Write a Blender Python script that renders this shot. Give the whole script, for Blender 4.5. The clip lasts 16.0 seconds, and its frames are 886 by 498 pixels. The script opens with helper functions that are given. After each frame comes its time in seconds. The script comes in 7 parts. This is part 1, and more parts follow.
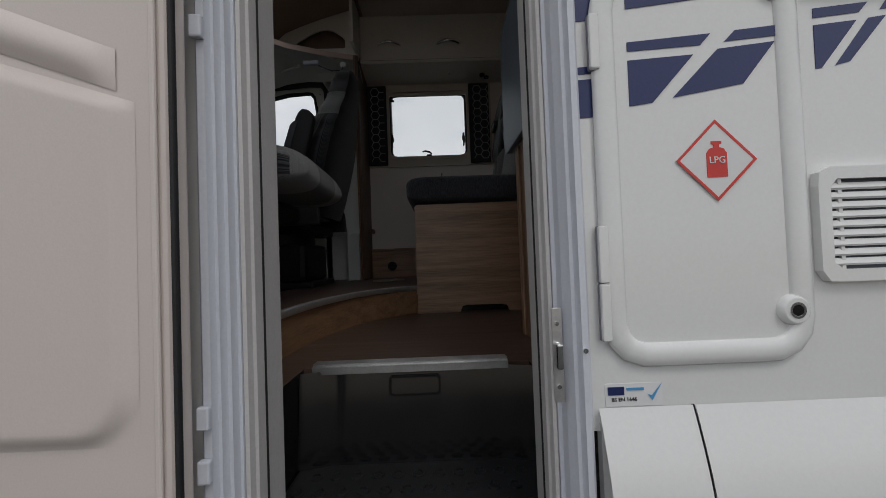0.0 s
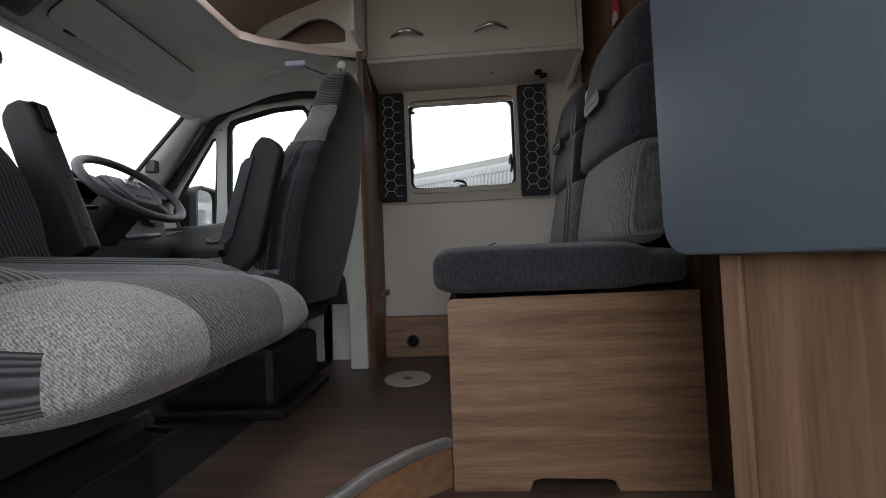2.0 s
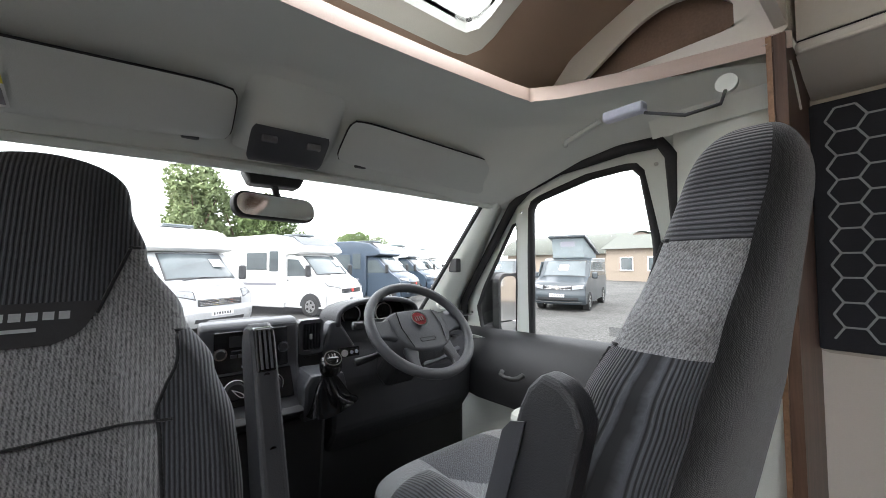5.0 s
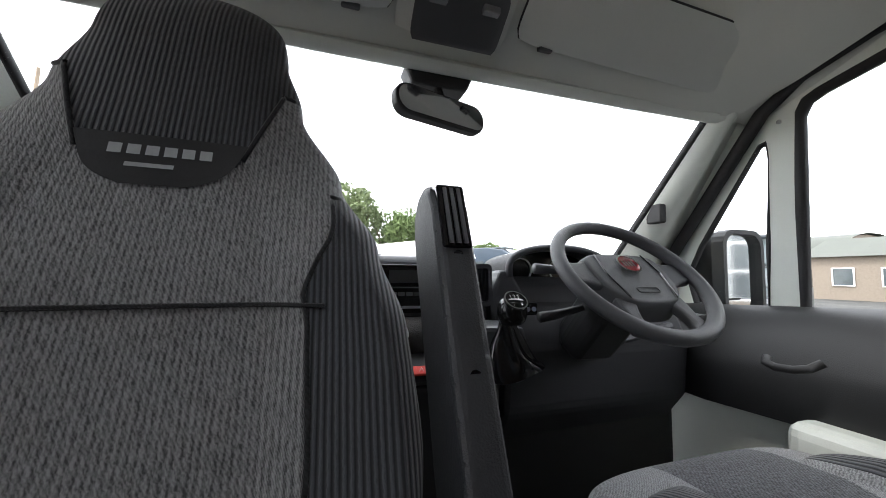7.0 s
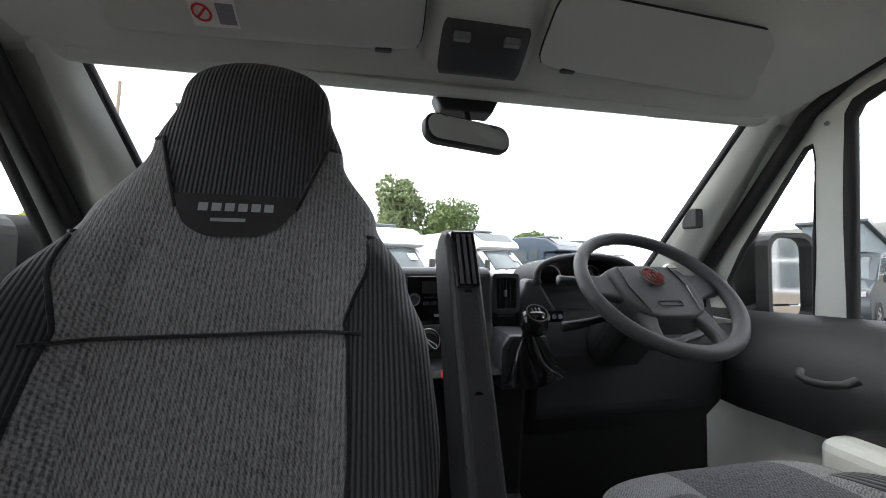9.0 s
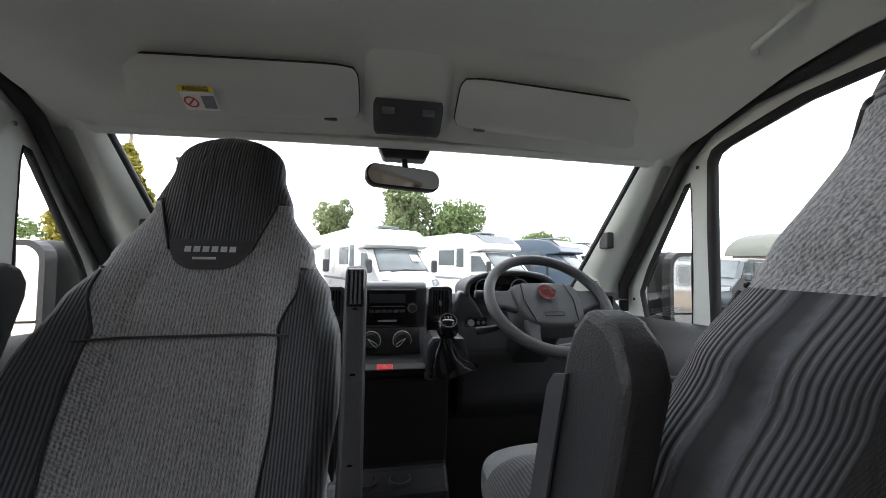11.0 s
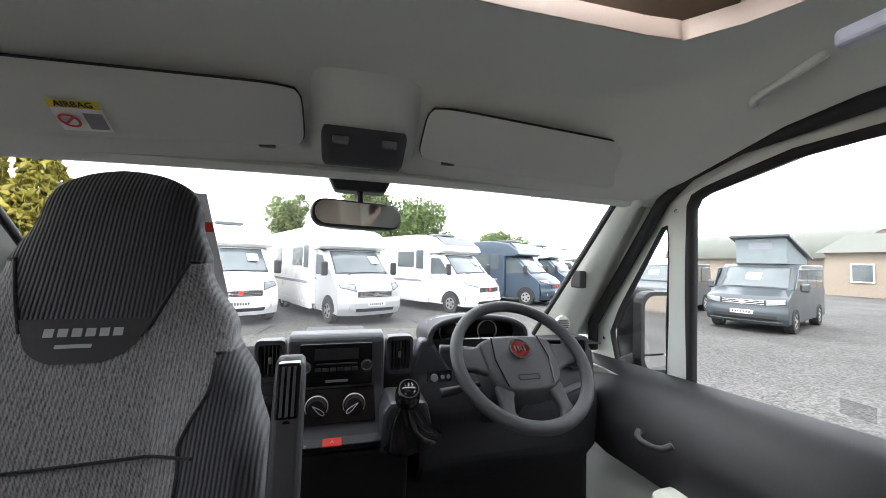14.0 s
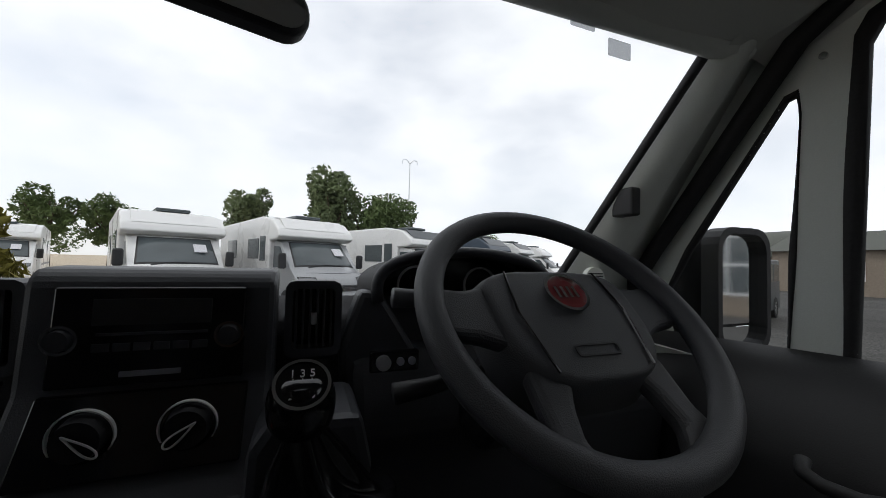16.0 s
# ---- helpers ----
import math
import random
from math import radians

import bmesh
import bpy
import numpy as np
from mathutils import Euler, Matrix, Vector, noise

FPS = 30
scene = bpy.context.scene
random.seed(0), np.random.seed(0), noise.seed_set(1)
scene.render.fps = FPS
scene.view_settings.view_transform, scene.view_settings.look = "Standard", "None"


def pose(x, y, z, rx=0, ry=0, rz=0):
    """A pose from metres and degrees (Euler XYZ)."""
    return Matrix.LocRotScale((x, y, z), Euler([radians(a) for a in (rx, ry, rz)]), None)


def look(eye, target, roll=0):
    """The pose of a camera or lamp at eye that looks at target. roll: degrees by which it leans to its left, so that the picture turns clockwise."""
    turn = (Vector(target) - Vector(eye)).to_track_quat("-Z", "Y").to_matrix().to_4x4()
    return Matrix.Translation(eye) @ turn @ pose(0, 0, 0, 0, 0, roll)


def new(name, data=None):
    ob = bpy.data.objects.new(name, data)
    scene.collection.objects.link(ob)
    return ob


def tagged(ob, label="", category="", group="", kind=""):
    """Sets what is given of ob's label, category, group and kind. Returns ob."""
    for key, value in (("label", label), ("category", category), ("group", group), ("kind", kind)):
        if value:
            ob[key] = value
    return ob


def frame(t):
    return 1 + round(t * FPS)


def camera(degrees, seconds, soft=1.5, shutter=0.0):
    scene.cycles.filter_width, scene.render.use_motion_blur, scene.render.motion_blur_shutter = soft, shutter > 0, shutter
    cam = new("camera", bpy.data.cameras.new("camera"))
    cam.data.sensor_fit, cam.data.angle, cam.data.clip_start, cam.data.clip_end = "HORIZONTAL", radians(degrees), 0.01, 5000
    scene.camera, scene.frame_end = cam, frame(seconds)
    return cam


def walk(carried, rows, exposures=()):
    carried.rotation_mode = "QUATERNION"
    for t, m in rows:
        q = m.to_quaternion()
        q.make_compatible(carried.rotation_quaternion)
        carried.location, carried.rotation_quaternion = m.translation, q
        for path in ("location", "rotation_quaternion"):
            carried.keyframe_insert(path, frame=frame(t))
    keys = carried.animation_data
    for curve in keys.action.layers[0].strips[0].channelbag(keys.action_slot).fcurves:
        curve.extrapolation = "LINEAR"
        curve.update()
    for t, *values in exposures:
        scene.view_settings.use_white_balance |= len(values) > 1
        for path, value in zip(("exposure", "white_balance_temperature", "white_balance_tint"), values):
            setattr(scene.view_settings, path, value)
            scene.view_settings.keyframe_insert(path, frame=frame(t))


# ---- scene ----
cam = camera(102.0, 16.0, soft=0.8)
# seconds, place, yaw to the left of +y, pitch, roll
ROWS = [
    (0, 0.498, -0.677, 0.273, -0.64, 1.33, -2.11),
    (0.5, 0.486, -0.582, 0.403, -0.89, 1.43, -2.41),
    (1, 0.463, -0.524, 0.481, -0.98, 1.33, -2.27),
    (1.5, 0.518, -0.311, 0.508, 1.56, 1.43, -2.21),
    (2, 0.437, 0.068, 0.646, 3.28, 1.87, -2.29),
    (2.5, 0.326, 0.279, 0.686, 8.31, 1.96, -1.92),
    (3, 0.273, 0.516, 0.869, 13.64, 2.28, -1.96),
    (3.5, 0.302, 0.598, 0.992, 17.80, 2.42, -1.77),
    (4, 0.155, 0.726, 1.086, 30.09, 2.28, -1.38),
    (4.5, 0.106, 0.721, 1.140, 39.02, 2.56, -0.78),
    (5, 0.119, 0.734, 1.189, 51.61, 2.34, -0.25),
    (5.2, 0.116, 0.762, 1.206, 60.16, 2.05, -0.06),
    (7.3, -0.240, 0.758, 0.947, 73.89, 4.64, 0.32),
    (7.5, -0.236, 0.767, 0.940, 75.58, 5.11, 0.09),
    (8, -0.206, 0.781, 0.945, 78.95, 4.26, 0.03),
    (8.5, -0.182, 0.789, 0.966, 80.30, 2.65, 0.12),
    (9, -0.137, 0.771, 1.033, 79.07, 2.24, 0.38),
    (9.5, -0.105, 0.826, 1.010, 80.17, 2.29, 0.30),
    (9.7, -0.108, 0.840, 1.004, 80.38, 2.35, 0.30),
    (11.8, 0.315, 0.965, 1.128, 80.34, 2.07, 0.97),
    (12, 0.334, 0.960, 1.116, 80.34, 1.98, 1.01),
    (12.5, 0.338, 0.973, 1.112, 80.56, 1.38, 0.95),
    (13, 0.291, 0.966, 1.147, 80.80, 1.98, 1.12),
    (13.5, 0.105, 0.945, 1.198, 80.62, 2.38, 1.05),
    (14, -0.008, 0.952, 1.233, 73.97, 2.02, 1.34),
    (14.5, -0.093, 1.009, 1.249, 71.03, 1.34, 1.07),
    (15, -0.211, 1.058, 1.209, 70.33, 1.66, 1.34),
    (15.5, -0.376, 1.089, 1.134, 69.27, 1.25, 1.09),
    (16, -0.522, 1.122, 1.038, 69.17, 2.10, 1.46),
]
EXPOSURES = [(0.0, -0.95), (0.5, -0.95), (1.0, -0.85), (1.5, -0.5), (1.9, 0.85), (2.5, 2.05), (3.0, 2.42), (4.5, 2.25), (5.2, 2.2), (7.5, 1.85), (8.5, 1.85), (9.2, 1.55), (11.8, 2.1), (13.0, 2.3), (13.6, 2.27), (14.5, 1.85), (15.0, 1.6), (15.5, 1.25), (16.0, -0.45)]
walk(cam, [(t, pose(x, y, z, 90 + pitch, 0, yaw) @ pose(0, 0, 0, 0, 0, roll)) for t, x, y, z, yaw, pitch, roll in ROWS], EXPOSURES)

# ---- world, sun ----
world = bpy.data.worlds.new("overcast_sky")
scene.world = world
world.use_nodes = True
wn, wl = world.node_tree.nodes, world.node_tree.links
wn.clear()
sky = wn.new("ShaderNodeTexSky")
sky.sky_type, sky.sun_disc = "NISHITA", False
sky.sun_elevation, sky.sun_rotation = radians(48), radians(200)
cloud_co = wn.new("ShaderNodeTexCoord")
cloud_map = wn.new("ShaderNodeMapping")
cloud_map.inputs["Scale"].default_value = (1.0, 1.0, 2.2)
clouds = wn.new("ShaderNodeTexNoise")
clouds.inputs["Scale"].default_value, clouds.inputs["Detail"].default_value, clouds.inputs["Roughness"].default_value = 2.6, 6.0, 0.55
cover = wn.new("ShaderNodeMapRange")
cover.inputs["From Min"].default_value, cover.inputs["From Max"].default_value = 0.28, 0.58
cover.inputs["To Min"].default_value, cover.inputs["To Max"].default_value = 0.62, 0.97
mixer = wn.new("ShaderNodeMix")
mixer.data_type = "RGBA"
mixer.inputs["B"].default_value = (9.6, 9.8, 10.2, 1)
bg, wout = wn.new("ShaderNodeBackground"), wn.new("ShaderNodeOutputWorld")
bg.inputs["Strength"].default_value = 0.15
wl.new(cloud_co.outputs["Generated"], cloud_map.inputs["Vector"])
wl.new(cloud_map.outputs["Vector"], clouds.inputs["Vector"])
wl.new(clouds.outputs["Fac"], cover.inputs["Value"])
wl.new(cover.outputs["Result"], mixer.inputs["Factor"])
wl.new(sky.outputs["Color"], mixer.inputs["A"])
wl.new(mixer.outputs["Result"], bg.inputs["Color"])
wl.new(bg.outputs["Background"], wout.inputs["Surface"])
sun = new("sun", bpy.data.lights.new("sun", "SUN"))
sun.data.energy, sun.data.angle, sun.data.color = 1.0, radians(15), (1.0, 0.96, 0.9)
sun.matrix_world = look((3, -6, 9), (0, 0, 0))


# ---- materials ----
def mat(name, col, rough=0.5, metal=0.0, var=0.12, scale=6.0, bump=0.05, grain=160.0, coat=0.0, stretch=(1, 1, 1), rand=0.0):
    """Principled surface with a broad and a fine variation of colour, roughness and relief."""
    m = bpy.data.materials.new(name)
    m.use_nodes = True
    n, l = m.node_tree.nodes, m.node_tree.links
    p = n["Principled BSDF"]
    p.inputs["Metallic"].default_value, p.inputs["Coat Weight"].default_value = metal, coat
    co, mp = n.new("ShaderNodeTexCoord"), n.new("ShaderNodeMapping")
    mp.inputs["Scale"].default_value = stretch
    l.new(co.outputs["Object"], mp.inputs["Vector"])
    broad, fine = n.new("ShaderNodeTexNoise"), n.new("ShaderNodeTexNoise")
    broad.inputs["Scale"].default_value, broad.inputs["Detail"].default_value = scale, 4.0
    fine.inputs["Scale"].default_value, fine.inputs["Detail"].default_value = grain, 3.0
    for t in (broad, fine):
        l.new(mp.outputs["Vector"], t.inputs["Vector"])
    both = n.new("ShaderNodeMath")
    both.operation = "MULTIPLY_ADD"
    both.inputs[1].default_value = 0.45
    l.new(fine.outputs["Fac"], both.inputs[0])
    half = n.new("ShaderNodeMath")
    half.operation = "MULTIPLY"
    half.inputs[1].default_value = 0.55
    l.new(broad.outputs["Fac"], half.inputs[0])
    l.new(half.outputs[0], both.inputs[2])
    ramp = n.new("ShaderNodeValToRGB")
    e = ramp.color_ramp.elements
    e[0].position, e[1].position = 0.32, 0.68
    e[0].color = (*[c * (1 - var) for c in col], 1)
    e[1].color = (*[min(c * (1 + var), 0.95) for c in col], 1)
    l.new(both.outputs[0], ramp.inputs["Fac"])
    colour = ramp.outputs["Color"]
    if rand:
        info, hsv, mr = n.new("ShaderNodeObjectInfo"), n.new("ShaderNodeHueSaturation"), n.new("ShaderNodeMapRange")
        mr.inputs["To Min"].default_value, mr.inputs["To Max"].default_value = 1 - rand, 1 + rand
        l.new(info.outputs["Random"], mr.inputs["Value"])
        l.new(mr.outputs["Result"], hsv.inputs["Value"])
        l.new(colour, hsv.inputs["Color"])
        colour = hsv.outputs["Color"]
    l.new(colour, p.inputs["Base Color"])
    rr = n.new("ShaderNodeMapRange")
    rr.inputs["To Min"].default_value, rr.inputs["To Max"].default_value = max(rough - 0.07, 0.02), min(rough + 0.09, 1)
    l.new(broad.outputs["Fac"], rr.inputs["Value"])
    l.new(rr.outputs["Result"], p.inputs["Roughness"])
    if bump:
        b = n.new("ShaderNodeBump")
        b.inputs["Strength"].default_value, b.inputs["Distance"].default_value = bump, 0.004
        l.new(fine.outputs["Fac"], b.inputs["Height"])
        l.new(b.outputs["Normal"], p.inputs["Normal"])
    return m


def wood(name, dark, light, axis="x", rough=0.42):
    """Laminate with long grain along one axis."""
    st = {"x": (0.7, 12, 12), "y": (12, 0.7, 12), "z": (12, 12, 0.7)}[axis]
    m = bpy.data.materials.new(name)
    m.use_nodes = True
    n, l = m.node_tree.nodes, m.node_tree.links
    p = n["Principled BSDF"]
    co, mp = n.new("ShaderNodeTexCoord"), n.new("ShaderNodeMapping")
    mp.inputs["Scale"].default_value = st
    l.new(co.outputs["Object"], mp.inputs["Vector"])
    a, f = n.new("ShaderNodeTexNoise"), n.new("ShaderNodeTexNoise")
    a.inputs["Scale"].default_value, a.inputs["Detail"].default_value, a.inputs["Distortion"].default_value = 2.4, 5.0, 0.6
    f.inputs["Scale"].default_value, f.inputs["Detail"].default_value = 16.0, 4.0
    for t in (a, f):
        l.new(mp.outputs["Vector"], t.inputs["Vector"])
    s = n.new("ShaderNodeMath")
    s.operation = "MULTIPLY_ADD"
    s.inputs[1].default_value = 0.35
    l.new(f.outputs["Fac"], s.inputs[0])
    h = n.new("ShaderNodeMath")
    h.operation = "MULTIPLY"
    h.inputs[1].default_value = 0.65
    l.new(a.outputs["Fac"], h.inputs[0])
    l.new(h.outputs[0], s.inputs[2])
    ramp = n.new("ShaderNodeValToRGB")
    e = ramp.color_ramp.elements
    e[0].position, e[1].position = 0.34, 0.66
    e[0].color, e[1].color = (*dark, 1), (*light, 1)
    l.new(s.outputs[0], ramp.inputs["Fac"])
    l.new(ramp.outputs["Color"], p.inputs["Base Color"])
    p.inputs["Roughness"].default_value = rough
    b = n.new("ShaderNodeBump")
    b.inputs["Strength"].default_value, b.inputs["Distance"].default_value = 0.12, 0.002
    l.new(f.outputs["Fac"], b.inputs["Height"])
    l.new(b.outputs["Normal"], p.inputs["Normal"])
    return m


def cloth(name, dark, light, rib=0.0, axis="x", weave=420.0, depth=0.5, coords="UV"):
    """Upholstery: ribs of the given pitch across an axis, with marled yarn; without ribs a coarse weave."""
    m = bpy.data.materials.new(name)
    m.use_nodes = True
    n, l = m.node_tree.nodes, m.node_tree.links
    p = n["Principled BSDF"]
    p.inputs["Roughness"].default_value = 0.92
    p.inputs["Sheen Weight"].default_value = 0.25
    co = n.new("ShaderNodeTexCoord")
    yarn = n.new("ShaderNodeTexNoise")
    mp = n.new("ShaderNodeMapping")
    mp.inputs["Scale"].default_value = (1, 1, 0.2) if coords == "Object" else (1, 0.2, 1) if axis == "x" else (0.2, 1, 1) if axis == "y" else (1, 1, 1)
    l.new(co.outputs[coords], mp.inputs["Vector"])
    l.new(mp.outputs["Vector"], yarn.inputs["Vector"])
    yarn.inputs["Scale"].default_value, yarn.inputs["Detail"].default_value = weave, 2.0
    height = yarn.outputs["Fac"]
    if rib:
        wave = n.new("ShaderNodeTexWave")
        wave.wave_type, wave.bands_direction = "BANDS", {"x": "X", "y": "Y", "z": "Z", "d": "DIAGONAL"}[axis]
        wave.inputs["Scale"].default_value = (0.628 if axis == "d" else 0.314) / rib
        wave.inputs["Distortion"].default_value, wave.inputs["Detail"].default_value = 0.4, 1.0
        l.new(co.outputs[coords], wave.inputs["Vector"])
        mixv = n.new("ShaderNodeMath")
        mixv.operation = "MULTIPLY"
        l.new(wave.outputs["Fac"], mixv.inputs[0])
        add = n.new("ShaderNodeMath")
        add.operation = "ADD"
        add.inputs[1].default_value = 0.45
        l.new(yarn.outputs["Fac"], add.inputs[0])
        l.new(add.outputs[0], mixv.inputs[1])
        height = mixv.outputs[0]
    broad = n.new("ShaderNodeTexNoise")
    broad.inputs["Scale"].default_value = 5.0
    l.new(co.outputs["Object"], broad.inputs["Vector"])
    tone = n.new("ShaderNodeMath")
    tone.operation = "MULTIPLY_ADD"
    tone.inputs[1].default_value = 0.22
    l.new(broad.outputs["Fac"], tone.inputs[0])
    l.new(height, tone.inputs[2])
    ramp = n.new("ShaderNodeValToRGB")
    e = ramp.color_ramp.elements
    e[0].position, e[1].position = 0.3, 0.85
    e[0].color, e[1].color = (*dark, 1), (*light, 1)
    l.new(tone.outputs[0], ramp.inputs["Fac"])
    l.new(ramp.outputs["Color"], p.inputs["Base Color"])
    b = n.new("ShaderNodeBump")
    b.inputs["Strength"].default_value, b.inputs["Distance"].default_value = depth, 0.003
    l.new(height, b.inputs["Height"])
    l.new(b.outputs["Normal"], p.inputs["Normal"])
    return m


def marl(name, dark, light, across=300.0, along=22.0, depth=0.5, coords="Object", stitch=0.0036, wale=0.0):
    """Marled knit: uneven lengthwise streaks of light and dark yarn with small slanting stitches."""
    m = bpy.data.materials.new(name)
    m.use_nodes = True
    n, l = m.node_tree.nodes, m.node_tree.links
    p = n["Principled BSDF"]
    p.inputs["Roughness"].default_value = 0.93
    p.inputs["Sheen Weight"].default_value = 0.2
    co, mp, mq = n.new("ShaderNodeTexCoord"), n.new("ShaderNodeMapping"), n.new("ShaderNodeMapping")
    mp.inputs["Scale"].default_value = (across, across, along)
    mq.inputs["Scale"].default_value = (across * 1.6, across * 1.6, across * 0.8)
    streak, yarn, wave, broad = n.new("ShaderNodeTexNoise"), n.new("ShaderNodeTexNoise"), n.new("ShaderNodeTexWave"), n.new("ShaderNodeTexNoise")
    for node, mapping in ((streak, mp), (yarn, mq)):
        l.new(co.outputs[coords], mapping.inputs["Vector"])
        l.new(mapping.outputs["Vector"], node.inputs["Vector"])
        node.inputs["Scale"].default_value, node.inputs["Detail"].default_value = 1.0, 2.0
    wave.bands_direction = "DIAGONAL"
    wave.inputs["Scale"].default_value, wave.inputs["Distortion"].default_value, wave.inputs["Detail"].default_value = 0.628 / stitch, 5.0, 2.0
    wave.inputs["Detail Scale"].default_value = 1.4
    l.new(co.outputs[coords], wave.inputs["Vector"])
    broad.inputs["Scale"].default_value = 4.0
    l.new(co.outputs["Object"], broad.inputs["Vector"])
    parts_ = [(streak, 0.65), (yarn, 0.35), (wave, 0.22), (broad, 0.2)]
    if wale:
        wales = n.new("ShaderNodeTexWave")
        wales.bands_direction = "Y"
        wales.inputs["Scale"].default_value, wales.inputs["Distortion"].default_value, wales.inputs["Detail"].default_value = 0.314 / wale, 0.8, 2.0
        l.new(co.outputs[coords], wales.inputs["Vector"])
        parts_ = [(streak, 0.58), (yarn, 0.38), (wave, 0.16), (broad, 0.14), (wales, 0.2)]
    total = None
    for node, weight in parts_:
        k = n.new("ShaderNodeMath")
        k.operation = "MULTIPLY_ADD"
        k.inputs[1].default_value, k.inputs[2].default_value = weight, 0.0
        l.new(node.outputs["Fac"], k.inputs[0])
        if total:
            l.new(total, k.inputs[2])
        total = k.outputs[0]
    ramp = n.new("ShaderNodeValToRGB")
    e = ramp.color_ramp.elements
    e[0].position, e[1].position = 0.5, 0.92
    e[0].color, e[1].color = (*dark, 1), (*light, 1)
    l.new(total, ramp.inputs["Fac"])
    l.new(ramp.outputs["Color"], p.inputs["Base Color"])
    b = n.new("ShaderNodeBump")
    b.inputs["Strength"].default_value, b.inputs["Distance"].default_value = depth, 0.003
    l.new(total, b.inputs["Height"])
    l.new(b.outputs["Normal"], p.inputs["Normal"])
    return m


def glass(name, tint=(1, 1, 1), haze=0.0, gloss=0.1):
    """A thin clear pane: it lets light straight through and mirrors a little."""
    m = bpy.data.materials.new(name)
    m.use_nodes = True
    n, l = m.node_tree.nodes, m.node_tree.links
    n.remove(n["Principled BSDF"])
    t, g, mx = n.new("ShaderNodeBsdfTransparent"), n.new("ShaderNodeBsdfGlossy"), n.new("ShaderNodeMixShader")
    t.inputs["Color"].default_value = (*tint, 1)
    g.inputs["Roughness"].default_value = 0.02 + haze
    fr = n.new("ShaderNodeFresnel")
    fr.inputs["IOR"].default_value = 1.3
    sc = n.new("ShaderNodeMath")
    sc.operation = "MULTIPLY"
    sc.inputs[1].default_value = gloss * 5
    l.new(fr.outputs[0], sc.inputs[0])
    l.new(sc.outputs[0], mx.inputs["Fac"])
    l.new(t.outputs[0], mx.inputs[1])
    l.new(g.outputs[0], mx.inputs[2])
    l.new(mx.outputs[0], n["Material Output"].inputs["Surface"])
    return m


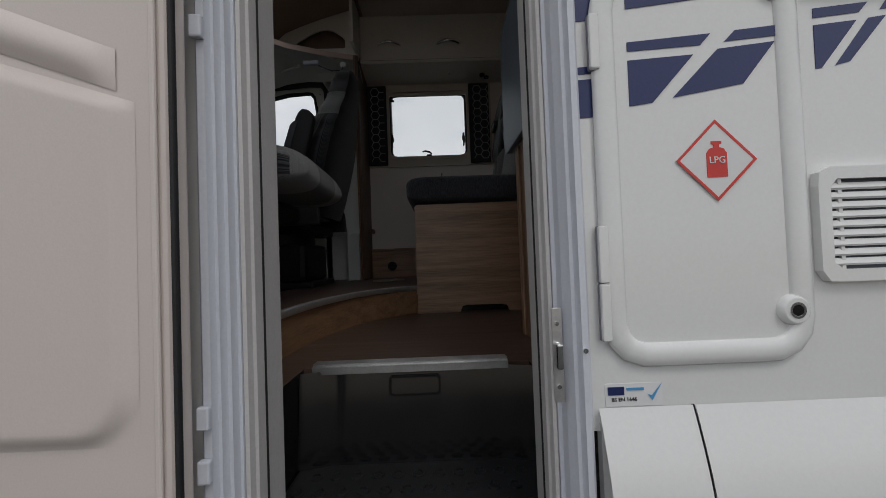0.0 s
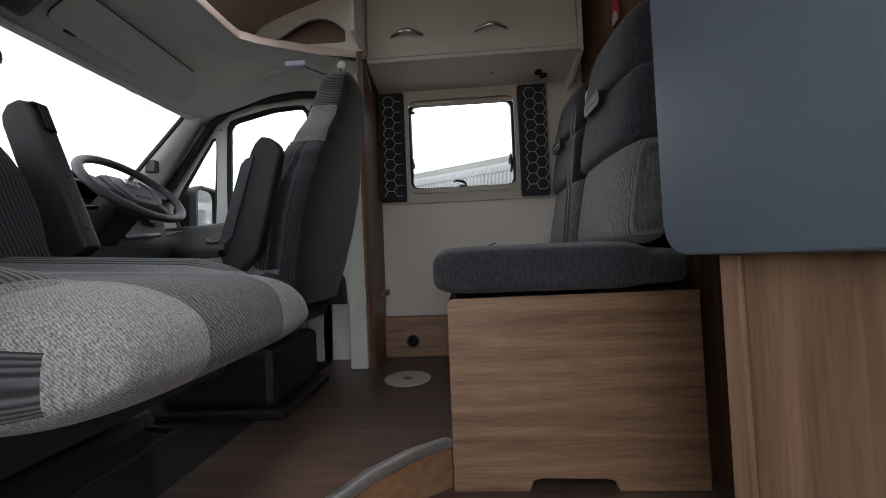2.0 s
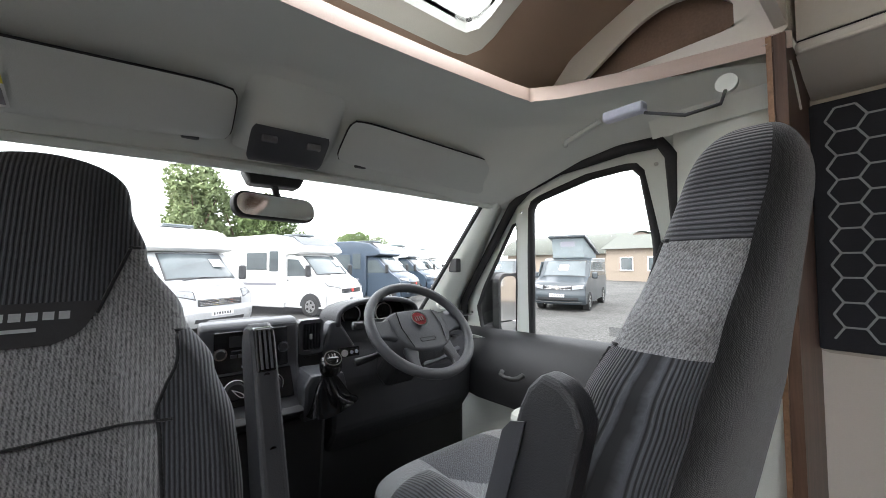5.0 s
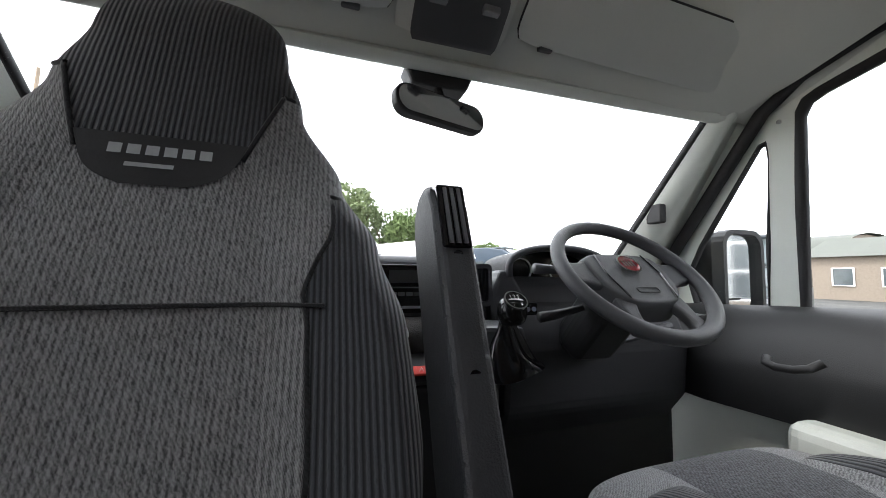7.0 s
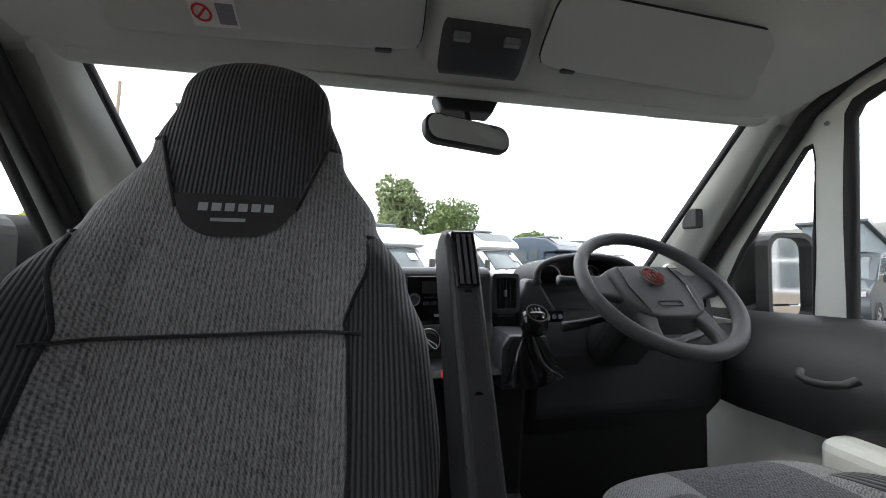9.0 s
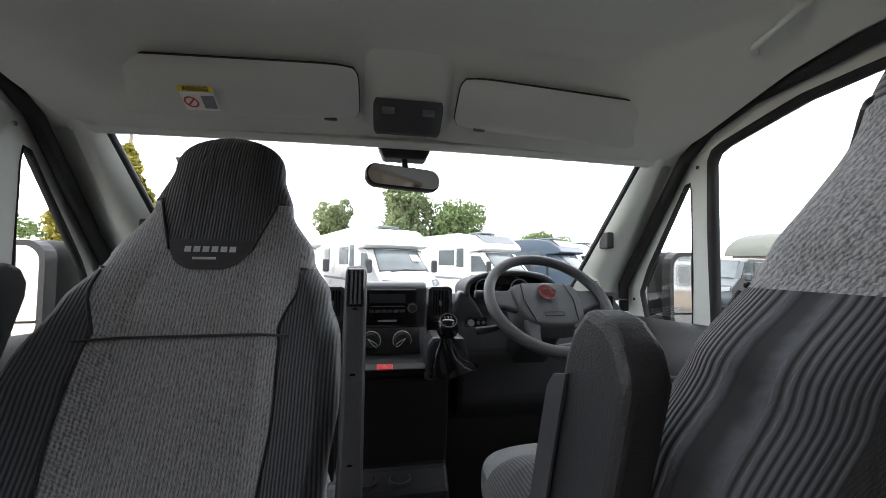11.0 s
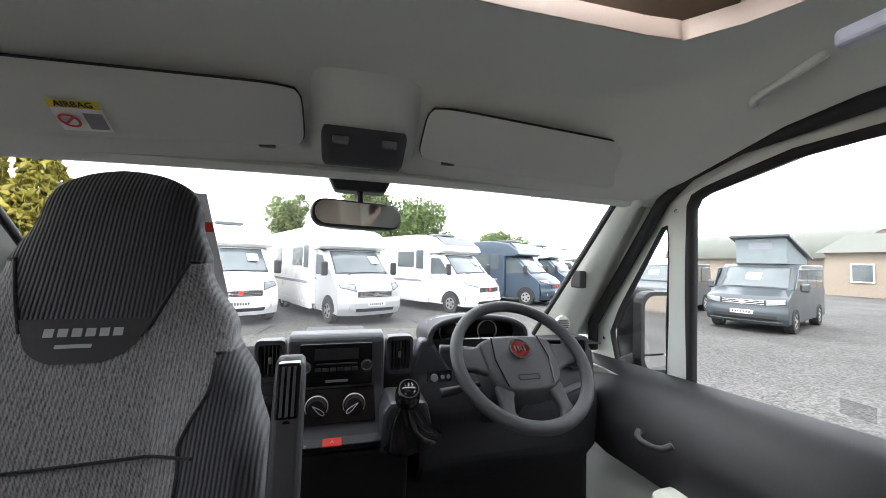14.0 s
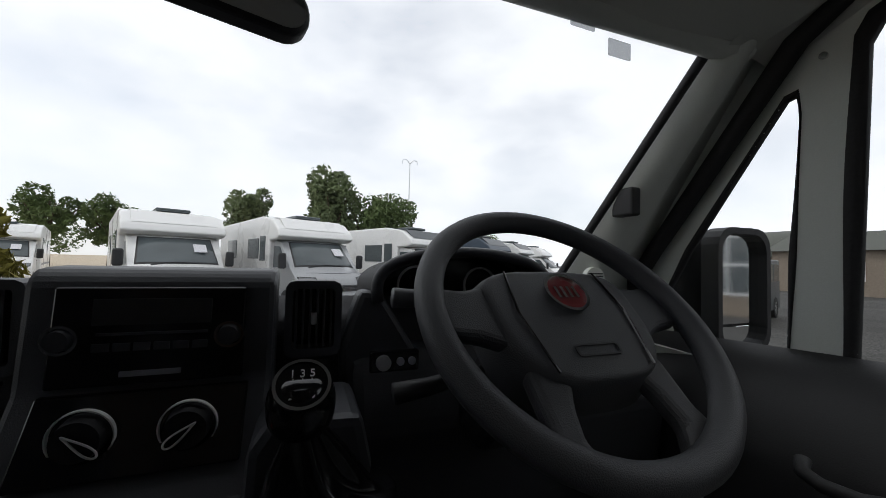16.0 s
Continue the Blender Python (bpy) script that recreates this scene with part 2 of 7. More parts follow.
M = {
    "gel_white": mat("gel_white", (0.78, 0.78, 0.77), 0.22, var=0.03, scale=1.5, bump=0.01, coat=0.4),
    "door_moulding": mat("door_moulding", (0.68, 0.605, 0.565), 0.48, var=0.04, scale=2.0, bump=0.04, grain=300),
    "frame_white": mat("frame_white", (0.63, 0.65, 0.71), 0.35, var=0.06, scale=5, bump=0.03),
    "frame_cream": mat("frame_cream", (0.57, 0.55, 0.54), 0.5, var=0.08, scale=5, bump=0.03),
    "rubber": mat("rubber", (0.015, 0.015, 0.017), 0.7, var=0.3, scale=20, bump=0.2),
    "plastic_black": mat("plastic_black", (0.012, 0.0125, 0.014), 0.55, var=0.25, scale=12, bump=0.12, grain=500),
    "plastic_dash": mat("plastic_dash", (0.027, 0.028, 0.032), 0.68, var=0.15, scale=9, bump=0.25, grain=700),
    "plastic_grey": mat("plastic_grey", (0.045, 0.047, 0.053), 0.45, var=0.12, scale=9, bump=0.15, grain=600),
    "armrest_grey": mat("armrest_grey", (0.022, 0.023, 0.026), 0.5, var=0.15, scale=14, bump=0.25, grain=500),
    "gloss_black": mat("gloss_black", (0.008, 0.008, 0.009), 0.12, var=0.2, scale=8, bump=0.0),
    "wheel_rim": mat("wheel_rim", (0.040, 0.042, 0.047), 0.5, var=0.1, scale=12, bump=0.3, grain=700),
    "chrome": mat("chrome", (0.75, 0.75, 0.76), 0.12, metal=1.0, var=0.05, scale=20, bump=0.0),
    "alloy": mat("alloy", (0.6, 0.6, 0.6), 0.35, metal=0.9, var=0.12, scale=30, bump=0.1),
    "cream_trim": mat("cream_trim", (0.63, 0.66, 0.625), 0.55, var=0.05, scale=3, bump=0.1, grain=400),
    "headlining": mat("headlining", (0.59, 0.61, 0.58), 0.85, var=0.05, scale=4, bump=0.15, grain=600),
    "visor_vinyl": mat("visor_vinyl", (0.53, 0.55, 0.53), 0.7, var=0.04, scale=6, bump=0.2, grain=500),
    "wall_cream": mat("wall_cream", (0.66, 0.61, 0.56), 0.6, var=0.03, scale=2, bump=0.06, grain=300),
    "locker_front": mat("locker_front", (0.72, 0.69, 0.64), 0.35, var=0.02, scale=2, bump=0.02),
    "surround_beige": mat("surround_beige", (0.48, 0.43, 0.37), 0.55, var=0.05, scale=4, bump=0.08, grain=300),
    "roof_brown": mat("roof_brown", (0.36, 0.27, 0.21), 0.75, var=0.08, scale=4, bump=0.12, grain=400),
    "ledge_pink": mat("ledge_pink", (0.58, 0.47, 0.42), 0.55, var=0.05, scale=5, bump=0.06, grain=300),
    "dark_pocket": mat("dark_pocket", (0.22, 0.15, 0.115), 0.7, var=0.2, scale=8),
    "flap_blue": mat("flap_blue", (0.10, 0.125, 0.16), 0.45, var=0.08, scale=4, bump=0.05, grain=400),
    "wood_box": wood("wood_box", (0.165, 0.095, 0.055), (0.39, 0.24, 0.15), "x"),
    "wood_panel": wood("wood_panel", (0.17, 0.10, 0.06), (0.36, 0.22, 0.14), "z"),
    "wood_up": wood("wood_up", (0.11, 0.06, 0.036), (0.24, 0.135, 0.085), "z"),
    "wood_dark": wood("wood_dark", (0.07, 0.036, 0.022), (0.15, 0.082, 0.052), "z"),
    "wood_riser": wood("wood_riser", (0.16, 0.085, 0.045), (0.31, 0.18, 0.1), "y"),
    "cloth_dark": cloth("cloth_dark", (0.007, 0.008, 0.010), (0.058, 0.062, 0.072), rib=0.0085, axis="x"),
    "cloth_rib": cloth("cloth_rib", (0.008, 0.009, 0.011), (0.052, 0.056, 0.064), rib=0.0062, axis="y", coords="Object"),
    "cloth_cross": cloth("cloth_cross", (0.012, 0.013, 0.016), (0.078, 0.082, 0.094), rib=0.0080, axis="y"),
    "cloth_light": marl("cloth_light", (0.048, 0.049, 0.051), (0.27, 0.27, 0.275), across=340, along=20, wale=0.0062),
    "cloth_knit": marl("cloth_knit", (0.078, 0.08, 0.084), (0.30, 0.305, 0.315), across=360, along=180, depth=0.6, stitch=0.0042),
    "cloth_back": marl("cloth_back", (0.004, 0.0045, 0.005), (0.018, 0.019, 0.0215), across=240, along=60, depth=0.4),
    "cloth_dots": marl("cloth_dots", (0.008, 0.009, 0.011), (0.095, 0.10, 0.115), across=170, along=170, depth=0.8, stitch=0.007),
    "cloth_bench": marl("cloth_bench", (0.007, 0.008, 0.011), (0.062, 0.066, 0.077), across=220, along=50, depth=0.4),
    "cloth_pad": mat("cloth_pad", (0.024, 0.026, 0.033), 0.9, var=0.2, scale=30, bump=0.3, grain=500),
    "stitch": mat("stitch", (0.35, 0.36, 0.37), 0.8, var=0.1, scale=30),
    "webbing": mat("webbing", (0.013, 0.015, 0.020), 0.6, var=0.15, scale=60, bump=0.3, grain=700),
    "label_black": mat("label_black", (0.012, 0.012, 0.013), 0.5, var=0.1, scale=20),
    "label_white": mat("label_white", (0.75, 0.75, 0.75), 0.6, var=0.02, scale=20),
    "sticker_red": mat("sticker_red", (0.62, 0.04, 0.03), 0.35, var=0.06, scale=12),
    "badge_red": mat("badge_red", (0.17, 0.012, 0.016), 0.25, var=0.1, scale=40, coat=0.5),
    "sticker_blue": mat("sticker_blue", (0.018, 0.028, 0.115), 0.3, var=0.06, scale=6),
    "sticker_sky": mat("sticker_sky", (0.08, 0.32, 0.6), 0.4, var=0.05, scale=12),
    "sticker_yellow": mat("sticker_yellow", (0.72, 0.6, 0.06), 0.45, var=0.05, scale=12),
    "film_pale": glass("film_pale", (0.66, 0.67, 0.68), 0.3, 0.05),
    "paper": mat("paper", (0.62, 0.62, 0.65), 0.75, var=0.04, scale=8),
    "print_grey": mat("print_grey", (0.22, 0.22, 0.25), 0.7, var=0.1, scale=20),
    "led_white": mat("led_white", (0.42, 0.45, 0.55), 0.3, var=0.05, scale=20),
    "lamp_lens": mat("lamp_lens", (0.17, 0.175, 0.185), 0.25, var=0.1, scale=40),
    "vent_blue": mat("vent_blue", (0.05, 0.06, 0.075), 0.5, var=0.2, scale=14),
    "mirror": mat("mirror", (0.85, 0.86, 0.87), 0.02, metal=1.0, var=0.02, scale=3, bump=0.0),
    "pane": glass("pane", (0.97, 0.98, 0.98), 0.0, 0.06),
    "acrylic": glass("acrylic", (0.93, 0.94, 0.94), 0.02, 0.1),
}


# ---- builders ----
OFF = {}
SHIFT = Vector((0, 0, 0))  # where the group now being built stands, from its own drawing


def thing(name, at, label, category, group="", kind="", turn=0.0):
    """An Empty at the base of a thing. With a turn the parts are given in its own axes, without one in the world's."""
    ob = new(name)
    ob.empty_display_size = 0.05
    ob.matrix_world = Matrix.Translation(SHIFT) @ pose(*at, 0, 0, turn)
    OFF[ob.name] = None if turn is None else Vector(at)
    return tagged(ob, label, category, group, kind)


def local(name, m, label, category, group=""):
    ob = new(name)
    ob.empty_display_size = 0.05
    ob.matrix_world = Matrix.Translation(SHIFT) @ m
    OFF[ob.name] = Vector((0, 0, 0))
    return tagged(ob, label, category, group)


def part(name, bm, material, parent, label="", smooth=False, kind=""):
    """Links a bmesh as one mesh object under a thing or a part."""
    me = bpy.data.meshes.new(name)
    o = OFF.get(parent.name, Vector((0, 0, 0)))
    bmesh.ops.recalc_face_normals(bm, faces=bm.faces)
    if o.length:
        bmesh.ops.translate(bm, verts=bm.verts, vec=-o)
    if smooth:
        for f in bm.faces:
            f.smooth = True
    bm.to_mesh(me)
    bm.free()
    me.materials.append(M[material] if isinstance(material, str) else material)
    ob = new(name, me)
    ob.parent = parent
    OFF[ob.name] = o
    return tagged(ob, label, kind=kind)


def solo(name, bm, material, label, category, kind="", smooth=False, group=""):
    """A thing of one mesh, with its origin at its base."""
    me = bpy.data.meshes.new(name)
    bmesh.ops.recalc_face_normals(bm, faces=bm.faces)
    lo = Vector([min(v.co[i] for v in bm.verts) for i in range(3)])
    hi = Vector([max(v.co[i] for v in bm.verts) for i in range(3)])
    base = Vector(((lo.x + hi.x) / 2, (lo.y + hi.y) / 2, lo.z))
    bmesh.ops.translate(bm, verts=bm.verts, vec=-base)
    if smooth:
        for f in bm.faces:
            f.smooth = True
    bm.to_mesh(me)
    bm.free()
    me.materials.append(M[material] if isinstance(material, str) else material)
    ob = new(name, me)
    ob.location = base + SHIFT
    OFF[ob.name] = base
    return tagged(ob, label, category, group, kind)


def box(lo, hi, r=0.0, seg=2, bm=None):
    """A box with rounded edges."""
    out = bm or bmesh.new()
    tmp = bmesh.new()
    bmesh.ops.create_cube(tmp, size=1)
    for v in tmp.verts:
        v.co = Vector([(lo[i] + hi[i]) / 2 + v.co[i] * (hi[i] - lo[i]) for i in range(3)])
    if r:
        bmesh.ops.bevel(tmp, geom=tmp.edges[:], offset=r, segments=seg, affect="EDGES", profile=0.5)
    join(out, tmp)
    return out


def join(out, tmp):
    vs = {v: out.verts.new(v.co) for v in tmp.verts}
    for f in tmp.faces:
        try:
            out.faces.new([vs[v] for v in f.verts])
        except ValueError:
            pass
    tmp.free()
    return out


def prism(pts, axis, a, b, r=0.0, seg=2, bm=None):
    """A polygon, given in the two other axes in their order, drawn out along an axis from a to b."""
    out, tmp = bm or bmesh.new(), bmesh.new()
    place = {"x": lambda p, d: (d, p[0], p[1]), "y": lambda p, d: (p[0], d, p[1]), "z": lambda p, d: (p[0], p[1], d)}[axis]
    lo = [tmp.verts.new(place(p, a)) for p in pts]
    hi = [tmp.verts.new(place(p, b)) for p in pts]
    tmp.faces.new(lo)
    tmp.faces.new(hi[::-1])
    for i in range(len(pts)):
        j = (i + 1) % len(pts)
        tmp.faces.new((lo[i], hi[i], hi[j], lo[j]))
    if r:
        bmesh.ops.recalc_face_normals(tmp, faces=tmp.faces)
        bmesh.ops.bevel(tmp, geom=tmp.edges[:], offset=r, segments=seg, affect="EDGES", profile=0.5)
    return join(out, tmp)


def grid(fn, nu, nv, bm=None, closed=False, keep=None):
    """A surface fn(i / nu, j / nv); closed joins its first and last column; keep picks cells."""
    bm = bm or bmesh.new()
    nu_pts = nu if closed else nu + 1
    vs = {}

    def vert(i, j):
        i = i % nu if closed else i
        if (i, j) not in vs:
            vs[i, j] = bm.verts.new(fn(i / nu, j / nv))
        return vs[i, j]
    uv = bm.loops.layers.uv.verify()
    row = [Vector(fn(k / 24, 0.45)) for k in range(25)]
    col = [Vector(fn(0.25, k / 24)) for k in range(25)]
    lu, lv = (sum((b - a).length for a, b in zip(q, q[1:])) for q in (row, col))
    for j in range(nv):
        for i in range(nu):
            if keep is None or keep((i + 0.5) / nu, (j + 0.5) / nv):
                f = bm.faces.new((vert(i, j), vert(i + 1, j), vert(i + 1, j + 1), vert(i, j + 1)))
                for loop, (a, b) in zip(f.loops, ((i, j), (i + 1, j), (i + 1, j + 1), (i, j + 1))):
                    loop[uv].uv = (a / nu * lu, b / nv * lv)
    return bm


def tube(pts, r, n=8, bm=None, caps=True, closed=False):
    """A round bar along points; r may be a list."""
    bm = bm or bmesh.new()
    pts = [Vector(p) for p in pts]
    rings = []
    side = None
    for i, p in enumerate(pts):
        a = pts[i - 1] if i or closed else p
        b = pts[(i + 1) % len(pts)] if i + 1 < len(pts) or closed else p
        d = (b - a).normalized()
        if side is None:
            side = d.orthogonal().normalized()
        side = (side - d * side.dot(d)).normalized()
        up = d.cross(side)
        q = r[i] if isinstance(r, (list, tuple)) else r
        rings.append([bm.verts.new(p + q * (math.cos(2 * math.pi * k / n) * side + math.sin(2 * math.pi * k / n) * up)) for k in range(n)])
    pairs = list(zip(rings, rings[1:])) + ([(rings[-1], rings[0])] if closed else [])
    for a, b in pairs:
        for k in range(n):
            bm.faces.new((a[k], a[(k + 1) % n], b[(k + 1) % n], b[k]))
    if caps and not closed:
        bm.faces.new(rings[0][::-1])
        bm.faces.new(rings[-1])
    return bm


def disc(c, r, h, axis="z", n=24, bm=None, r2=None):
    """A short cylinder or cone from c along an axis."""
    d = {"x": Vector((1, 0, 0)), "y": Vector((0, 1, 0)), "z": Vector((0, 0, 1))}[axis]
    c = Vector(c)
    return tube([c, c + d * h], [r, r if r2 is None else r2], n, bm)


def ring(c, r_out, r_in, h, axis="z", n=24, bm=None):
    bm = bm or bmesh.new()
    ax = {"x": (Vector((0, 1, 0)), Vector((0, 0, 1)), Vector((1, 0, 0))), "y": (Vector((1, 0, 0)), Vector((0, 0, 1)), Vector((0, 1, 0))), "z": (Vector((1, 0, 0)), Vector((0, 1, 0)), Vector((0, 0, 1)))}[axis]
    c = Vector(c)

    def fn(u, v):
        a, k = 2 * math.pi * u, int(round(v * 4)) % 4
        rr, hh = ((r_out, 0), (r_out, h), (r_in, h), (r_in, 0))[k]
        return c + rr * (math.cos(a) * ax[0] + math.sin(a) * ax[1]) + hh * ax[2]
    return grid(fn, n, 4, bm, closed=True)


def rounded(x0, z0, x1, z1, r, n=5):
    """Points of a rectangle with rounded corners, anticlockwise."""
    r = min(r, abs(x1 - x0) / 2 - 1e-4, abs(z1 - z0) / 2 - 1e-4)
    out = []
    for cx, cz, a in ((x1 - r, z1 - r, 0), (x0 + r, z1 - r, 90), (x0 + r, z0 + r, 180), (x1 - r, z0 + r, 270)):
        for k in range(n + 1):
            t = radians(a + 90 * k / n)
            out.append((cx + r * math.cos(t), cz + r * math.sin(t)))
    return out


def frame_loop(outer, inner, axis, a, b, bm=None):
    """A frame between two outlines of equally many points, from a to b along an axis."""
    bm = bm or bmesh.new()
    place = {"x": lambda p, d: (d, p[0], p[1]), "y": lambda p, d: (p[0], d, p[1]), "z": lambda p, d: (p[0], p[1], d)}[axis]
    n = len(outer)
    v = [[bm.verts.new(place(p, d)) for p in loop] for loop, d in ((outer, a), (outer, b), (inner, b), (inner, a))]
    for k in range(4):
        for i in range(n):
            j = (i + 1) % n
            bm.faces.new((v[k][i], v[k][j], v[(k + 1) % 4][j], v[(k + 1) % 4][i]))
    return bm


def spread(poly, n):
    """n points spaced evenly along a closed outline."""
    pts = [Vector(p) for p in poly]
    pts.append(pts[0])
    ln = [0.0]
    for a, b in zip(pts, pts[1:]):
        ln.append(ln[-1] + (b - a).length)
    out = []
    for k in range(n):
        s, i = ln[-1] * k / n, 0
        while ln[i + 1] < s:
            i += 1
        t = (s - ln[i]) / max(ln[i + 1] - ln[i], 1e-9)
        out.append(tuple(pts[i].lerp(pts[i + 1], t)))
    return out


def letters(text, size, m, material, parent=None, name="lettering", depth=0.0006):
    """Raised lettering in the built-in font; m places it (it reads along its x, upright along its y)."""
    cu = bpy.data.curves.new(name, "FONT")
    cu.body, cu.size, cu.extrude, cu.align_x, cu.align_y = text, size, depth, "CENTER", "CENTER"
    tmp = bpy.data.objects.new("lettering_source", cu)
    scene.collection.objects.link(tmp)
    me = bpy.data.meshes.new_from_object(tmp.evaluated_get(bpy.context.evaluated_depsgraph_get()))
    bpy.data.objects.remove(tmp)
    bm = bmesh.new()
    bm.from_mesh(me)
    bpy.data.meshes.remove(me)
    bmesh.ops.transform(bm, matrix=m, verts=bm.verts)
    return part(name, bm, material, parent)


# ---- ground ----
def ground_material():
    m = mat("yard_surface", (0.066, 0.065, 0.062), 0.9, var=0.38, scale=0.5, bump=0.7, grain=45)
    n, l = m.node_tree.nodes, m.node_tree.links
    p = n["Principled BSDF"]
    p.inputs["Specular IOR Level"].default_value = 0.15
    base = p.inputs["Base Color"].links[0].from_socket
    co, sep = n.new("ShaderNodeTexCoord"), n.new("ShaderNodeSeparateXYZ")
    l.new(co.outputs["Object"], sep.inputs[0])
    wob = n.new("ShaderNodeTexNoise")
    wob.inputs["Scale"].default_value = 0.35
    l.new(co.outputs["Object"], wob.inputs["Vector"])
    a = n.new("ShaderNodeMath")
    a.operation = "MULTIPLY_ADD"
    a.inputs[1].default_value = 3.0
    l.new(wob.outputs["Fac"], a.inputs[0])
    l.new(sep.outputs["Y"], a.inputs[2])
    edge = n.new("ShaderNodeMapRange")
    edge.inputs["From Min"].default_value, edge.inputs["From Max"].default_value = -3.6, -4.6
    l.new(a.outputs[0], edge.inputs["Value"])
    stones = n.new("ShaderNodeTexVoronoi")
    stones.inputs["Scale"].default_value = 30
    l.new(co.outputs["Object"], stones.inputs["Vector"])
    ramp = n.new("ShaderNodeValToRGB")
    ramp.color_ramp.elements[0].color, ramp.color_ramp.elements[1].color = (0.34, 0.27, 0.19, 1), (0.6, 0.52, 0.41, 1)
    l.new(stones.outputs["Color"], ramp.inputs["Fac"])
    mx = n.new("ShaderNodeMix")
    mx.data_type = "RGBA"
    l.new(edge.outputs["Result"], mx.inputs["Factor"])
    l.new(base, mx.inputs["A"])
    l.new(ramp.outputs["Color"], mx.inputs["B"])
    # loose chippings, each of its own shade
    where = n.new("ShaderNodeTexCoord")
    chips = n.new("ShaderNodeTexVoronoi")
    chips.inputs["Scale"].default_value = 32
    l.new(where.outputs["Object"], chips.inputs["Vector"])
    shade = n.new("ShaderNodeMapRange")
    shade.inputs["To Min"].default_value = 0.45
    shade.inputs["To Max"].default_value = 1.6
    l.new(chips.outputs["Color"], shade.inputs["Value"])
    both = n.new("ShaderNodeVectorMath")
    both.operation = "SCALE"
    l.new(mx.outputs["Result"], both.inputs[0])
    l.new(shade.outputs["Result"], both.inputs["Scale"])
    l.new(both.outputs["Vector"], p.inputs["Base Color"])
    return m


GROUND = -0.55
M["yard"] = ground_material()
bm = bmesh.new()
grid(lambda u, v: (-400 + 800 * u, -400 + 800 * v, GROUND), 40, 40, bm)
solo("ground", bm, "yard", "worn grey asphalt yard running into pale gravel", "ground", "structure")

# ---- the motorhome's shell ----
WALL, CAB_MID = 2.04, 1.06
SIDE = Vector((0.018, -0.098, 0.006))
SHIFT = SIDE
# nearside wall with the entrance, and the gas locker side
wall_out = thing("wall_nearside", (1.2, 0.02, -0.25), "white glossy moulded motorhome side wall", "wall", kind="structure")
part("wall_panel", box((0.70, 0.0, -0.02), (2.9, 0.04, 2.25)), "gel_white", wall_out)
part("wall_panel", box((0.05, 0.012, 1.86), (0.70, 0.04, 2.25)), "gel_white", wall_out)
part("wall_panel", box((-0.20, 0.012, -0.30), (0.106, 0.04, 2.25)), "gel_white", wall_out)
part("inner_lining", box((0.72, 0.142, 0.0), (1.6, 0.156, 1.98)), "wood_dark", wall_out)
part("inner_lining", box((-0.06, 0.142, 0.137), (0.106, 0.156, 1.98)), "wall_cream", wall_out)

# entrance frame: ribbed extrusion on both jambs and the head
door_frame = thing("door_frame", (0.42, 0.0, -0.28), "ribbed white and cream aluminium entrance frame", "door frame", kind="structure")
LEFT_PROFILE = [(0.106, 0.143), (0.106, -0.016), (0.112, -0.022), (0.124, -0.022), (0.127, -0.010), (0.132, -0.010), (0.135, 0.004), (0.141, 0.004), (0.143, 0.020), (0.148, 0.020), (0.148, 0.143)]
part("jamb", prism(LEFT_PROFILE, "z", -0.3, 1.86), "frame_white", door_frame)
part("jamb_lining", prism([(0.149, 0.024), (0.155, 0.026), (0.157, 0.040), (0.161, 0.044), (0.161, 0.070), (0.155, 0.078), (0.155, 0.154), (0.149, 0.154)], "z", -0.3, 1.86), "frame_cream", door_frame)
RIGHT_PROFILE = [(0.712, 0.143), (0.712, -0.014), (0.706, -0.022), (0.696, -0.024), (0.692, -0.012), (0.686, -0.012), (0.683, -0.006), (0.677, 0.004), (0.674, 0.020), (0.668, 0.022), (0.668, 0.143)]
part("jamb", prism(RIGHT_PROFILE, "z", -0.3, 1.86), "frame_white", door_frame)
part("jamb_lining", prism([(0.667, 0.026), (0.661, 0.028), (0.658, 0.040), (0.654, 0.044), (0.654, 0.068), (0.661, 0.078), (0.661, 0.154), (0.667, 0.154)], "z", -0.3, 1.86), "frame_cream", door_frame)
for x in (0.1565, 0.6525):
    part("edge_seal", box((x, 0.0705, -0.3), (x + 0.006, 0.0775, 1.80), 0.002), "rubber", door_frame, "thin black edge seal")
part("head_rail", box((0.106, -0.02, 1.80), (0.712, 0.09, 1.86), 0.006), "frame_white", door_frame)
for z in (0.70, 0.62, 0.02, -0.06):
    part("hinge_block", box((0.107, -0.034, z), (0.126, -0.0225, z + 0.035), 0.003), "frame_white", door_frame)
plate = part("striker_plate", box((0.655, -0.0065, 0.03), (0.6715, -0.0042, 0.18), 0.001), "alloy", door_frame, "scuffed steel lock striker plate")
for z in (0.055, 0.10, 0.155):
    part("screw", disc((0.663, -0.0085, z), 0.0035, 0.003, "y", 10), "chrome", plate)
part("latch_claw", box((0.658, -0.02, 0.085), (0.668, -0.007, 0.125), 0.003), "chrome", plate)
part("screw", disc((0.700, -0.027, 0.115), 0.004, 0.004, "y", 10), "chrome", door_frame)

# the entrance door, swung right back along the side
door = local("entrance_door", pose(0.116, -0.055, -0.28, 0, 0, 176), "cream moulded caravan entrance door folded back open", "door")
part("door_slab", box((0.0085, -0.02, 0.0), (0.62, 0.02, 2.05), 0.012, 3), "door_moulding", door)
part("door_seal", box((0.000, 0.013, 0.0), (0.0075, 0.023, 2.05), 0.003), "rubber", door, "black rubber seal")
part("edge_moulding", box((0.022, 0.0215, 0.02), (0.032, 0.028, 2.03), 0.003), "door_moulding", door)


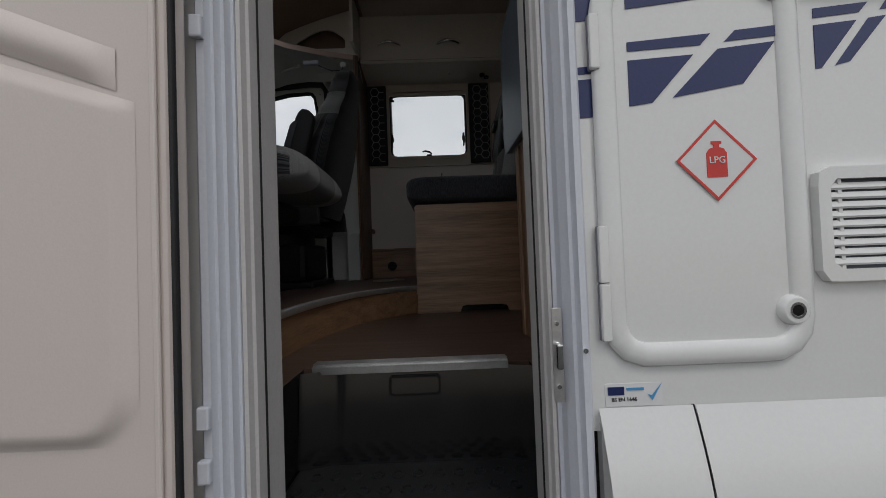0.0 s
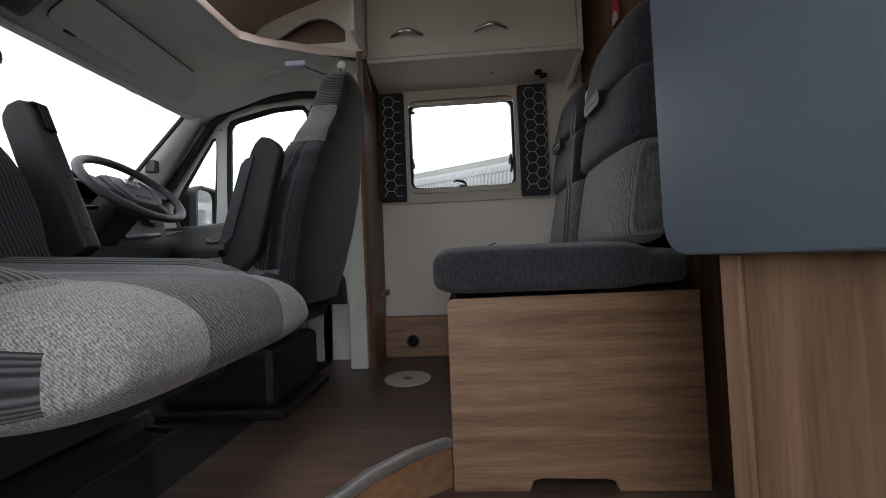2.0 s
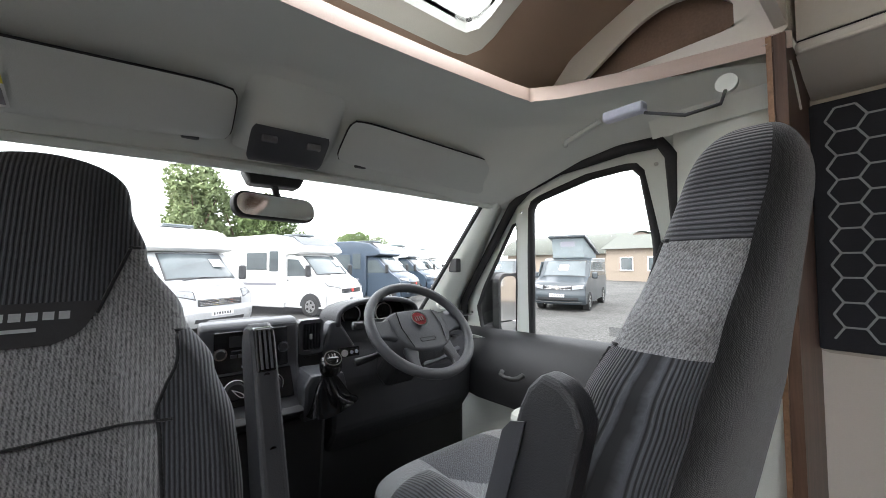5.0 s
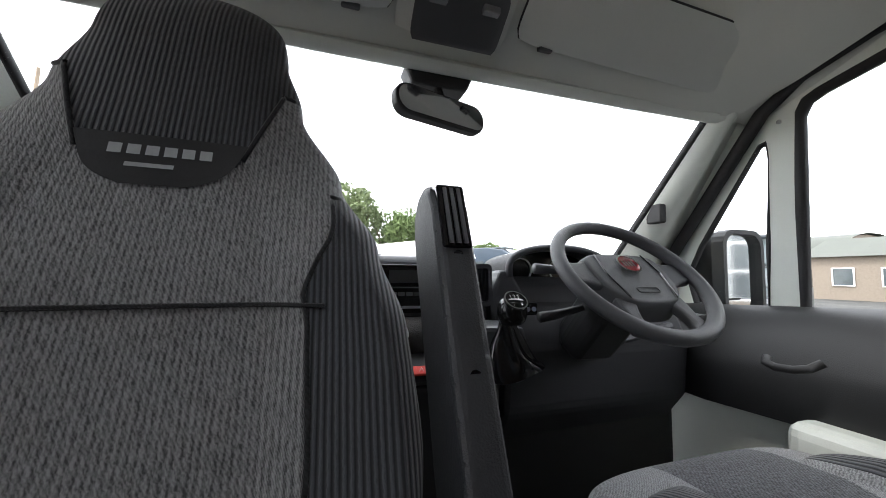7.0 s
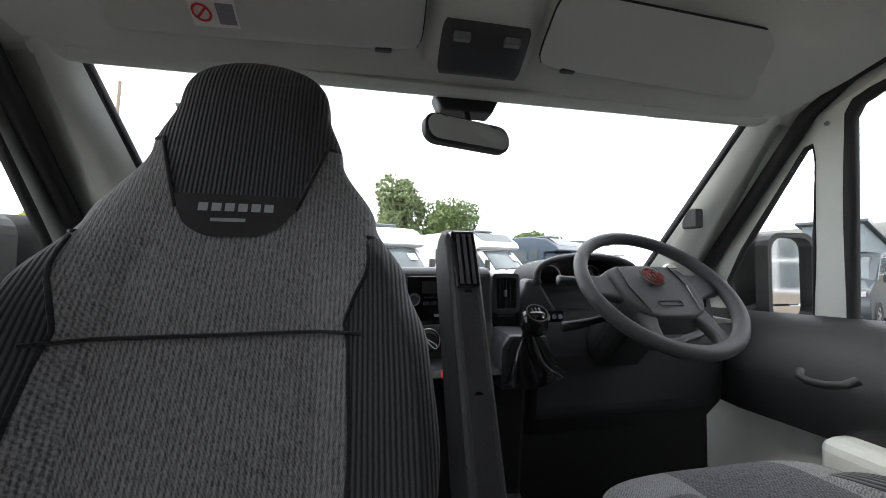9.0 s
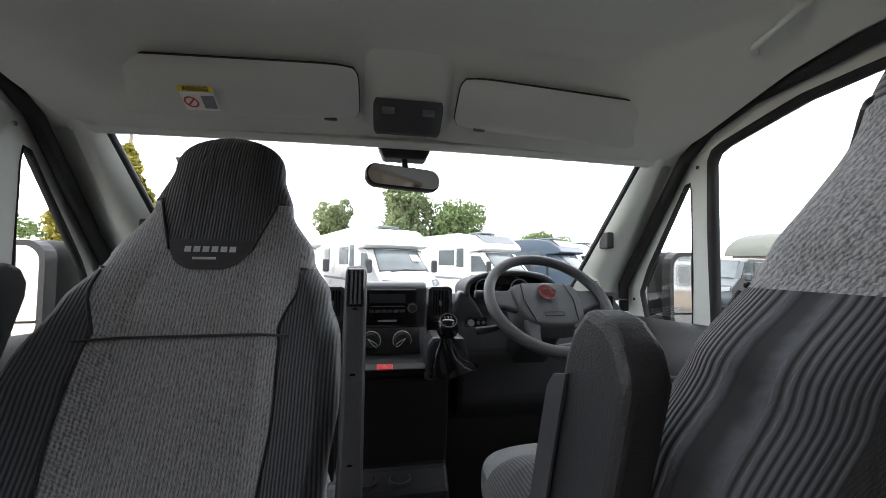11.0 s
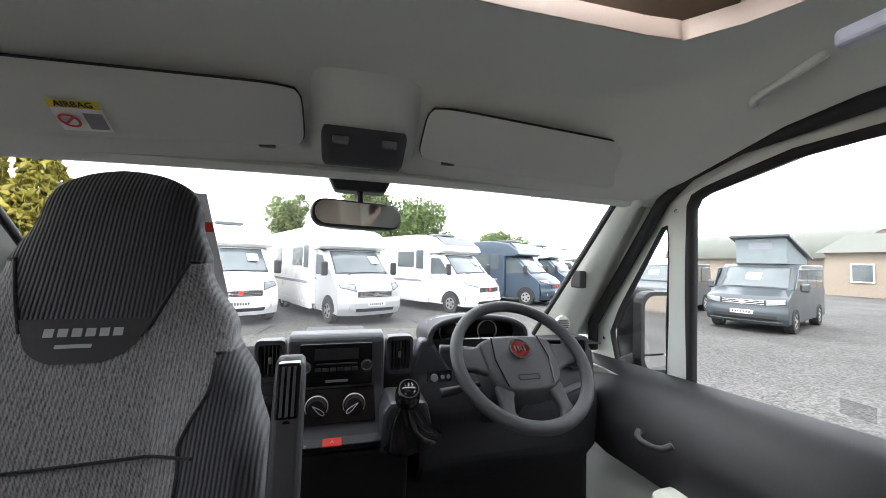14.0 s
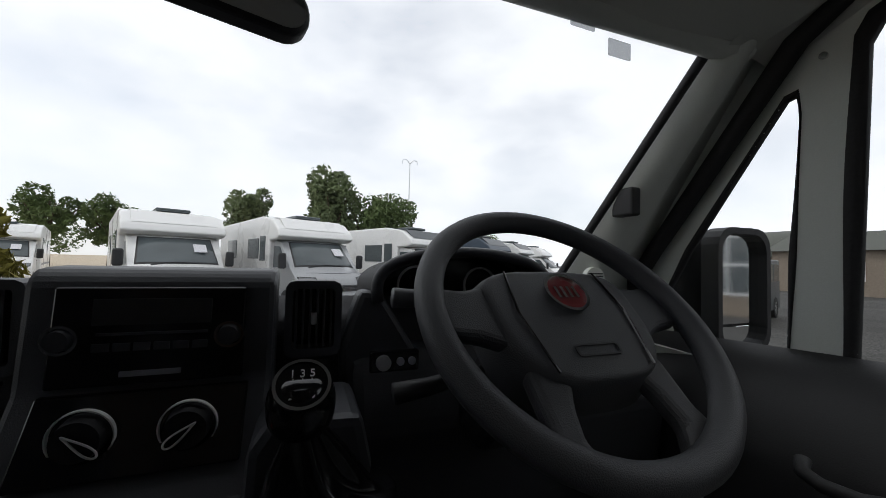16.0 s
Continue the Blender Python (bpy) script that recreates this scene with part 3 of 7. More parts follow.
def pad(u, v):
    """Raised lower moulding with a rounded outline and a slanting top."""
    x = 0.058 + 0.56 * u
    top = 0.78 + 0.34 * (x - 0.05)
    z = 0.30 - 0.02 * u + (top - 0.30 + 0.02 * u) * v
    ex, ez = min(u * 0.56, 0.02) / 0.02, min(v * 0.5, 0.02, (1 - v) * 0.5) / 0.02
    corner = min(1, math.hypot(max(0, 0.09 - u * 0.56), max(0, 0.09 - v * 0.5)) / 0.09)
    k = max(0.0, min(ex, max(ez, 0.0)))
    k = k * k * (3 - 2 * k) * (1 if corner < 0.8 else max(0, 1 - (corner - 0.8) * 5))
    return (x, 0.0205 + 0.014 * k, z)


part("moulded_pad", grid(pad, 56, 56), "door_moulding", door, smooth=True)
part("moulded_crease", grid(lambda u, v: (0.085 + 0.53 * u, 0.0215 + 0.013 * math.sin(math.pi * v) * min(1, u * 12), 0.80 + 0.38 * (0.53 * u) + 0.06 * v + 0.02 * u * v), 30, 10), "door_moulding", door, smooth=True)

# step well and sill
SHIFT = Vector((0, -0.05, 0))
step = thing("entrance_step", (0.42, 0.16, -0.30), "black moulded plastic step well with studded tread", "step", kind="structure")
part("riser", grid(lambda u, v: (0.142 + 0.576 * u, 0.292 - 0.03 * v - 0.02 * (1 - min(1, u * 8, (1 - u) * 8)), -0.004 - 0.22 * v), 24, 8), "gloss_black", step, smooth=True)
part("riser_recess", frame_loop(rounded(0.36, -0.07, 0.49, -0.02, 0.01), rounded(0.365, -0.065, 0.485, -0.025, 0.008), "y", 0.280, 0.2845), "gloss_black", step)
tread = part("tread", box((0.142, 0.0, -0.26), (0.718, 0.27, -0.225), 0.008), "plastic_black", step)
for i in range(11):
    for j in range(4):
        part("stud", ring((0.175 + 0.047 * i + 0.022 * (j % 2), 0.05 + 0.055 * j, -0.225), 0.015, 0.010, 0.005, "z", 12), "plastic_black", tread)
sill = part("sill_strip", prism([(0.285, -0.012), (0.300, -0.012), (0.330, 0.004), (0.330, 0.010), (0.300, 0.012), (0.284, 0.006)], "x", 0.168, 0.662), "alloy", step, "ribbed aluminium edge strip")
for k in range(4):
    part("rib", box((0.169, 0.290 + 0.009 * k, 0.0085), (0.661, 0.294 + 0.009 * k, 0.0135)), "alloy", sill)

SHIFT = SIDE

# ---- gas locker side: locker hatch, grilles, stripes, skirt ----
hatch = thing("gas_locker_door", (0.92, -0.01, 0.10), "white moulded gas locker door with raised rim", "locker door")
part("panel", prism(rounded(0.770, 0.112, 1.055, 0.70, 0.03), "y", -0.006, -0.001, 0.002), "gel_white", hatch)
rim_path = spread(rounded(0.757, 0.100, 1.060, 0.712, 0.05, 8), 72)
bm = tube([(x, -0.008, z) for x, z in rim_path], 0.020, 10, closed=True)
for vert_ in bm.verts:
    vert_.co.y = -0.005 + (vert_.co.y + 0.008) * 0.5
part("rim", bm, "gel_white", hatch, "rounded raised white rim", smooth=True)
for z in (0.163, 0.691):
    lock = part("lock_boss", grid(lambda u, v: (1.042 + 0.025 * math.cos(6.283 * u) * (1 - v) ** 0.35, -0.004 - 0.0135 * min(1, v * 2.2) ** 0.5, z + 0.025 * math.sin(6.283 * u) * (1 - v) ** 0.35), 32, 10, closed=True), "gel_white", hatch, "flat rounded lock boss", smooth=True)
    part("lock_ring", ring((1.042, -0.0185, z), 0.013, 0.0095, 0.003, "y", 24), "chrome", lock)
    part("keyhole", disc((1.042, -0.0180, z), 0.009, 0.002, "y", 20), "gloss_black", lock)
for z in (0.125, 0.217, 0.560):
    hinge = part("hinge", prism(rounded(0.7330, z, 0.7475, z + 0.09, 0.003), "y", -0.0165, -0.004, 0.002), "gel_white", hatch)
    part("hinge_gap", prism(rounded(0.7320, z - 0.0010, 0.7485, z + 0.0910, 0.004), "y", -0.0095, -0.0045), "print_grey", hinge)


def decal(pts, material, parent, name="stripe", y=0.0, label=""):
    return part(name, prism(pts, "y", y - 0.0012, y - 0.0002), material, parent, label)


stripes = thing("side_stripes", (0.95, 0.0, 0.48), "dark blue slanted vinyl stripes on the side wall", "decal")
for pts in ([(0.716, 0.485), (0.744, 0.487), (0.744, 0.55), (0.716, 0.548)], [(0.716, 0.557), (0.744, 0.559), (0.744, 0.571), (0.716, 0.569)],
            [(0.716, 0.645), (0.744, 0.648), (0.744, 0.70), (0.716, 0.70)]):
    decal(pts, "sticker_blue", stripes)
for pts in ([(0.797, 0.500), (0.835, 0.505), (0.905, 0.582), (0.797, 0.575)], [(0.797, 0.590), (0.917, 0.597), (0.935, 0.616), (0.797, 0.605)],
            [(0.868, 0.512), (0.985, 0.532), (1.040, 0.600), (0.945, 0.590)], [(0.957, 0.602), (1.05, 0.61), (1.060, 0.628), (0.975, 0.620)],
            [(0.797, 0.66), (1.06, 0.69), (1.06, 0.72), (0.797, 0.70)]):
    decal(pts, "sticker_blue", stripes, y=-0.0061)
for pts in ([(1.112, 0.555), (1.122, 0.556), (1.185, 0.635), (1.112, 0.628)], [(1.145, 0.560), (1.170, 0.566), (1.235, 0.642), (1.205, 0.638)],
            [(1.112, 0.640), (1.19, 0.648), (1.205, 0.665), (1.112, 0.656)], [(1.225, 0.652), (1.245, 0.654), (1.262, 0.674), (1.24, 0.672)], [(1.112, 0.76), (1.9, 0.85), (1.9, 0.95), (1.112, 0.86)]):
    decal(pts, "sticker_blue", stripes)

sticker = thing("gas_warning_sticker", (0.933, -0.0075, 0.34), "red and white diamond gas bottle sticker", "sticker")
C, A = Vector((0.9325, 0.4075)), 0.066
decal([(C.x, C.y - A), (C.x + A, C.y), (C.x, C.y + A), (C.x - A, C.y)], "label_white", sticker, "diamond", -0.0075)
part("red_border", frame_loop([(C.x, C.y - A), (C.x + A, C.y), (C.x, C.y + A), (C.x - A, C.y)], [(C.x, C.y - A + 0.006), (C.x + A - 0.006, C.y), (C.x, C.y + A - 0.006), (C.x - A + 0.006, C.y)], "y", -0.0092, -0.0086), "sticker_red", sticker)
decal([(0.916, 0.380), (0.949, 0.380), (0.949, 0.419), (0.944, 0.426), (0.937, 0.428), (0.937, 0.432), (0.941, 0.434), (0.941, 0.438), (0.924, 0.438), (0.924, 0.434), (0.928, 0.432), (0.928, 0.428), (0.921, 0.426), (0.916, 0.419)], "sticker_red", sticker, "bottle", -0.0086)
letters("LPG", 0.0155, pose(0.9325, -0.0104, 0.407, 90), "label_white", sticker)

cert = thing("certification_sticker", (0.784, 0.0, 0.018), "small white sticker with blue tick and grey print", "sticker")
decal(rounded(0.738, 0.018, 0.830, 0.054, 0.003), "label_white", cert, "sticker_face")
decal([(0.742, 0.036), (0.768, 0.036), (0.768, 0.049), (0.742, 0.049)], "sticker_blue", cert, "logo", -0.0014)
decal([(0.772, 0.043), (0.800, 0.043), (0.800, 0.047), (0.772, 0.047)], "sticker_sky", cert, "print_bar", -0.0014)
decal([(0.806, 0.036), (0.813, 0.026), (0.829, 0.053), (0.813, 0.034)], "sticker_sky", cert, "tick", -0.0014)
letters("BS EN 1646", 0.0085, pose(0.768, -0.0018, 0.0285, 90), "label_black", cert)


def grille(name, x0, z0, x1, z1, rows, label):
    g = thing(name, ((x0 + x1) / 2, -0.01, z0), label, "vent grille", "side vents")
    part("backing", box((x0 + 0.015, -0.004, z0 + 0.015), (x1 - 0.015, -0.0005, z1 - 0.015)), "vent_blue", g)
    part("grille_frame", frame_loop(spread(rounded(x0, z0, x1, z1, 0.018), 60), spread(rounded(x0 + 0.02, z0 + 0.02, x1 - 0.02, z1 - 0.02, 0.01), 60), "y", -0.014, -0.0005), "gel_white", g)
    for k in range(rows):
        z = z0 + 0.024 + (z1 - z0 - 0.048) * (k + 0.5) / rows
        part("slat", prism([(-0.012, z - 0.003), (-0.009, z - 0.006), (-0.004, z + 0.004), (-0.007, z + 0.006)], "x", x0 + 0.018, x1 - 0.018), "gel_white", g)
    for k in range(6):
        x = x0 + 0.04 + (x1 - x0 - 0.08) * k / 5
        part("upright", box((x - 0.003, -0.009, z0 + 0.018), (x + 0.003, -0.0045, z1 - 0.018)), "gel_white", g)


grille("lower_grille", 1.090, 0.205, 1.60, 0.39, 9, "white louvred fridge vent low on the wall")
grille("upper_grille", 1.084, 0.683, 1.62, 0.93, 11, "white louvred fridge vent high on the wall")


def skirt_profile(u, v):
    a = v * math.pi * 0.5
    return (u, -0.006 - 0.045 * math.sin(a * 1.0), 0.018 - 0.20 * v)


skirt = thing("side_skirt", (1.5, -0.03, -0.2), "white bulging moulded side skirt in sections", "side skirt", kind="structure")
part("skirt_panel", grid(lambda u, v: skirt_profile(0.725 + 0.150 * u, v), 4, 14), "gel_white", skirt, smooth=True)
part("skirt_panel", grid(lambda u, v: skirt_profile(0.879 + 2.0 * u, v), 8, 14), "gel_white", skirt, smooth=True)
part("skirt_joint", grid(lambda u, v: tuple(Vector(skirt_profile(0.8745 + 0.005 * u, v)) + Vector((0, 0.003, 0))), 1, 14), "rubber", skirt)
part("skirt_backing", box((0.728, -0.004, -0.30), (2.9, 0.012, 0.008)), "gel_white", skirt)

# ---- floors ----
SHIFT = Vector((0, 0, 0))
M["floor_vinyl"] = wood("floor_vinyl", (0.055, 0.034, 0.026), (0.135, 0.088, 0.068), "x", 0.38)
KICK = [(0.386, 1.112), (0.285, 1.045), (0.195, 0.95), (0.138, 0.85), (0.100, 0.74), (0.072, 0.64), (0.056, 0.53), (0.048, 0.43), (0.044, 0.33), (0.042, 0.20), (0.042, 0.06)]
floor_low = thing("floor", (0.9, 0.8, -0.06), "dark brown wood-look vinyl floor by the door", "floor", kind="structure")
part("floor_sheet", prism([(0.03, 0.252), (1.6, 0.252), (1.6, 2.04), (0.03, 2.04)], "z", -0.05, 0.0), "floor_vinyl", floor_low)
part("floor_sheet", box((0.7205, 0.06, -0.05), (1.6, 0.2515, 0.0)), "floor_vinyl", floor_low)
part("floor_sheet", box((0.03, 0.06, -0.05), (0.1395, 0.2515, 0.0)), "floor_vinyl", floor_low)
part("step_flank", box((0.126, 0.045, -0.30), (0.1405, 0.2515, -0.002)), "gloss_black", floor_low)
part("step_flank", box((0.7195, 0.045, -0.30), (0.734, 0.2515, -0.002)), "gloss_black", floor_low)
floor_up = thing("raised_floor", (-0.1, 1.1, 0.0), "raised brown wood-look floor with curved metal-edged step", "floor", kind="structure")
part("floor_sheet", prism(KICK + [(-0.28, 0.06), (-0.28, 2.04), (0.386, 2.04)], "z", 0.125, 0.135), "floor_vinyl", floor_up)
bm = bmesh.new()
grid(lambda u, v: (*[KICK[int(round(u * 10))][k] - (0.006 if k == 0 else 0) for k in (0, 1)], 0.0 + 0.126 * v), 10, 2, bm)
part("curved_riser", bm, "wood_riser", floor_up, "curved wooden step riser", smooth=True)
bm = bmesh.new()
grid(lambda u, v: (KICK[int(round(u * 10))][0] + (0.004, 0.006, -0.012, -0.026)[int(round(v * 3))], KICK[int(round(u * 10))][1] - (0.004, 0.006, -0.0, -0.02)[int(round(v * 3))] * 0.5, (0.116, 0.137, 0.1385, 0.136)[int(round(v * 3))]), 10, 3, bm)
part("edge_trim", bm, "alloy", floor_up, "brushed metal edge trim", smooth=True)
solo("cab_floor", box((-1.5, 0.12, 0.06), (-0.2805, 2.0, 0.128)), "rubber", "black rubber cab floor mat", "floor", "structure")
solo("floor_socket", ring((0.170, 1.64, 0.1355), 0.10, 0.022, 0.006, "z", 40), "surround_beige", "round table leg socket plate set in the floor", "table socket", smooth=False)
solo("underbody", box((-1.6, 0.31, -0.2), (2.8, 2.0, -0.061)), "rubber", "dark underside of the motorhome", "underbody", "structure")

# ---- offside wall with window ----
WIN = (0.158, 1.042, 0.745, 1.540)
wall_off = thing("wall_offside", (0.6, WALL, 0.1), "plain cream lined side wall with a framed window", "wall", kind="structure")
for lo, hi in (((-0.03, -0.1), (1.6, WIN[1])), ((-0.03, WIN[3]), (1.6, 2.1)), ((-0.03, WIN[1]), (WIN[0], WIN[3])), ((WIN[2], WIN[1]), (1.6, WIN[3]))):
    part("wall_lining", box((lo[0], WALL, lo[1]), (hi[0], WALL + 0.04, hi[1])), "wall_cream", wall_off)
surround = thing("window_surround", (0.45, WALL - 0.01, 0.967), "beige moulded window surround with cassette blind", "window surround", kind="structure")
part("surround_panel", frame_loop(spread(rounded(-0.022, 0.967, 0.930, 1.602, 0.012), 80), spread(rounded(WIN[0], WIN[1], WIN[2], WIN[3], 0.04), 80), "y", WALL - 0.014, WALL - 0.001), "surround_beige", surround)
part("inner_lip", frame_loop(spread(rounded(WIN[0] - 0.022, WIN[1] - 0.022, WIN[2] + 0.022, WIN[3] + 0.022, 0.05), 80), spread(rounded(WIN[0] + 0.003, WIN[1] + 0.003, WIN[2] - 0.003, WIN[3] - 0.003, 0.04), 80), "y", WALL - 0.022, WALL - 0.0145), "surround_beige", surround)
part("blind_roll", box((0.165, WALL - 0.008, 1.515), (0.738, WALL + 0.012, 1.537), 0.004), "surround_beige", surround)
window = thing("window_1", (0.45, WALL + 0.02, 1.042), "top-hung acrylic caravan window with black latches", "window", kind="structure")
part("pane", box((WIN[0] - 0.02, WALL + 0.046, WIN[1] - 0.02), (WIN[2] + 0.02, WALL + 0.05, WIN[3] + 0.02)), "acrylic", window).visible_shadow = False
part("window_frame", frame_loop(spread(rounded(WIN[0] - 0.002, WIN[1] - 0.002, WIN[2] + 0.002, WIN[3] + 0.002, 0.035), 64), spread(rounded(WIN[0] + 0.014, WIN[1] + 0.014, WIN[2] - 0.014, WIN[3] - 0.014, 0.03), 64), "y", WALL + 0.018, WALL + 0.044), "plastic_black", window)
for x, s in ((0.176, 1), (0.715, -1)):
    latch = part("latch", box((x - 0.010, WALL - 0.006, 1.165), (x + 0.010, WALL + 0.018, 1.195), 0.004), "plastic_black", window)
    part("lever", tube([(x, WALL - 0.012, 1.215), (x, WALL - 0.018, 1.19), (x - 0.004 * s, WALL - 0.016, 1.155), (x, WALL - 0.008, 1.115)], [0.006, 0.009, 0.008, 0.005]), "plastic_black", latch)
latch = part("latch", box((0.43, WALL - 0.006, 1.035), (0.47, WALL + 0.018, 1.062), 0.006), "plastic_black", window)
part("lever", tube([(0.40, WALL - 0.012, 1.077), (0.42, WALL - 0.018, 1.082), (0.45, WALL - 0.016, 1.075), (0.47, WALL - 0.008, 1.062)], [0.005, 0.007, 0.008, 0.005]), "plastic_black", latch)
part("stay", tube([(0.173, WALL + 0.012, 1.20), (0.171, WALL + 0.010, 1.48)], 0.005), "alloy", window)
part("stay_joint", box((0.160, WALL - 0.004, 1.475), (0.195, WALL + 0.014, 1.487), 0.003), "plastic_black", window)


def hex_pad(x0, x1):
    p = thing("window_pad", ((x0 + x1) / 2, WALL - 0.03, 0.98), "dark grey padded side panel with hexagon stitching", "window pad", "window pads")
    z0, z1, y = 0.978, 1.580, WALL - 0.0145
    part("cushion", box((x0, y - 0.028, z0), (x1, y, z1), 0.009, 3), "cloth_pad", p, smooth=True)
    s, w, bm, yy = 0.0335, 0.0022, bmesh.new(), y - 0.0285
    seen = set()
    dx, dz = s * math.sqrt(3), s * 1.5
    for r in range(-1, 16):
        for c in range(-1, 5):
            cz, cx = z0 + r * dx + (dx / 2 if c % 2 else 0), x0 + c * dz + 0.012
            pts = [(cx + s * math.cos(radians(60 * k)), cz + s * math.sin(radians(60 * k))) for k in range(6)]
            for k in range(6):
                a, b = Vector(pts[k]), Vector(pts[(k + 1) % 6])
                key = (round((a.x + b.x) * 2e3), round((a.y + b.y) * 2e3))
                if key in seen or not (x0 + 0.006 < min(a.x, b.x) and max(a.x, b.x) < x1 - 0.006 and z0 + 0.006 < min(a.y, b.y) and max(a.y, b.y) < z1 - 0.006):
                    continue
                seen.add(key)
                n = Vector((-(b - a).y, (b - a).x)).normalized() * w
                vs = [bm.verts.new((q.x, yy - h, q.y)) for h in (0.0, 0.0015) for q in (a - n, b - n, b + n, a + n)]
                bm.faces.new(vs[4:])
                for i in range(4):
                    bm.faces.new((vs[i], vs[(i + 1) % 4], vs[4 + (i + 1) % 4], vs[4 + i]))
    part("hexagon_stitching", bm, "stitch", p, "pale grey hexagon stitching")


hex_pad(-0.006, 0.140)
hex_pad(0.762, 0.914)

# ---- overhead lockers ----
locker = thing("overhead_locker", (0.5, 1.85, 1.63), "cream overhead locker with chrome bow handles", "overhead locker")
part("body", box((0.0, 1.822, 1.668), (1.03, WALL - 0.001, 1.99)), "locker_front", locker)


def soffit(u, v):
    a = v * math.pi / 2
    return (0.0 + 1.04 * u, 1.80 + 0.235 * v, 1.632 - 0.036 * math.sin(a) ** 1.0)


bm = grid(soffit, 6, 12)
part("soffit", bm, "locker_front", locker, "cream curved soffit", smooth=True)
part("front_lip", box((0.0, 1.786, 1.632), (1.04, 1.812, 1.656), 0.006), "locker_front", locker)
part("shadow_gap", box((0.002, 1.806, 1.657), (1.028, 1.8215, 1.6675)), "plastic_black", locker)
for x0, x1 in ((0.002, 0.405), (0.409, 0.823), (0.827, 1.026)):
    d = part("door", grid(lambda u, v: (x0 + (x1 - x0) * u, 1.812 - 0.012 * math.cos((v - 0.3) * 1.6) + 0.01 * v * v, 1.668 + 0.31 * v), 4, 12), "locker_front", locker, smooth=True)
    part("door_edge", box((x0, 1.804, 1.666), (x1, 1.8205, 1.670)), "locker_front", d)
    if x1 - x0 > 0.3:
        c = x0 + (x1 - x0) * 0.5 - 0.003
        part("handle", grid(lambda u, v: (c - 0.08 + 0.16 * u, 1.798 - 0.030 * math.sin(math.pi * u) - 0.006 * math.sin(6.283 * v), 1.765 + 0.012 * math.sin(math.pi * u) + 0.011 * math.cos(6.283 * v) * (0.75 + 0.25 * math.sin(math.pi * u))), 20, 12), "chrome", d, "chrome bow handle", smooth=True)
part("end_cheek", prism(spread([(1.80, 1.633), (1.80, 1.99), (2.039, 1.99), (2.039, 1.55), (1.98, 1.56)], 40), "x", 1.03, 1.055, 0.004), "locker_front", locker)
for x, y in ((0.70, 1.93), (0.735, 1.965)):
    part("socket", ring((0.86 + (x - 0.7), y - 0.01, 1.594), 0.018, 0.012, 0.012, "z", 20), "gloss_black", locker)
part("spot_lamp", disc((0.62, 1.90, 1.603), 0.008, 0.012, "z", 16), "chrome", locker)

# ---- offside post, plinth ----
post = thing("partition_post", (-0.02, 1.9, 0.13), "brown wood-effect partition post behind the cab", "partition", kind="structure")


def post_edge(z):
    return 1.735 + 0.02 * math.cos((z - 0.13) * 2.0) + (0.09 * max(0, 0.55 - z) if z < 0.55 else 0)


zs = [0.136 + (1.655 - 0.136) * k / 24 for k in range(25)]
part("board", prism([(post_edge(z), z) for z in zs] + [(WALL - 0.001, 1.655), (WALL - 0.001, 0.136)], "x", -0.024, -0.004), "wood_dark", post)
part("upper_board", box((-0.024, 1.60, 1.68), (-0.004, 2.075, 1.994)), "locker_front", post)
part("edge_band", prism([(post_edge(z) - 0.004, z) for z in zs] + [(post_edge(z) + 0.012, z) for z in reversed(zs)], "x", -0.034, -0.0245), "wood_riser", post)
plinth = thing("heater_plinth", (0.19, 2.0, 0.136), "wooden plinth box with round black blower outlet", "plinth")
part("front_board", box((-0.0035, 2.000, 0.136), (0.386, 2.018, 0.335), 0.003), "wood_box", plinth)
part("top_board", box((-0.0035, 1.990, 0.336), (0.386, WALL - 0.001, 0.352), 0.003), "wood_box", plinth)
outlet = part("outlet_ring", ring((0.147, 1.994, 0.221), 0.034, 0.026, 0.006, "y", 28), "plastic_black", plinth)
part("outlet_hole", disc((0.147, 1.9985, 0.221), 0.026, 0.001, "y", 24), "gloss_black", outlet)
for k in range(3):
    part("fin", box((0.123, 1.995, 0.208 + 0.012 * k), (0.171, 1.998, 0.211 + 0.012 * k)), "plastic_black", outlet)
ledge = thing("wall_step_ledge", (0.01, 1.93, 0.50), "small wooden ledge on the partition post", "ledge")
part("ledge_block", box((-0.0035, 1.90, 0.47), (0.022, 2.035, 0.50), 0.004), "wood_up", ledge)

# ---- wood wall behind the bench ----
back_wall = thing("wall_behind_bench", (1.1, 1.4, 0.0), "brown wood-grain partition behind the travel seat", "wall", kind="structure")
part("panel", box((1.12, 1.15, 0.0), (1.15, WALL - 0.001, 1.99)), "wood_up", back_wall)
part("trim_strip", grid(lambda u, v: (1.085 + 0.03 * u - 0.02 * math.sin(v * 3.1), 1.12 + 0.03 * u, 0.0 + 1.99 * v), 2, 24), "wood_riser", back_wall, smooth=True)
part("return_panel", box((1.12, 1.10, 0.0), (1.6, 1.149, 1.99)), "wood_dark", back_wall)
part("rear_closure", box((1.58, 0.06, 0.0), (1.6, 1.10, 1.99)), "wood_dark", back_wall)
charm = thing("hanging_charm", (1.10, 1.56, 1.58), "small red and white wooden camper charm on string", "charm")
part("charm_body", prism([(1.535, 1.60), (1.60, 1.60), (1.60, 1.66), (1.585, 1.70), (1.55, 1.70), (1.535, 1.66)], "x", 1.105, 1.112, 0.002), "sticker_red", charm)
part("charm_front", prism([(1.545, 1.605), (1.59, 1.605), (1.59, 1.635), (1.568, 1.655), (1.545, 1.635)], "x", 1.102, 1.1045), "label_white", charm)
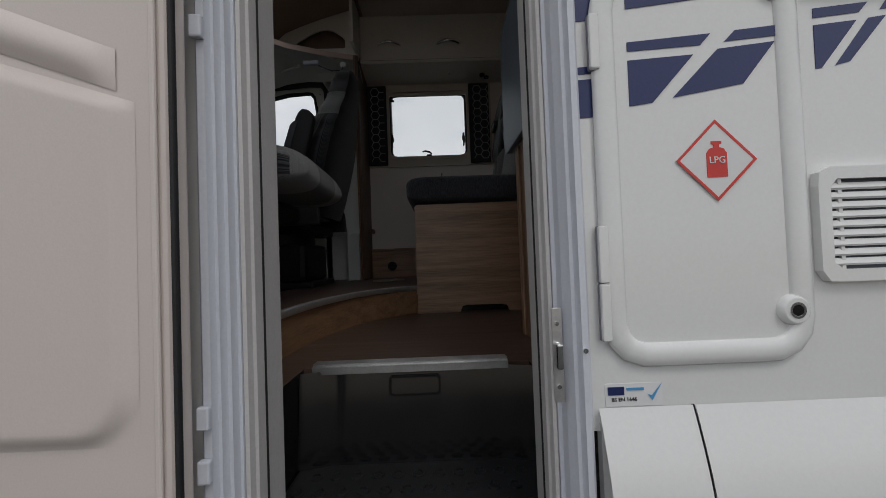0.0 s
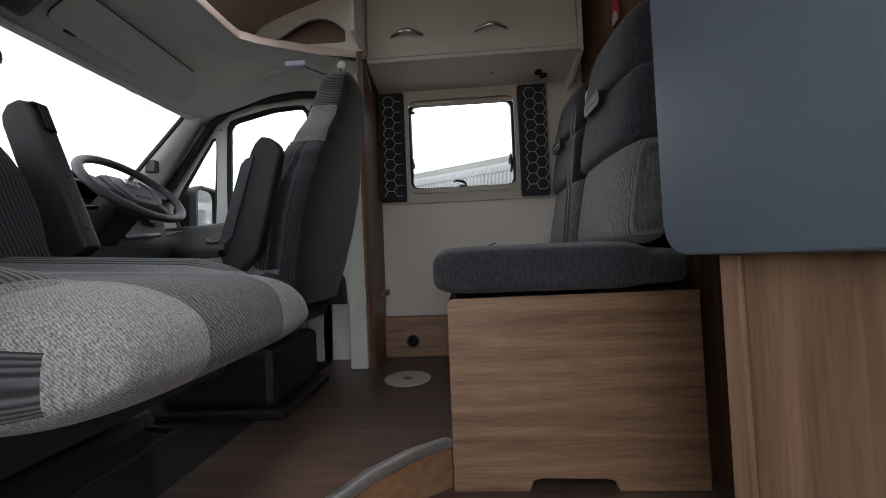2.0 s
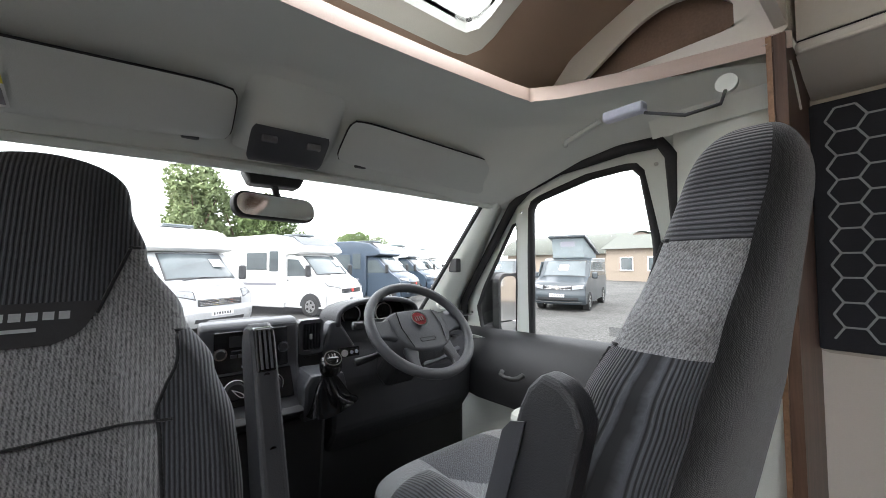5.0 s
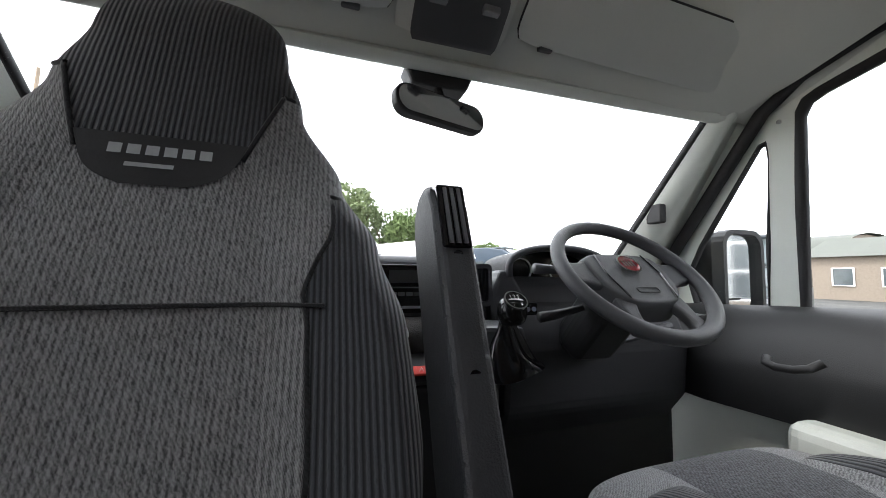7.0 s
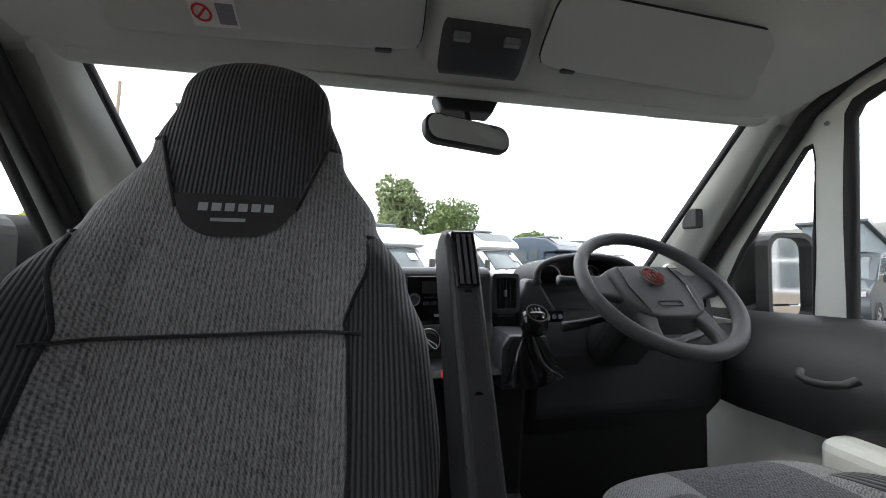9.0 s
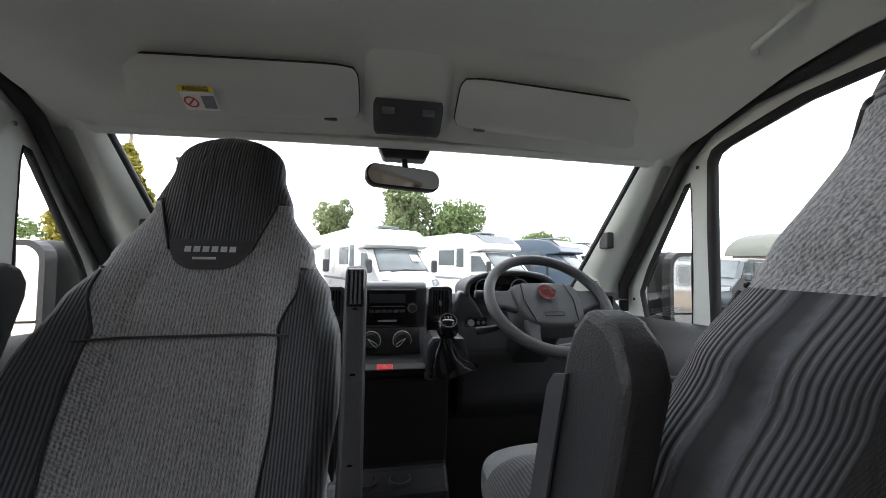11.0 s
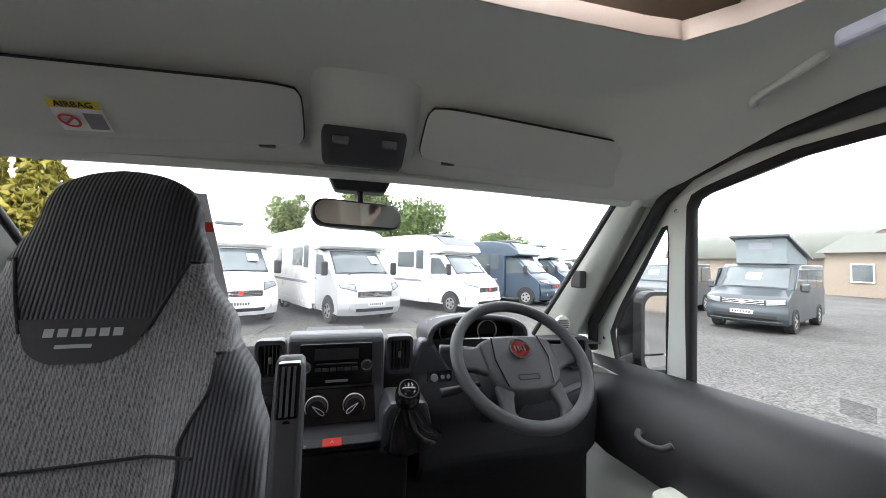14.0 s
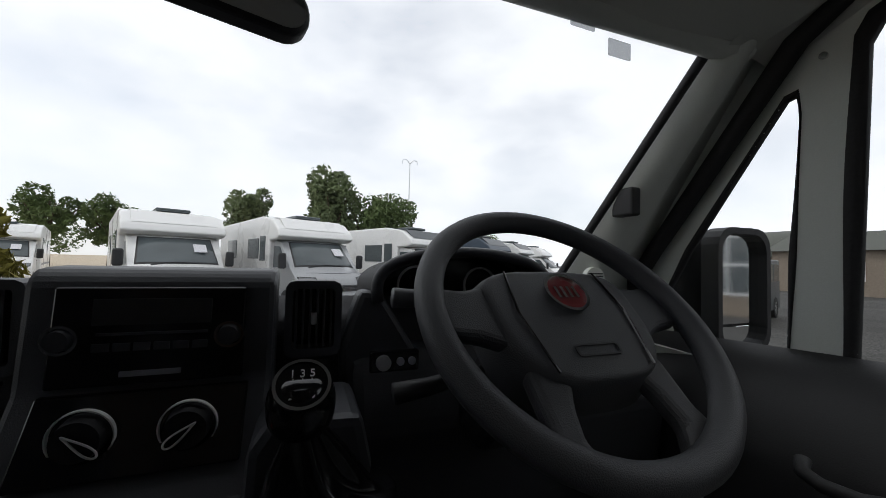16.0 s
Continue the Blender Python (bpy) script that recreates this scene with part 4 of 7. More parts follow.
part("string", tube([(1.108, 1.568, 1.70), (1.112, 1.575, 1.76), (1.116, 1.57, 1.80)], 0.0015, 5), "stitch", charm)
part("hook", box((1.105, 1.56, 1.795), (1.12, 1.58, 1.81), 0.003), "wood_riser", charm)

# ---- kitchen end with the hinged flap ----
kitchen = thing("kitchen_unit", (1.0, 0.4, 0.0), "brown wood-effect kitchen end panel beside the door", "kitchen unit")
part("end_panel", box((0.785, 0.10, 0.0), (0.80, 0.566, 1.12), 0.002), "wood_panel", kitchen)
part("edge_post", box((0.776, 0.535, 0.0), (0.7845, 0.568, 0.64), 0.003), "wood_panel", kitchen)
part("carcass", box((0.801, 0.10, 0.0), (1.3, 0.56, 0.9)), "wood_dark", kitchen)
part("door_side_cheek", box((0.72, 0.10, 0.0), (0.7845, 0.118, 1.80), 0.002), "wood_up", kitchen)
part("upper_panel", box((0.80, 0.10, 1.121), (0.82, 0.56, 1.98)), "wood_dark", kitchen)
flap = thing("worktop_flap", (0.765, 0.55, 0.64), "dark blue-grey worktop flap hanging folded down", "worktop flap")
part("flap_board", prism(spread(rounded(0.250, 0.640, 0.662, 1.10, 0.05), 60), "x", 0.757, 0.775, 0.003), "flap_blue", flap)
part("hinge_rail", box((0.7755, 0.28, 1.06), (0.7845, 0.56, 1.085)), "alloy", flap)

# ---- bench ----
bench = thing("bench_seat_box", (0.72, 1.6, 0.0), "wood-grain travel seat box with a cut-out at its foot", "seat box")
foot = [(0.384, 0.001), (0.592, 0.001), (0.604, 0.030), (0.626, 0.036), (0.80, 0.034), (0.825, 0.028), (0.836, 0.001), (1.075, 0.001), (1.075, 0.540), (0.395, 0.535), (0.384, 0.525)]
part("side_panel", prism(foot, "y", 1.090, 1.110), "wood_box", bench)
part("front_panel", box((0.387, 1.1105, 0.136), (0.403, 2.039, 0.53)), "wood_box", bench)
part("cut_out_shadow", box((0.59, 1.15, 0.001), (0.84, 1.16, 0.05)), "gloss_black", bench)
part("deck", box((0.404, 1.111, 0.50), (1.075, 2.039, 0.53)), "wood_dark", bench)


def soft(u, v, lo, hi, r=0.05, crown=0.02, p=0.45):
    """A cushion: a box with soft edges and a crown; u round it in y and z, v along x."""
    a = 2 * math.pi * u
    c, s = math.cos(a), math.sin(a)
    k = 1 - abs(2 * v - 1) ** 10
    e = max(k, 0) ** 0.5
    hy, hz = (hi[1] - lo[1]) / 2, (hi[2] - lo[2]) / 2
    y = math.copysign(abs(c) ** p, c) * (hy - r * (1 - e))
    z = math.copysign(abs(s) ** p, s) * (hz - r * (1 - e))
    z += crown * max(0, 1 - (y / hy) ** 2) * (1 if s > 0 else 0)
    return (lo[0] + (hi[0] - lo[0]) * v, (lo[1] + hi[1]) / 2 + y, (lo[2] + hi[2]) / 2 + z)


cushion = thing("bench_cushion", (0.65, 1.6, 0.54), "dark charcoal woven bench cushion with centre seam", "cushion")
bm = grid(lambda u, v: soft(u, 0.5 - 0.5 * math.cos(math.pi * v), (0.345, 1.072, 0.543), (0.96, 2.035, 0.682), 0.042, 0.012, 0.24), 96, 48, closed=True)
bmesh.ops.holes_fill(bm, edges=[e for e in bm.edges if e.is_boundary])
part("cover", bm, "cloth_bench", cushion, smooth=True)
part("seam", tube([(0.526, 1.10, 0.6895), (0.526, 1.30, 0.6915), (0.526, 1.55, 0.6925), (0.526, 1.85, 0.6912), (0.526, 2.02, 0.6885)], 0.0028, 6), "cloth_back", cushion)
part("end_roll", grid(lambda u, v: soft(u, v, (0.84, 1.08, 0.545), (1.06, 2.03, 0.668), 0.04, 0.0, 0.5), 40, 12, closed=True), "cloth_bench", cushion, smooth=True)


def bench_back(y0, y1, group="travel seats"):
    b = thing("travel_seat", (1.0, (y0 + y1) / 2, 0.66), "two-tone grey travel seat back with dark moulded head", "travel seat", group)

    def pillow(z0, z1, x_lo, x_hi, thick, p=0.34, inset=0.0):
        def fn(u, v):
            a = 2 * math.pi * u
            c, s = math.cos(a), math.sin(a)
            e = max(0.0, 1 - abs(2 * v - 1) ** 7) ** 0.5
            hw = (y1 - y0) / 2 - inset
            y = math.copysign(abs(c) ** p, c) * (hw - 0.03 * (1 - e))
            x = math.copysign(abs(s) ** p, s) * (thick / 2) * (0.35 + 0.65 * e)
            x -= 0.012 * (1 - (y / hw) ** 2) * (s < 0)
            return (x_lo + (x_hi - x_lo) * v + thick / 2 + x, (y0 + y1) / 2 + y, z0 + (z1 - z0) * v)
        return fn
    part("lower_cushion", grid(pillow(0.675, 1.0, 0.885, 0.945, 0.15), 48, 24, closed=True), "cloth_light", b, "light grey marled cloth", smooth=True)
    part("upper_cushion", grid(pillow(0.965, 1.215, 0.912, 0.955, 0.16), 48, 18, closed=True), "cloth_bench", b, smooth=True)
    head = part("headrest", grid(pillow(1.180, 1.42, 0.925, 0.985, 0.15, 0.45, 0.02), 48, 20, closed=True), "cloth_bench", b, smooth=True)
    part("name_tag", prism(rounded((y0 + y1) / 2 - 0.08, 1.150, (y0 + y1) / 2 + 0.06, 1.198, 0.016), "x", 0.9045, 0.925), "label_black", b, "black tag with pale wordmark bar")
    for k in range(6):
        y = (y0 + y1) / 2 - 0.058 + 0.0168 * k
        part("wordmark_bar", box((0.9030, y, 1.170), (0.9043, y + 0.0125, 1.179), 0.0005), "stitch", b)


bench_back(1.125, 1.575)
bench_back(1.625, 2.03)
for y, z1 in ((1.580, 1.27), (1.622, 1.28)):
    belt = thing("seat_belt", (0.93, y, 0.68), "dark blue-grey seat belt webbing over the bench", "seat belt", "bench belts")
    part("webbing", grid(lambda u, v: (0.868 + 0.065 * v - 0.004, y - 0.015 + 0.030 * u, 0.69 + (z1 - 0.69) * v), 3, 20), "webbing", belt, smooth=True)
bracket = thing("belt_bracket", (0.99, 1.60, 1.15), "off-white plastic belt guide between the headrests", "belt guide")
part("column", box((1.0, 1.578, 1.02), (1.10, 1.622, 1.30), 0.012), "cream_trim", bracket)
part("yoke", box((0.985, 1.555, 1.27), (1.10, 1.645, 1.355), 0.025, 3), "cream_trim", bracket)
part("clip", box((1.078, 1.118, 0.98), (1.10, 1.135, 1.04), 0.004), "plastic_black", thing("belt_clip", (1.09, 1.125, 0.98), "black plastic belt clip on the partition edge", "clip"))

# ---- main ceiling ----
solo("ceiling", box((-0.02, 0.06, 1.995), (1.62, 2.08, 2.03)), "wall_cream", "pale lined habitation ceiling", "ceiling", "structure")

# outer skins that close the cab
SHIFT = Vector((0, -0.06, 0))
shell = thing("cab_shell", (-0.7, 1.06, -0.2), "white outer cab skin", "body shell", kind="structure")
for ya, yb in ((2.046, 2.06), (0.06, 0.074)):
    part("door_skin", box((-1.62, ya, -0.2), (-0.29, yb, 0.775)), "gel_white", shell)
    part("side_skin", box((-0.335, ya, -0.2), (-0.031, yb, 1.72)), "gel_white", shell)
    part("roof_side_skin", box((-0.95, ya, 1.53), (-0.335, yb, 2.0)), "gel_white", shell)
part("bulkhead", box((-1.64, 0.06, -0.2), (-1.62, 2.06, 0.82)), "gel_white", shell)
part("roof_skin", prism([(-0.985, 1.478), (-0.98, 1.50), (-0.76, 1.76), (-0.74, 1.74)], "y", 0.075, 2.045), "gel_white", shell)
part("scuttle", box((-1.70, 0.06, 0.80), (-1.60, 2.06, 0.845)), "plastic_black", shell)


# ---- cab shell ----
def both(y):
    """The same place on the other side of the cab."""
    return 2 * CAB_MID - y


headliner = thing("cab_headliner", (-0.7, CAB_MID, 1.45), "pale grey moulded cab headlining", "ceiling", kind="structure")


def roof_point(u, v):
    """u across the cab, v from the windscreen header back to the roof opening; a recess above holds the visors."""
    t = 2 * u - 1
    off = 0.86 * abs(t)
    x0 = -0.992 + 0.062 * t * t
    x1 = float(np.interp(off, (0, 0.19, 0.44, 0.517, 0.57, 0.665, 0.74, 0.86), (-0.512, -0.508, -0.497, -0.487, -0.42, -0.22, 0.0, 0.0)))
    z = float(np.interp(v, (0, 0.17, 0.42, 0.56, 0.75, 1), (1.474, 1.520, 1.606, 1.634, 1.640, 1.632)))
    z -= 0.042 * max(0.0, min(1.0, (off - 0.1) / 0.55)) * (1 - v)
    z -= (0.0 if abs(t) < 0.72 else 0.10 * ((abs(t) - 0.72) / 0.28) ** 2) * v
    return (x0 + (x1 - x0) * v, CAB_MID + 0.86 * t, z)


part("lining", grid(roof_point, 60, 40), "headlining", headliner, smooth=True)
for s in (1, -1):
    def side_roof(u, v, s=s):
        x = -0.925 + 0.91 * u
        w1 = 0.935
        top = 1.597 + 0.045 * min(1, max(0, (x + 0.92) / 0.4)) - 0.17 * max(0, -(x + 0.53) / 0.4) ** 1.1
        a = v * math.pi / 2
        y = CAB_MID + s * (0.80 + (w1 - 0.80) * math.sin(a))
        return (x, y, top - (top - 1.40 - 0.09 * min(1, u * 2.2)) * (1 - math.cos(a)))
    part("side_lining", grid(side_roof, 30, 10), "headlining", headliner, smooth=True)
header = part("header_rail", grid(lambda u, v: (-0.995 + 0.062 * (2 * u - 1) ** 2 + 0.022 * math.cos(6.283 * v), CAB_MID - 0.86 + 1.72 * u, 1.462 - 0.03 * (2 * u - 1) ** 2 + 0.016 * math.sin(6.283 * v)), 40, 8, closed=False), "cream_trim", headliner, smooth=True)

# ledge round the roof opening
HALF_EDGE = [(0.0, 1.80), (-0.22, 1.725), (-0.42, 1.63), (-0.487, 1.577), (-0.497, 1.50), (-0.508, 1.25)]
EDGE = [(x, both(y)) for x, y in HALF_EDGE] + [(-0.512, CAB_MID)] + HALF_EDGE[::-1]
opening = thing("roof_opening_ledge", (-0.4, CAB_MID, 1.63), "pinkish beige moulded ledge round the overcab opening", "ledge", kind="structure")


def ledge_fn(u, v):
    s = u * (len(EDGE) - 1)
    i = min(int(s), len(EDGE) - 2)
    p = Vector(EDGE[i]).lerp(Vector(EDGE[i + 1]), s - i)
    d = (Vector(EDGE[i + 1]) - Vector(EDGE[i])).normalized()
    n = Vector((-d.y, d.x))
    o, h = ((-0.015, 0.0), (-0.012, 0.036), (0.0, 0.044), (0.035, 0.044), (0.04, 0.03))[int(round(v * 4))]
    return (p.x - n.x * o * -1, p.y - n.y * o * -1, 1.622 + h)


part("ledge", grid(ledge_fn, 72, 4), "ledge_pink", opening, smooth=True)

# overcab roof with skylight
SKY = (-0.60, 0.62, -0.16, 1.50)
over = thing("overcab_roof", (-0.3, CAB_MID, 1.66), "brown felt-lined overcab roof with a skylight opening", "ceiling", kind="structure")


def over_z(x):
    return 1.665 + 0.33 * min(1, max(0, (x + 0.70) / 0.70)) ** 0.55


def over_fn(u, v):
    return (-0.70 + 0.72 * v, 0.16 + 1.80 * u, over_z(-0.70 + 0.72 * v))


def not_sky(u, v):
    x, y = -0.70 + 0.72 * v, 0.16 + 1.80 * u
    return not (-0.60 < x < -0.16 and 0.64 < y < 1.48)


part("roof_lining", grid(over_fn, 60, 40, keep=not_sky), "roof_brown", over, smooth=True)
sk = thing("skylight", (-0.38, CAB_MID, 1.85), "opening rooflight with a dark rubber-edged frame", "skylight", kind="structure")


def sky_frame(u, v):
    pts = spread(rounded(-0.605, 0.63, -0.155, 1.49, 0.07), 60)
    inn = spread(rounded(-0.555, 0.68, -0.205, 1.44, 0.05), 60)
    i = int(round(u * 60)) % 60
    k = int(round(v * 3))
    p = (pts[i], pts[i], inn[i], inn[i])[k]
    return (p[0], p[1], over_z(p[0]) + (0.012, -0.016, -0.018, 0.04)[k])


part("skylight_frame", grid(sky_frame, 60, 3, closed=True), "cream_trim", sk, smooth=False)
part("skylight_seal", grid(lambda u, v: tuple(Vector(sky_frame(u, 1.0)) + Vector((0, 0, -0.02 - 0.012 * v))), 60, 1, closed=True), "plastic_black", sk)
part("dome", grid(lambda u, v: (-0.58 + 0.40 * v, 0.655 + 0.81 * u, over_z(-0.58 + 0.40 * v) + 0.05 + 0.02 * math.sin(math.pi * u)), 10, 10), "acrylic", sk, smooth=True).visible_shadow = False
part("skylight_catch", box((-0.36, 1.02, 1.81), (-0.33, 1.10, 1.835), 0.005), "plastic_black", sk)
for s in (1, -1):
    yy = 1.80 if s > 0 else both(1.80)
    e = thing("overcab_end_panel", (-0.3, yy, 1.65), "cream overcab end panel with lens-shaped pocket", "side panel", kind="structure")
    pts = [(-0.64, 1.665), (-0.003, 1.665), (-0.003, 1.985), (-0.25, 1.985), (-0.50, 1.83), (-0.64, 1.70)]
    lens = [(-0.475 + 0.385 * t, 1.735 + 0.135 * math.sin(math.pi * min(1, t * 0.92 + 0.0)) ** 0.9 * (0.35 + 0.65 * t) * 1.15) for t in [k / 16 for k in range(17)]] + [(-0.09, 1.72), (-0.28, 1.722), (-0.475, 1.732)]
    part("panel", frame_loop(spread(pts, 80), spread(lens[::-1], 80), "y", yy, yy + 0.012 * s), "locker_front", e)
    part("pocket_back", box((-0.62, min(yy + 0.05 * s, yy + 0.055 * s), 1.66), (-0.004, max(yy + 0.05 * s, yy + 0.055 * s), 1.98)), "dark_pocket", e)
solo("overcab_front_closure", box((-0.75, 0.10, 1.655), (-0.70, 2.02, 1.75)), "roof_brown", "brown overcab nose lining", "lining", "structure")

# ---- windscreen and pillars ----
ws = thing("windscreen", (-1.3, CAB_MID, 0.93), "large raked clear windscreen", "windscreen", kind="structure")


def screen(u, v):
    t = 2 * u - 1
    return (-1.66 + 0.36 * t * t + (0.66 - 0.30 * t * t) * v, CAB_MID + t * (0.72 + 0.09 * v), 0.93 + 0.545 * v - 0.03 * v * t * t)


part("pane", grid(screen, 24, 12), "pane", ws, smooth=True).visible_shadow = False
for s in (1, -1):
    pil = thing("a_pillar", (-1.1, CAB_MID + 0.82 * s, 0.9), "cream A-pillar trim with black screen edge", "pillar", "a pillars", "structure")

    def pillar(u, v, s=s):
        a = Vector((-1.33, CAB_MID + s * 0.735, 0.94)).lerp(Vector((-0.945, CAB_MID + s * 0.805, 1.442)), v)
        b = Vector((-1.275, CAB_MID + s * 0.86, 0.95)).lerp(Vector((-0.895, CAB_MID + s * 0.855, 1.455)), v)
        p = a.lerp(b, u)
        p.x += 0.02 * math.sin(math.pi * u)
        return p
    part("pillar_trim", grid(pillar, 8, 14), "cream_trim", pil, smooth=True)
    part("pillar_return", grid(lambda u, v: pillar(1.0, v).lerp(Vector((-1.31, CAB_MID + s * 0.985, 0.94)).lerp(Vector((-0.925, CAB_MID + s * 0.985, 1.54)), v), u), 3, 14), "cream_trim", pil, smooth=True)
    part("screen_edge", tube([pillar(0, k / 10) + Vector((-0.012, 0, 0.004)) for k in range(11)], 0.011, 8), "rubber", pil, "black screen edge rubber", smooth=True)
    part("sensor_block", box((-1.150, CAB_MID + s * 0.785 - 0.014, 1.150), (-1.095, CAB_MID + s * 0.785 + 0.014, 1.212), 0.005), "plastic_black", pil)
    # cab door
    dr = thing("cab_door", (-0.8, CAB_MID + 0.92 * s, 0.15), "cab door with black armrest trim and wind-down glass", "cab door", "cab doors", "structure")
    y0 = CAB_MID + s * 0.925

    def side(y):
        return CAB_MID + s * (y - CAB_MID)

    def lean(z):
        return 0.965 - 0.07 * max(0, z - 0.9)
    GL = [(-0.835, 0.865), (-0.40, 0.91), (-0.352, 1.0), (-0.345, 1.25), (-0.375, 1.47), (-0.40, 1.495), (-0.56, 1.485), (-0.780, 1.435), (-0.800, 1.41)]
    QU = [(-0.925, 0.825), (-1.06, 0.825), (-1.135, 0.88), (-1.155, 0.98), (-1.10, 1.08), (-0.905, 1.355), (-0.888, 1.36), (-0.885, 1.32)]
    gl, qu = spread(GL, 60), spread(QU, 60)

    def ring_at(loop, grow, depth):
        c = Vector((sum(p[0] for p in loop) / len(loop), sum(p[1] for p in loop) / len(loop)))
        out = []
        for p in loop:
            d = Vector(p) - c
            q = c + d * (1 + grow / d.length)
            out.append((q.x, CAB_MID + s * (lean(q.y) + depth), q.y))
        return out

    def band(loop, g):
        rows = [ring_at(loop, a, b) for a, b in g]
        return grid(lambda u, v: rows[int(round(v * (len(rows) - 1)))][int(round(u * len(loop))) % len(loop)], len(loop), len(rows) - 1, closed=True)
    part("door_glass", grid(lambda u, v: (-0.86 + 0.54 * u, CAB_MID + s * (lean(0.82 + 0.70 * v) + 0.012), 0.82 + 0.70 * v), 2, 8), "pane", dr).visible_shadow = False
    part("quarter_glass", grid(lambda u, v: (-1.2 + 0.33 * u, CAB_MID + s * (lean(0.80 + 0.60 * v) + 0.010), 0.80 + 0.60 * v), 2, 6), "pane", dr).visible_shadow = False
    part("glass_seal", band(gl, ((0.0, 0.018), (-0.004, -0.004), (0.016, -0.012), (0.024, 0.004))), "rubber", dr, "black window rubber", smooth=True)
    part("quarter_seal", band(qu, ((-0.004, 0.014), (-0.008, 0.0), (0.003, -0.006), (0.008, 0.004))), "rubber", dr, smooth=True)
    # painted inner frame: everything round the two panes
    OUT = [(-1.35, 0.79), (-1.36, 1.0), (-1.30, 1.12), (-1.0, 1.50), (-0.85, 1.57), (-0.66, 1.59), (-0.40, 1.60), (-0.25, 1.60), (-0.23, 1.45), (-0.23, 1.2), (-0.23, 0.79)]
    outer = spread(OUT, 60)

    def inside(p, loop):
        c, n = False, len(loop)
        for i in range(n):
            a, b = loop[i], loop[i - 1]
            if (a[1] > p[1]) != (b[1] > p[1]) and p[0] < (b[0] - a[0]) * (p[1] - a[1]) / (b[1] - a[1]) + a[0]:
                c = not c
        return c

    def panel_pt(u, v):
        x, z = -1.37 + 1.15 * u, 0.78 + 0.83 * v
        return (x, CAB_MID + s * (lean(z) - 0.002), z)

    def keep(u, v):
        p = (-1.37 + 1.15 * u, 0.78 + 0.83 * v)
        return inside(p, OUT) and not inside(p, GL) and not inside(p, QU)
    part("painted_frame", grid(panel_pt, 230, 166, keep=keep), "cream_trim", dr, "cream painted door frame", smooth=True)
    part("door_seal", tube([(p[0], CAB_MID + s * (lean(p[1]) - 0.026), p[1]) for p in [(-1.235, 0.90), (-1.225, 1.0), (-1.165, 1.08), (-0.875, 1.435), (-0.785, 1.495), (-0.65, 1.533), (-0.40, 1.553), (-0.305, 1.548), (-0.275, 1.50), (-0.268, 1.30), (-0.268, 0.92)]], 0.019, 8), "rubber", dr, "black door seal", smooth=True)
    card = part("door_card", grid(lambda u, v: (-1.25 + 0.98 * u, CAB_MID + s * (0.948 - 0.165 * math.sin(min(1, v * 1.0) * 1.57) ** 0.5 * (0.6 + 0.4 * min(1, u * 4, (1 - u) * 6)) * (1 if v < 0.55 else 1 - 0.35 * (v - 0.55))), (0.882 + 0.045 * u) - 0.27 * v), 40, 24), "plastic_black", dr, smooth=True)
    part("lower_card", box((-1.22, min(side(1.94), side(1.955)), 0.16), (-0.30, max(side(1.94), side(1.955)), 0.86)), "cream_trim", dr)
    part("door_pull", tube([(-0.80, side(1.80), 0.792), (-0.795, side(1.786), 0.782), (-0.775, side(1.782), 0.776), (-0.74, side(1.782), 0.778), (-0.715, side(1.786), 0.786), (-0.70, side(1.80), 0.80)], 0.009, 10), "plastic_black", card, smooth=True)
    part("map_pocket", box((-0.78, min(side(1.80), side(1.93)), 0.30), (-0.36, max(side(1.80), side(1.93)), 0.66), 0.03, 3), "cream_trim", dr, "cream map pocket")
    part("window_sticker", grid(lambda u, v: (-0.51 + 0.055 * u, CAB_MID + s * (lean(0.95) + 0.009), 0.935 + 0.032 * v), 1, 1), "film_pale", dr)
    for x, z in ((-0.850, 1.402), (-1.19, 0.95), (-0.325, 1.49), (-0.318, 0.93)):
        part("bolt", disc((x, CAB_MID + s * (lean(z) - 0.008), z), 0.006, 0.005, "y", 12), "chrome", dr)
    # outside mirror
    mr = thing("door_mirror", (-1.08, CAB_MID + 1.13 * s, 0.84), "black door mirror housing with tall glass", "door mirror", "door mirrors")
    yc = CAB_MID + s * 1.12
    part("housing", grid(lambda u, v: (-1.12 - 0.07 * math.sin(math.pi * v), yc + 0.105 * math.copysign(abs(math.cos(6.283 * u)) ** 0.5, math.cos(6.283 * u)) * (0.2 + 0.8 * (1 - abs(2 * v - 1) ** 6)), 0.985 + 0.16 * math.copysign(abs(math.sin(6.283 * u)) ** 0.5, math.sin(6.283 * u)) * (0.2 + 0.8 * (1 - abs(2 * v - 1) ** 6))), 32, 12, closed=True), "plastic_black", mr, smooth=True)
    part("bezel", frame_loop(spread(rounded(yc - 0.10, 0.835, yc + 0.10, 1.14, 0.05), 48), spread(rounded(yc - 0.085, 0.85, yc + 0.085, 1.125, 0.045), 48), "x", -1.115, -1.075), "plastic_black", mr)
    part("mirror_glass", prism(rounded(yc - 0.086, 0.905, yc + 0.086, 1.124, 0.03), "x", -1.10, -1.095), "mirror", mr)
    part("mirror_glass", prism(rounded(yc - 0.086, 0.85, yc + 0.086, 0.898, 0.02), "x", -1.10, -1.095), "mirror", mr)
    part("arm", tube([(-1.13, yc, 0.90), (-1.13, CAB_MID + s * 0.97, 0.86)], 0.025, 10), "plastic_black", mr)
    # B-pillar
    bp = thing("b_pillar", (-0.15, side(1.95), 0.13), "cream moulded B-pillar trim with screws", "pillar", "b pillars", "structure")
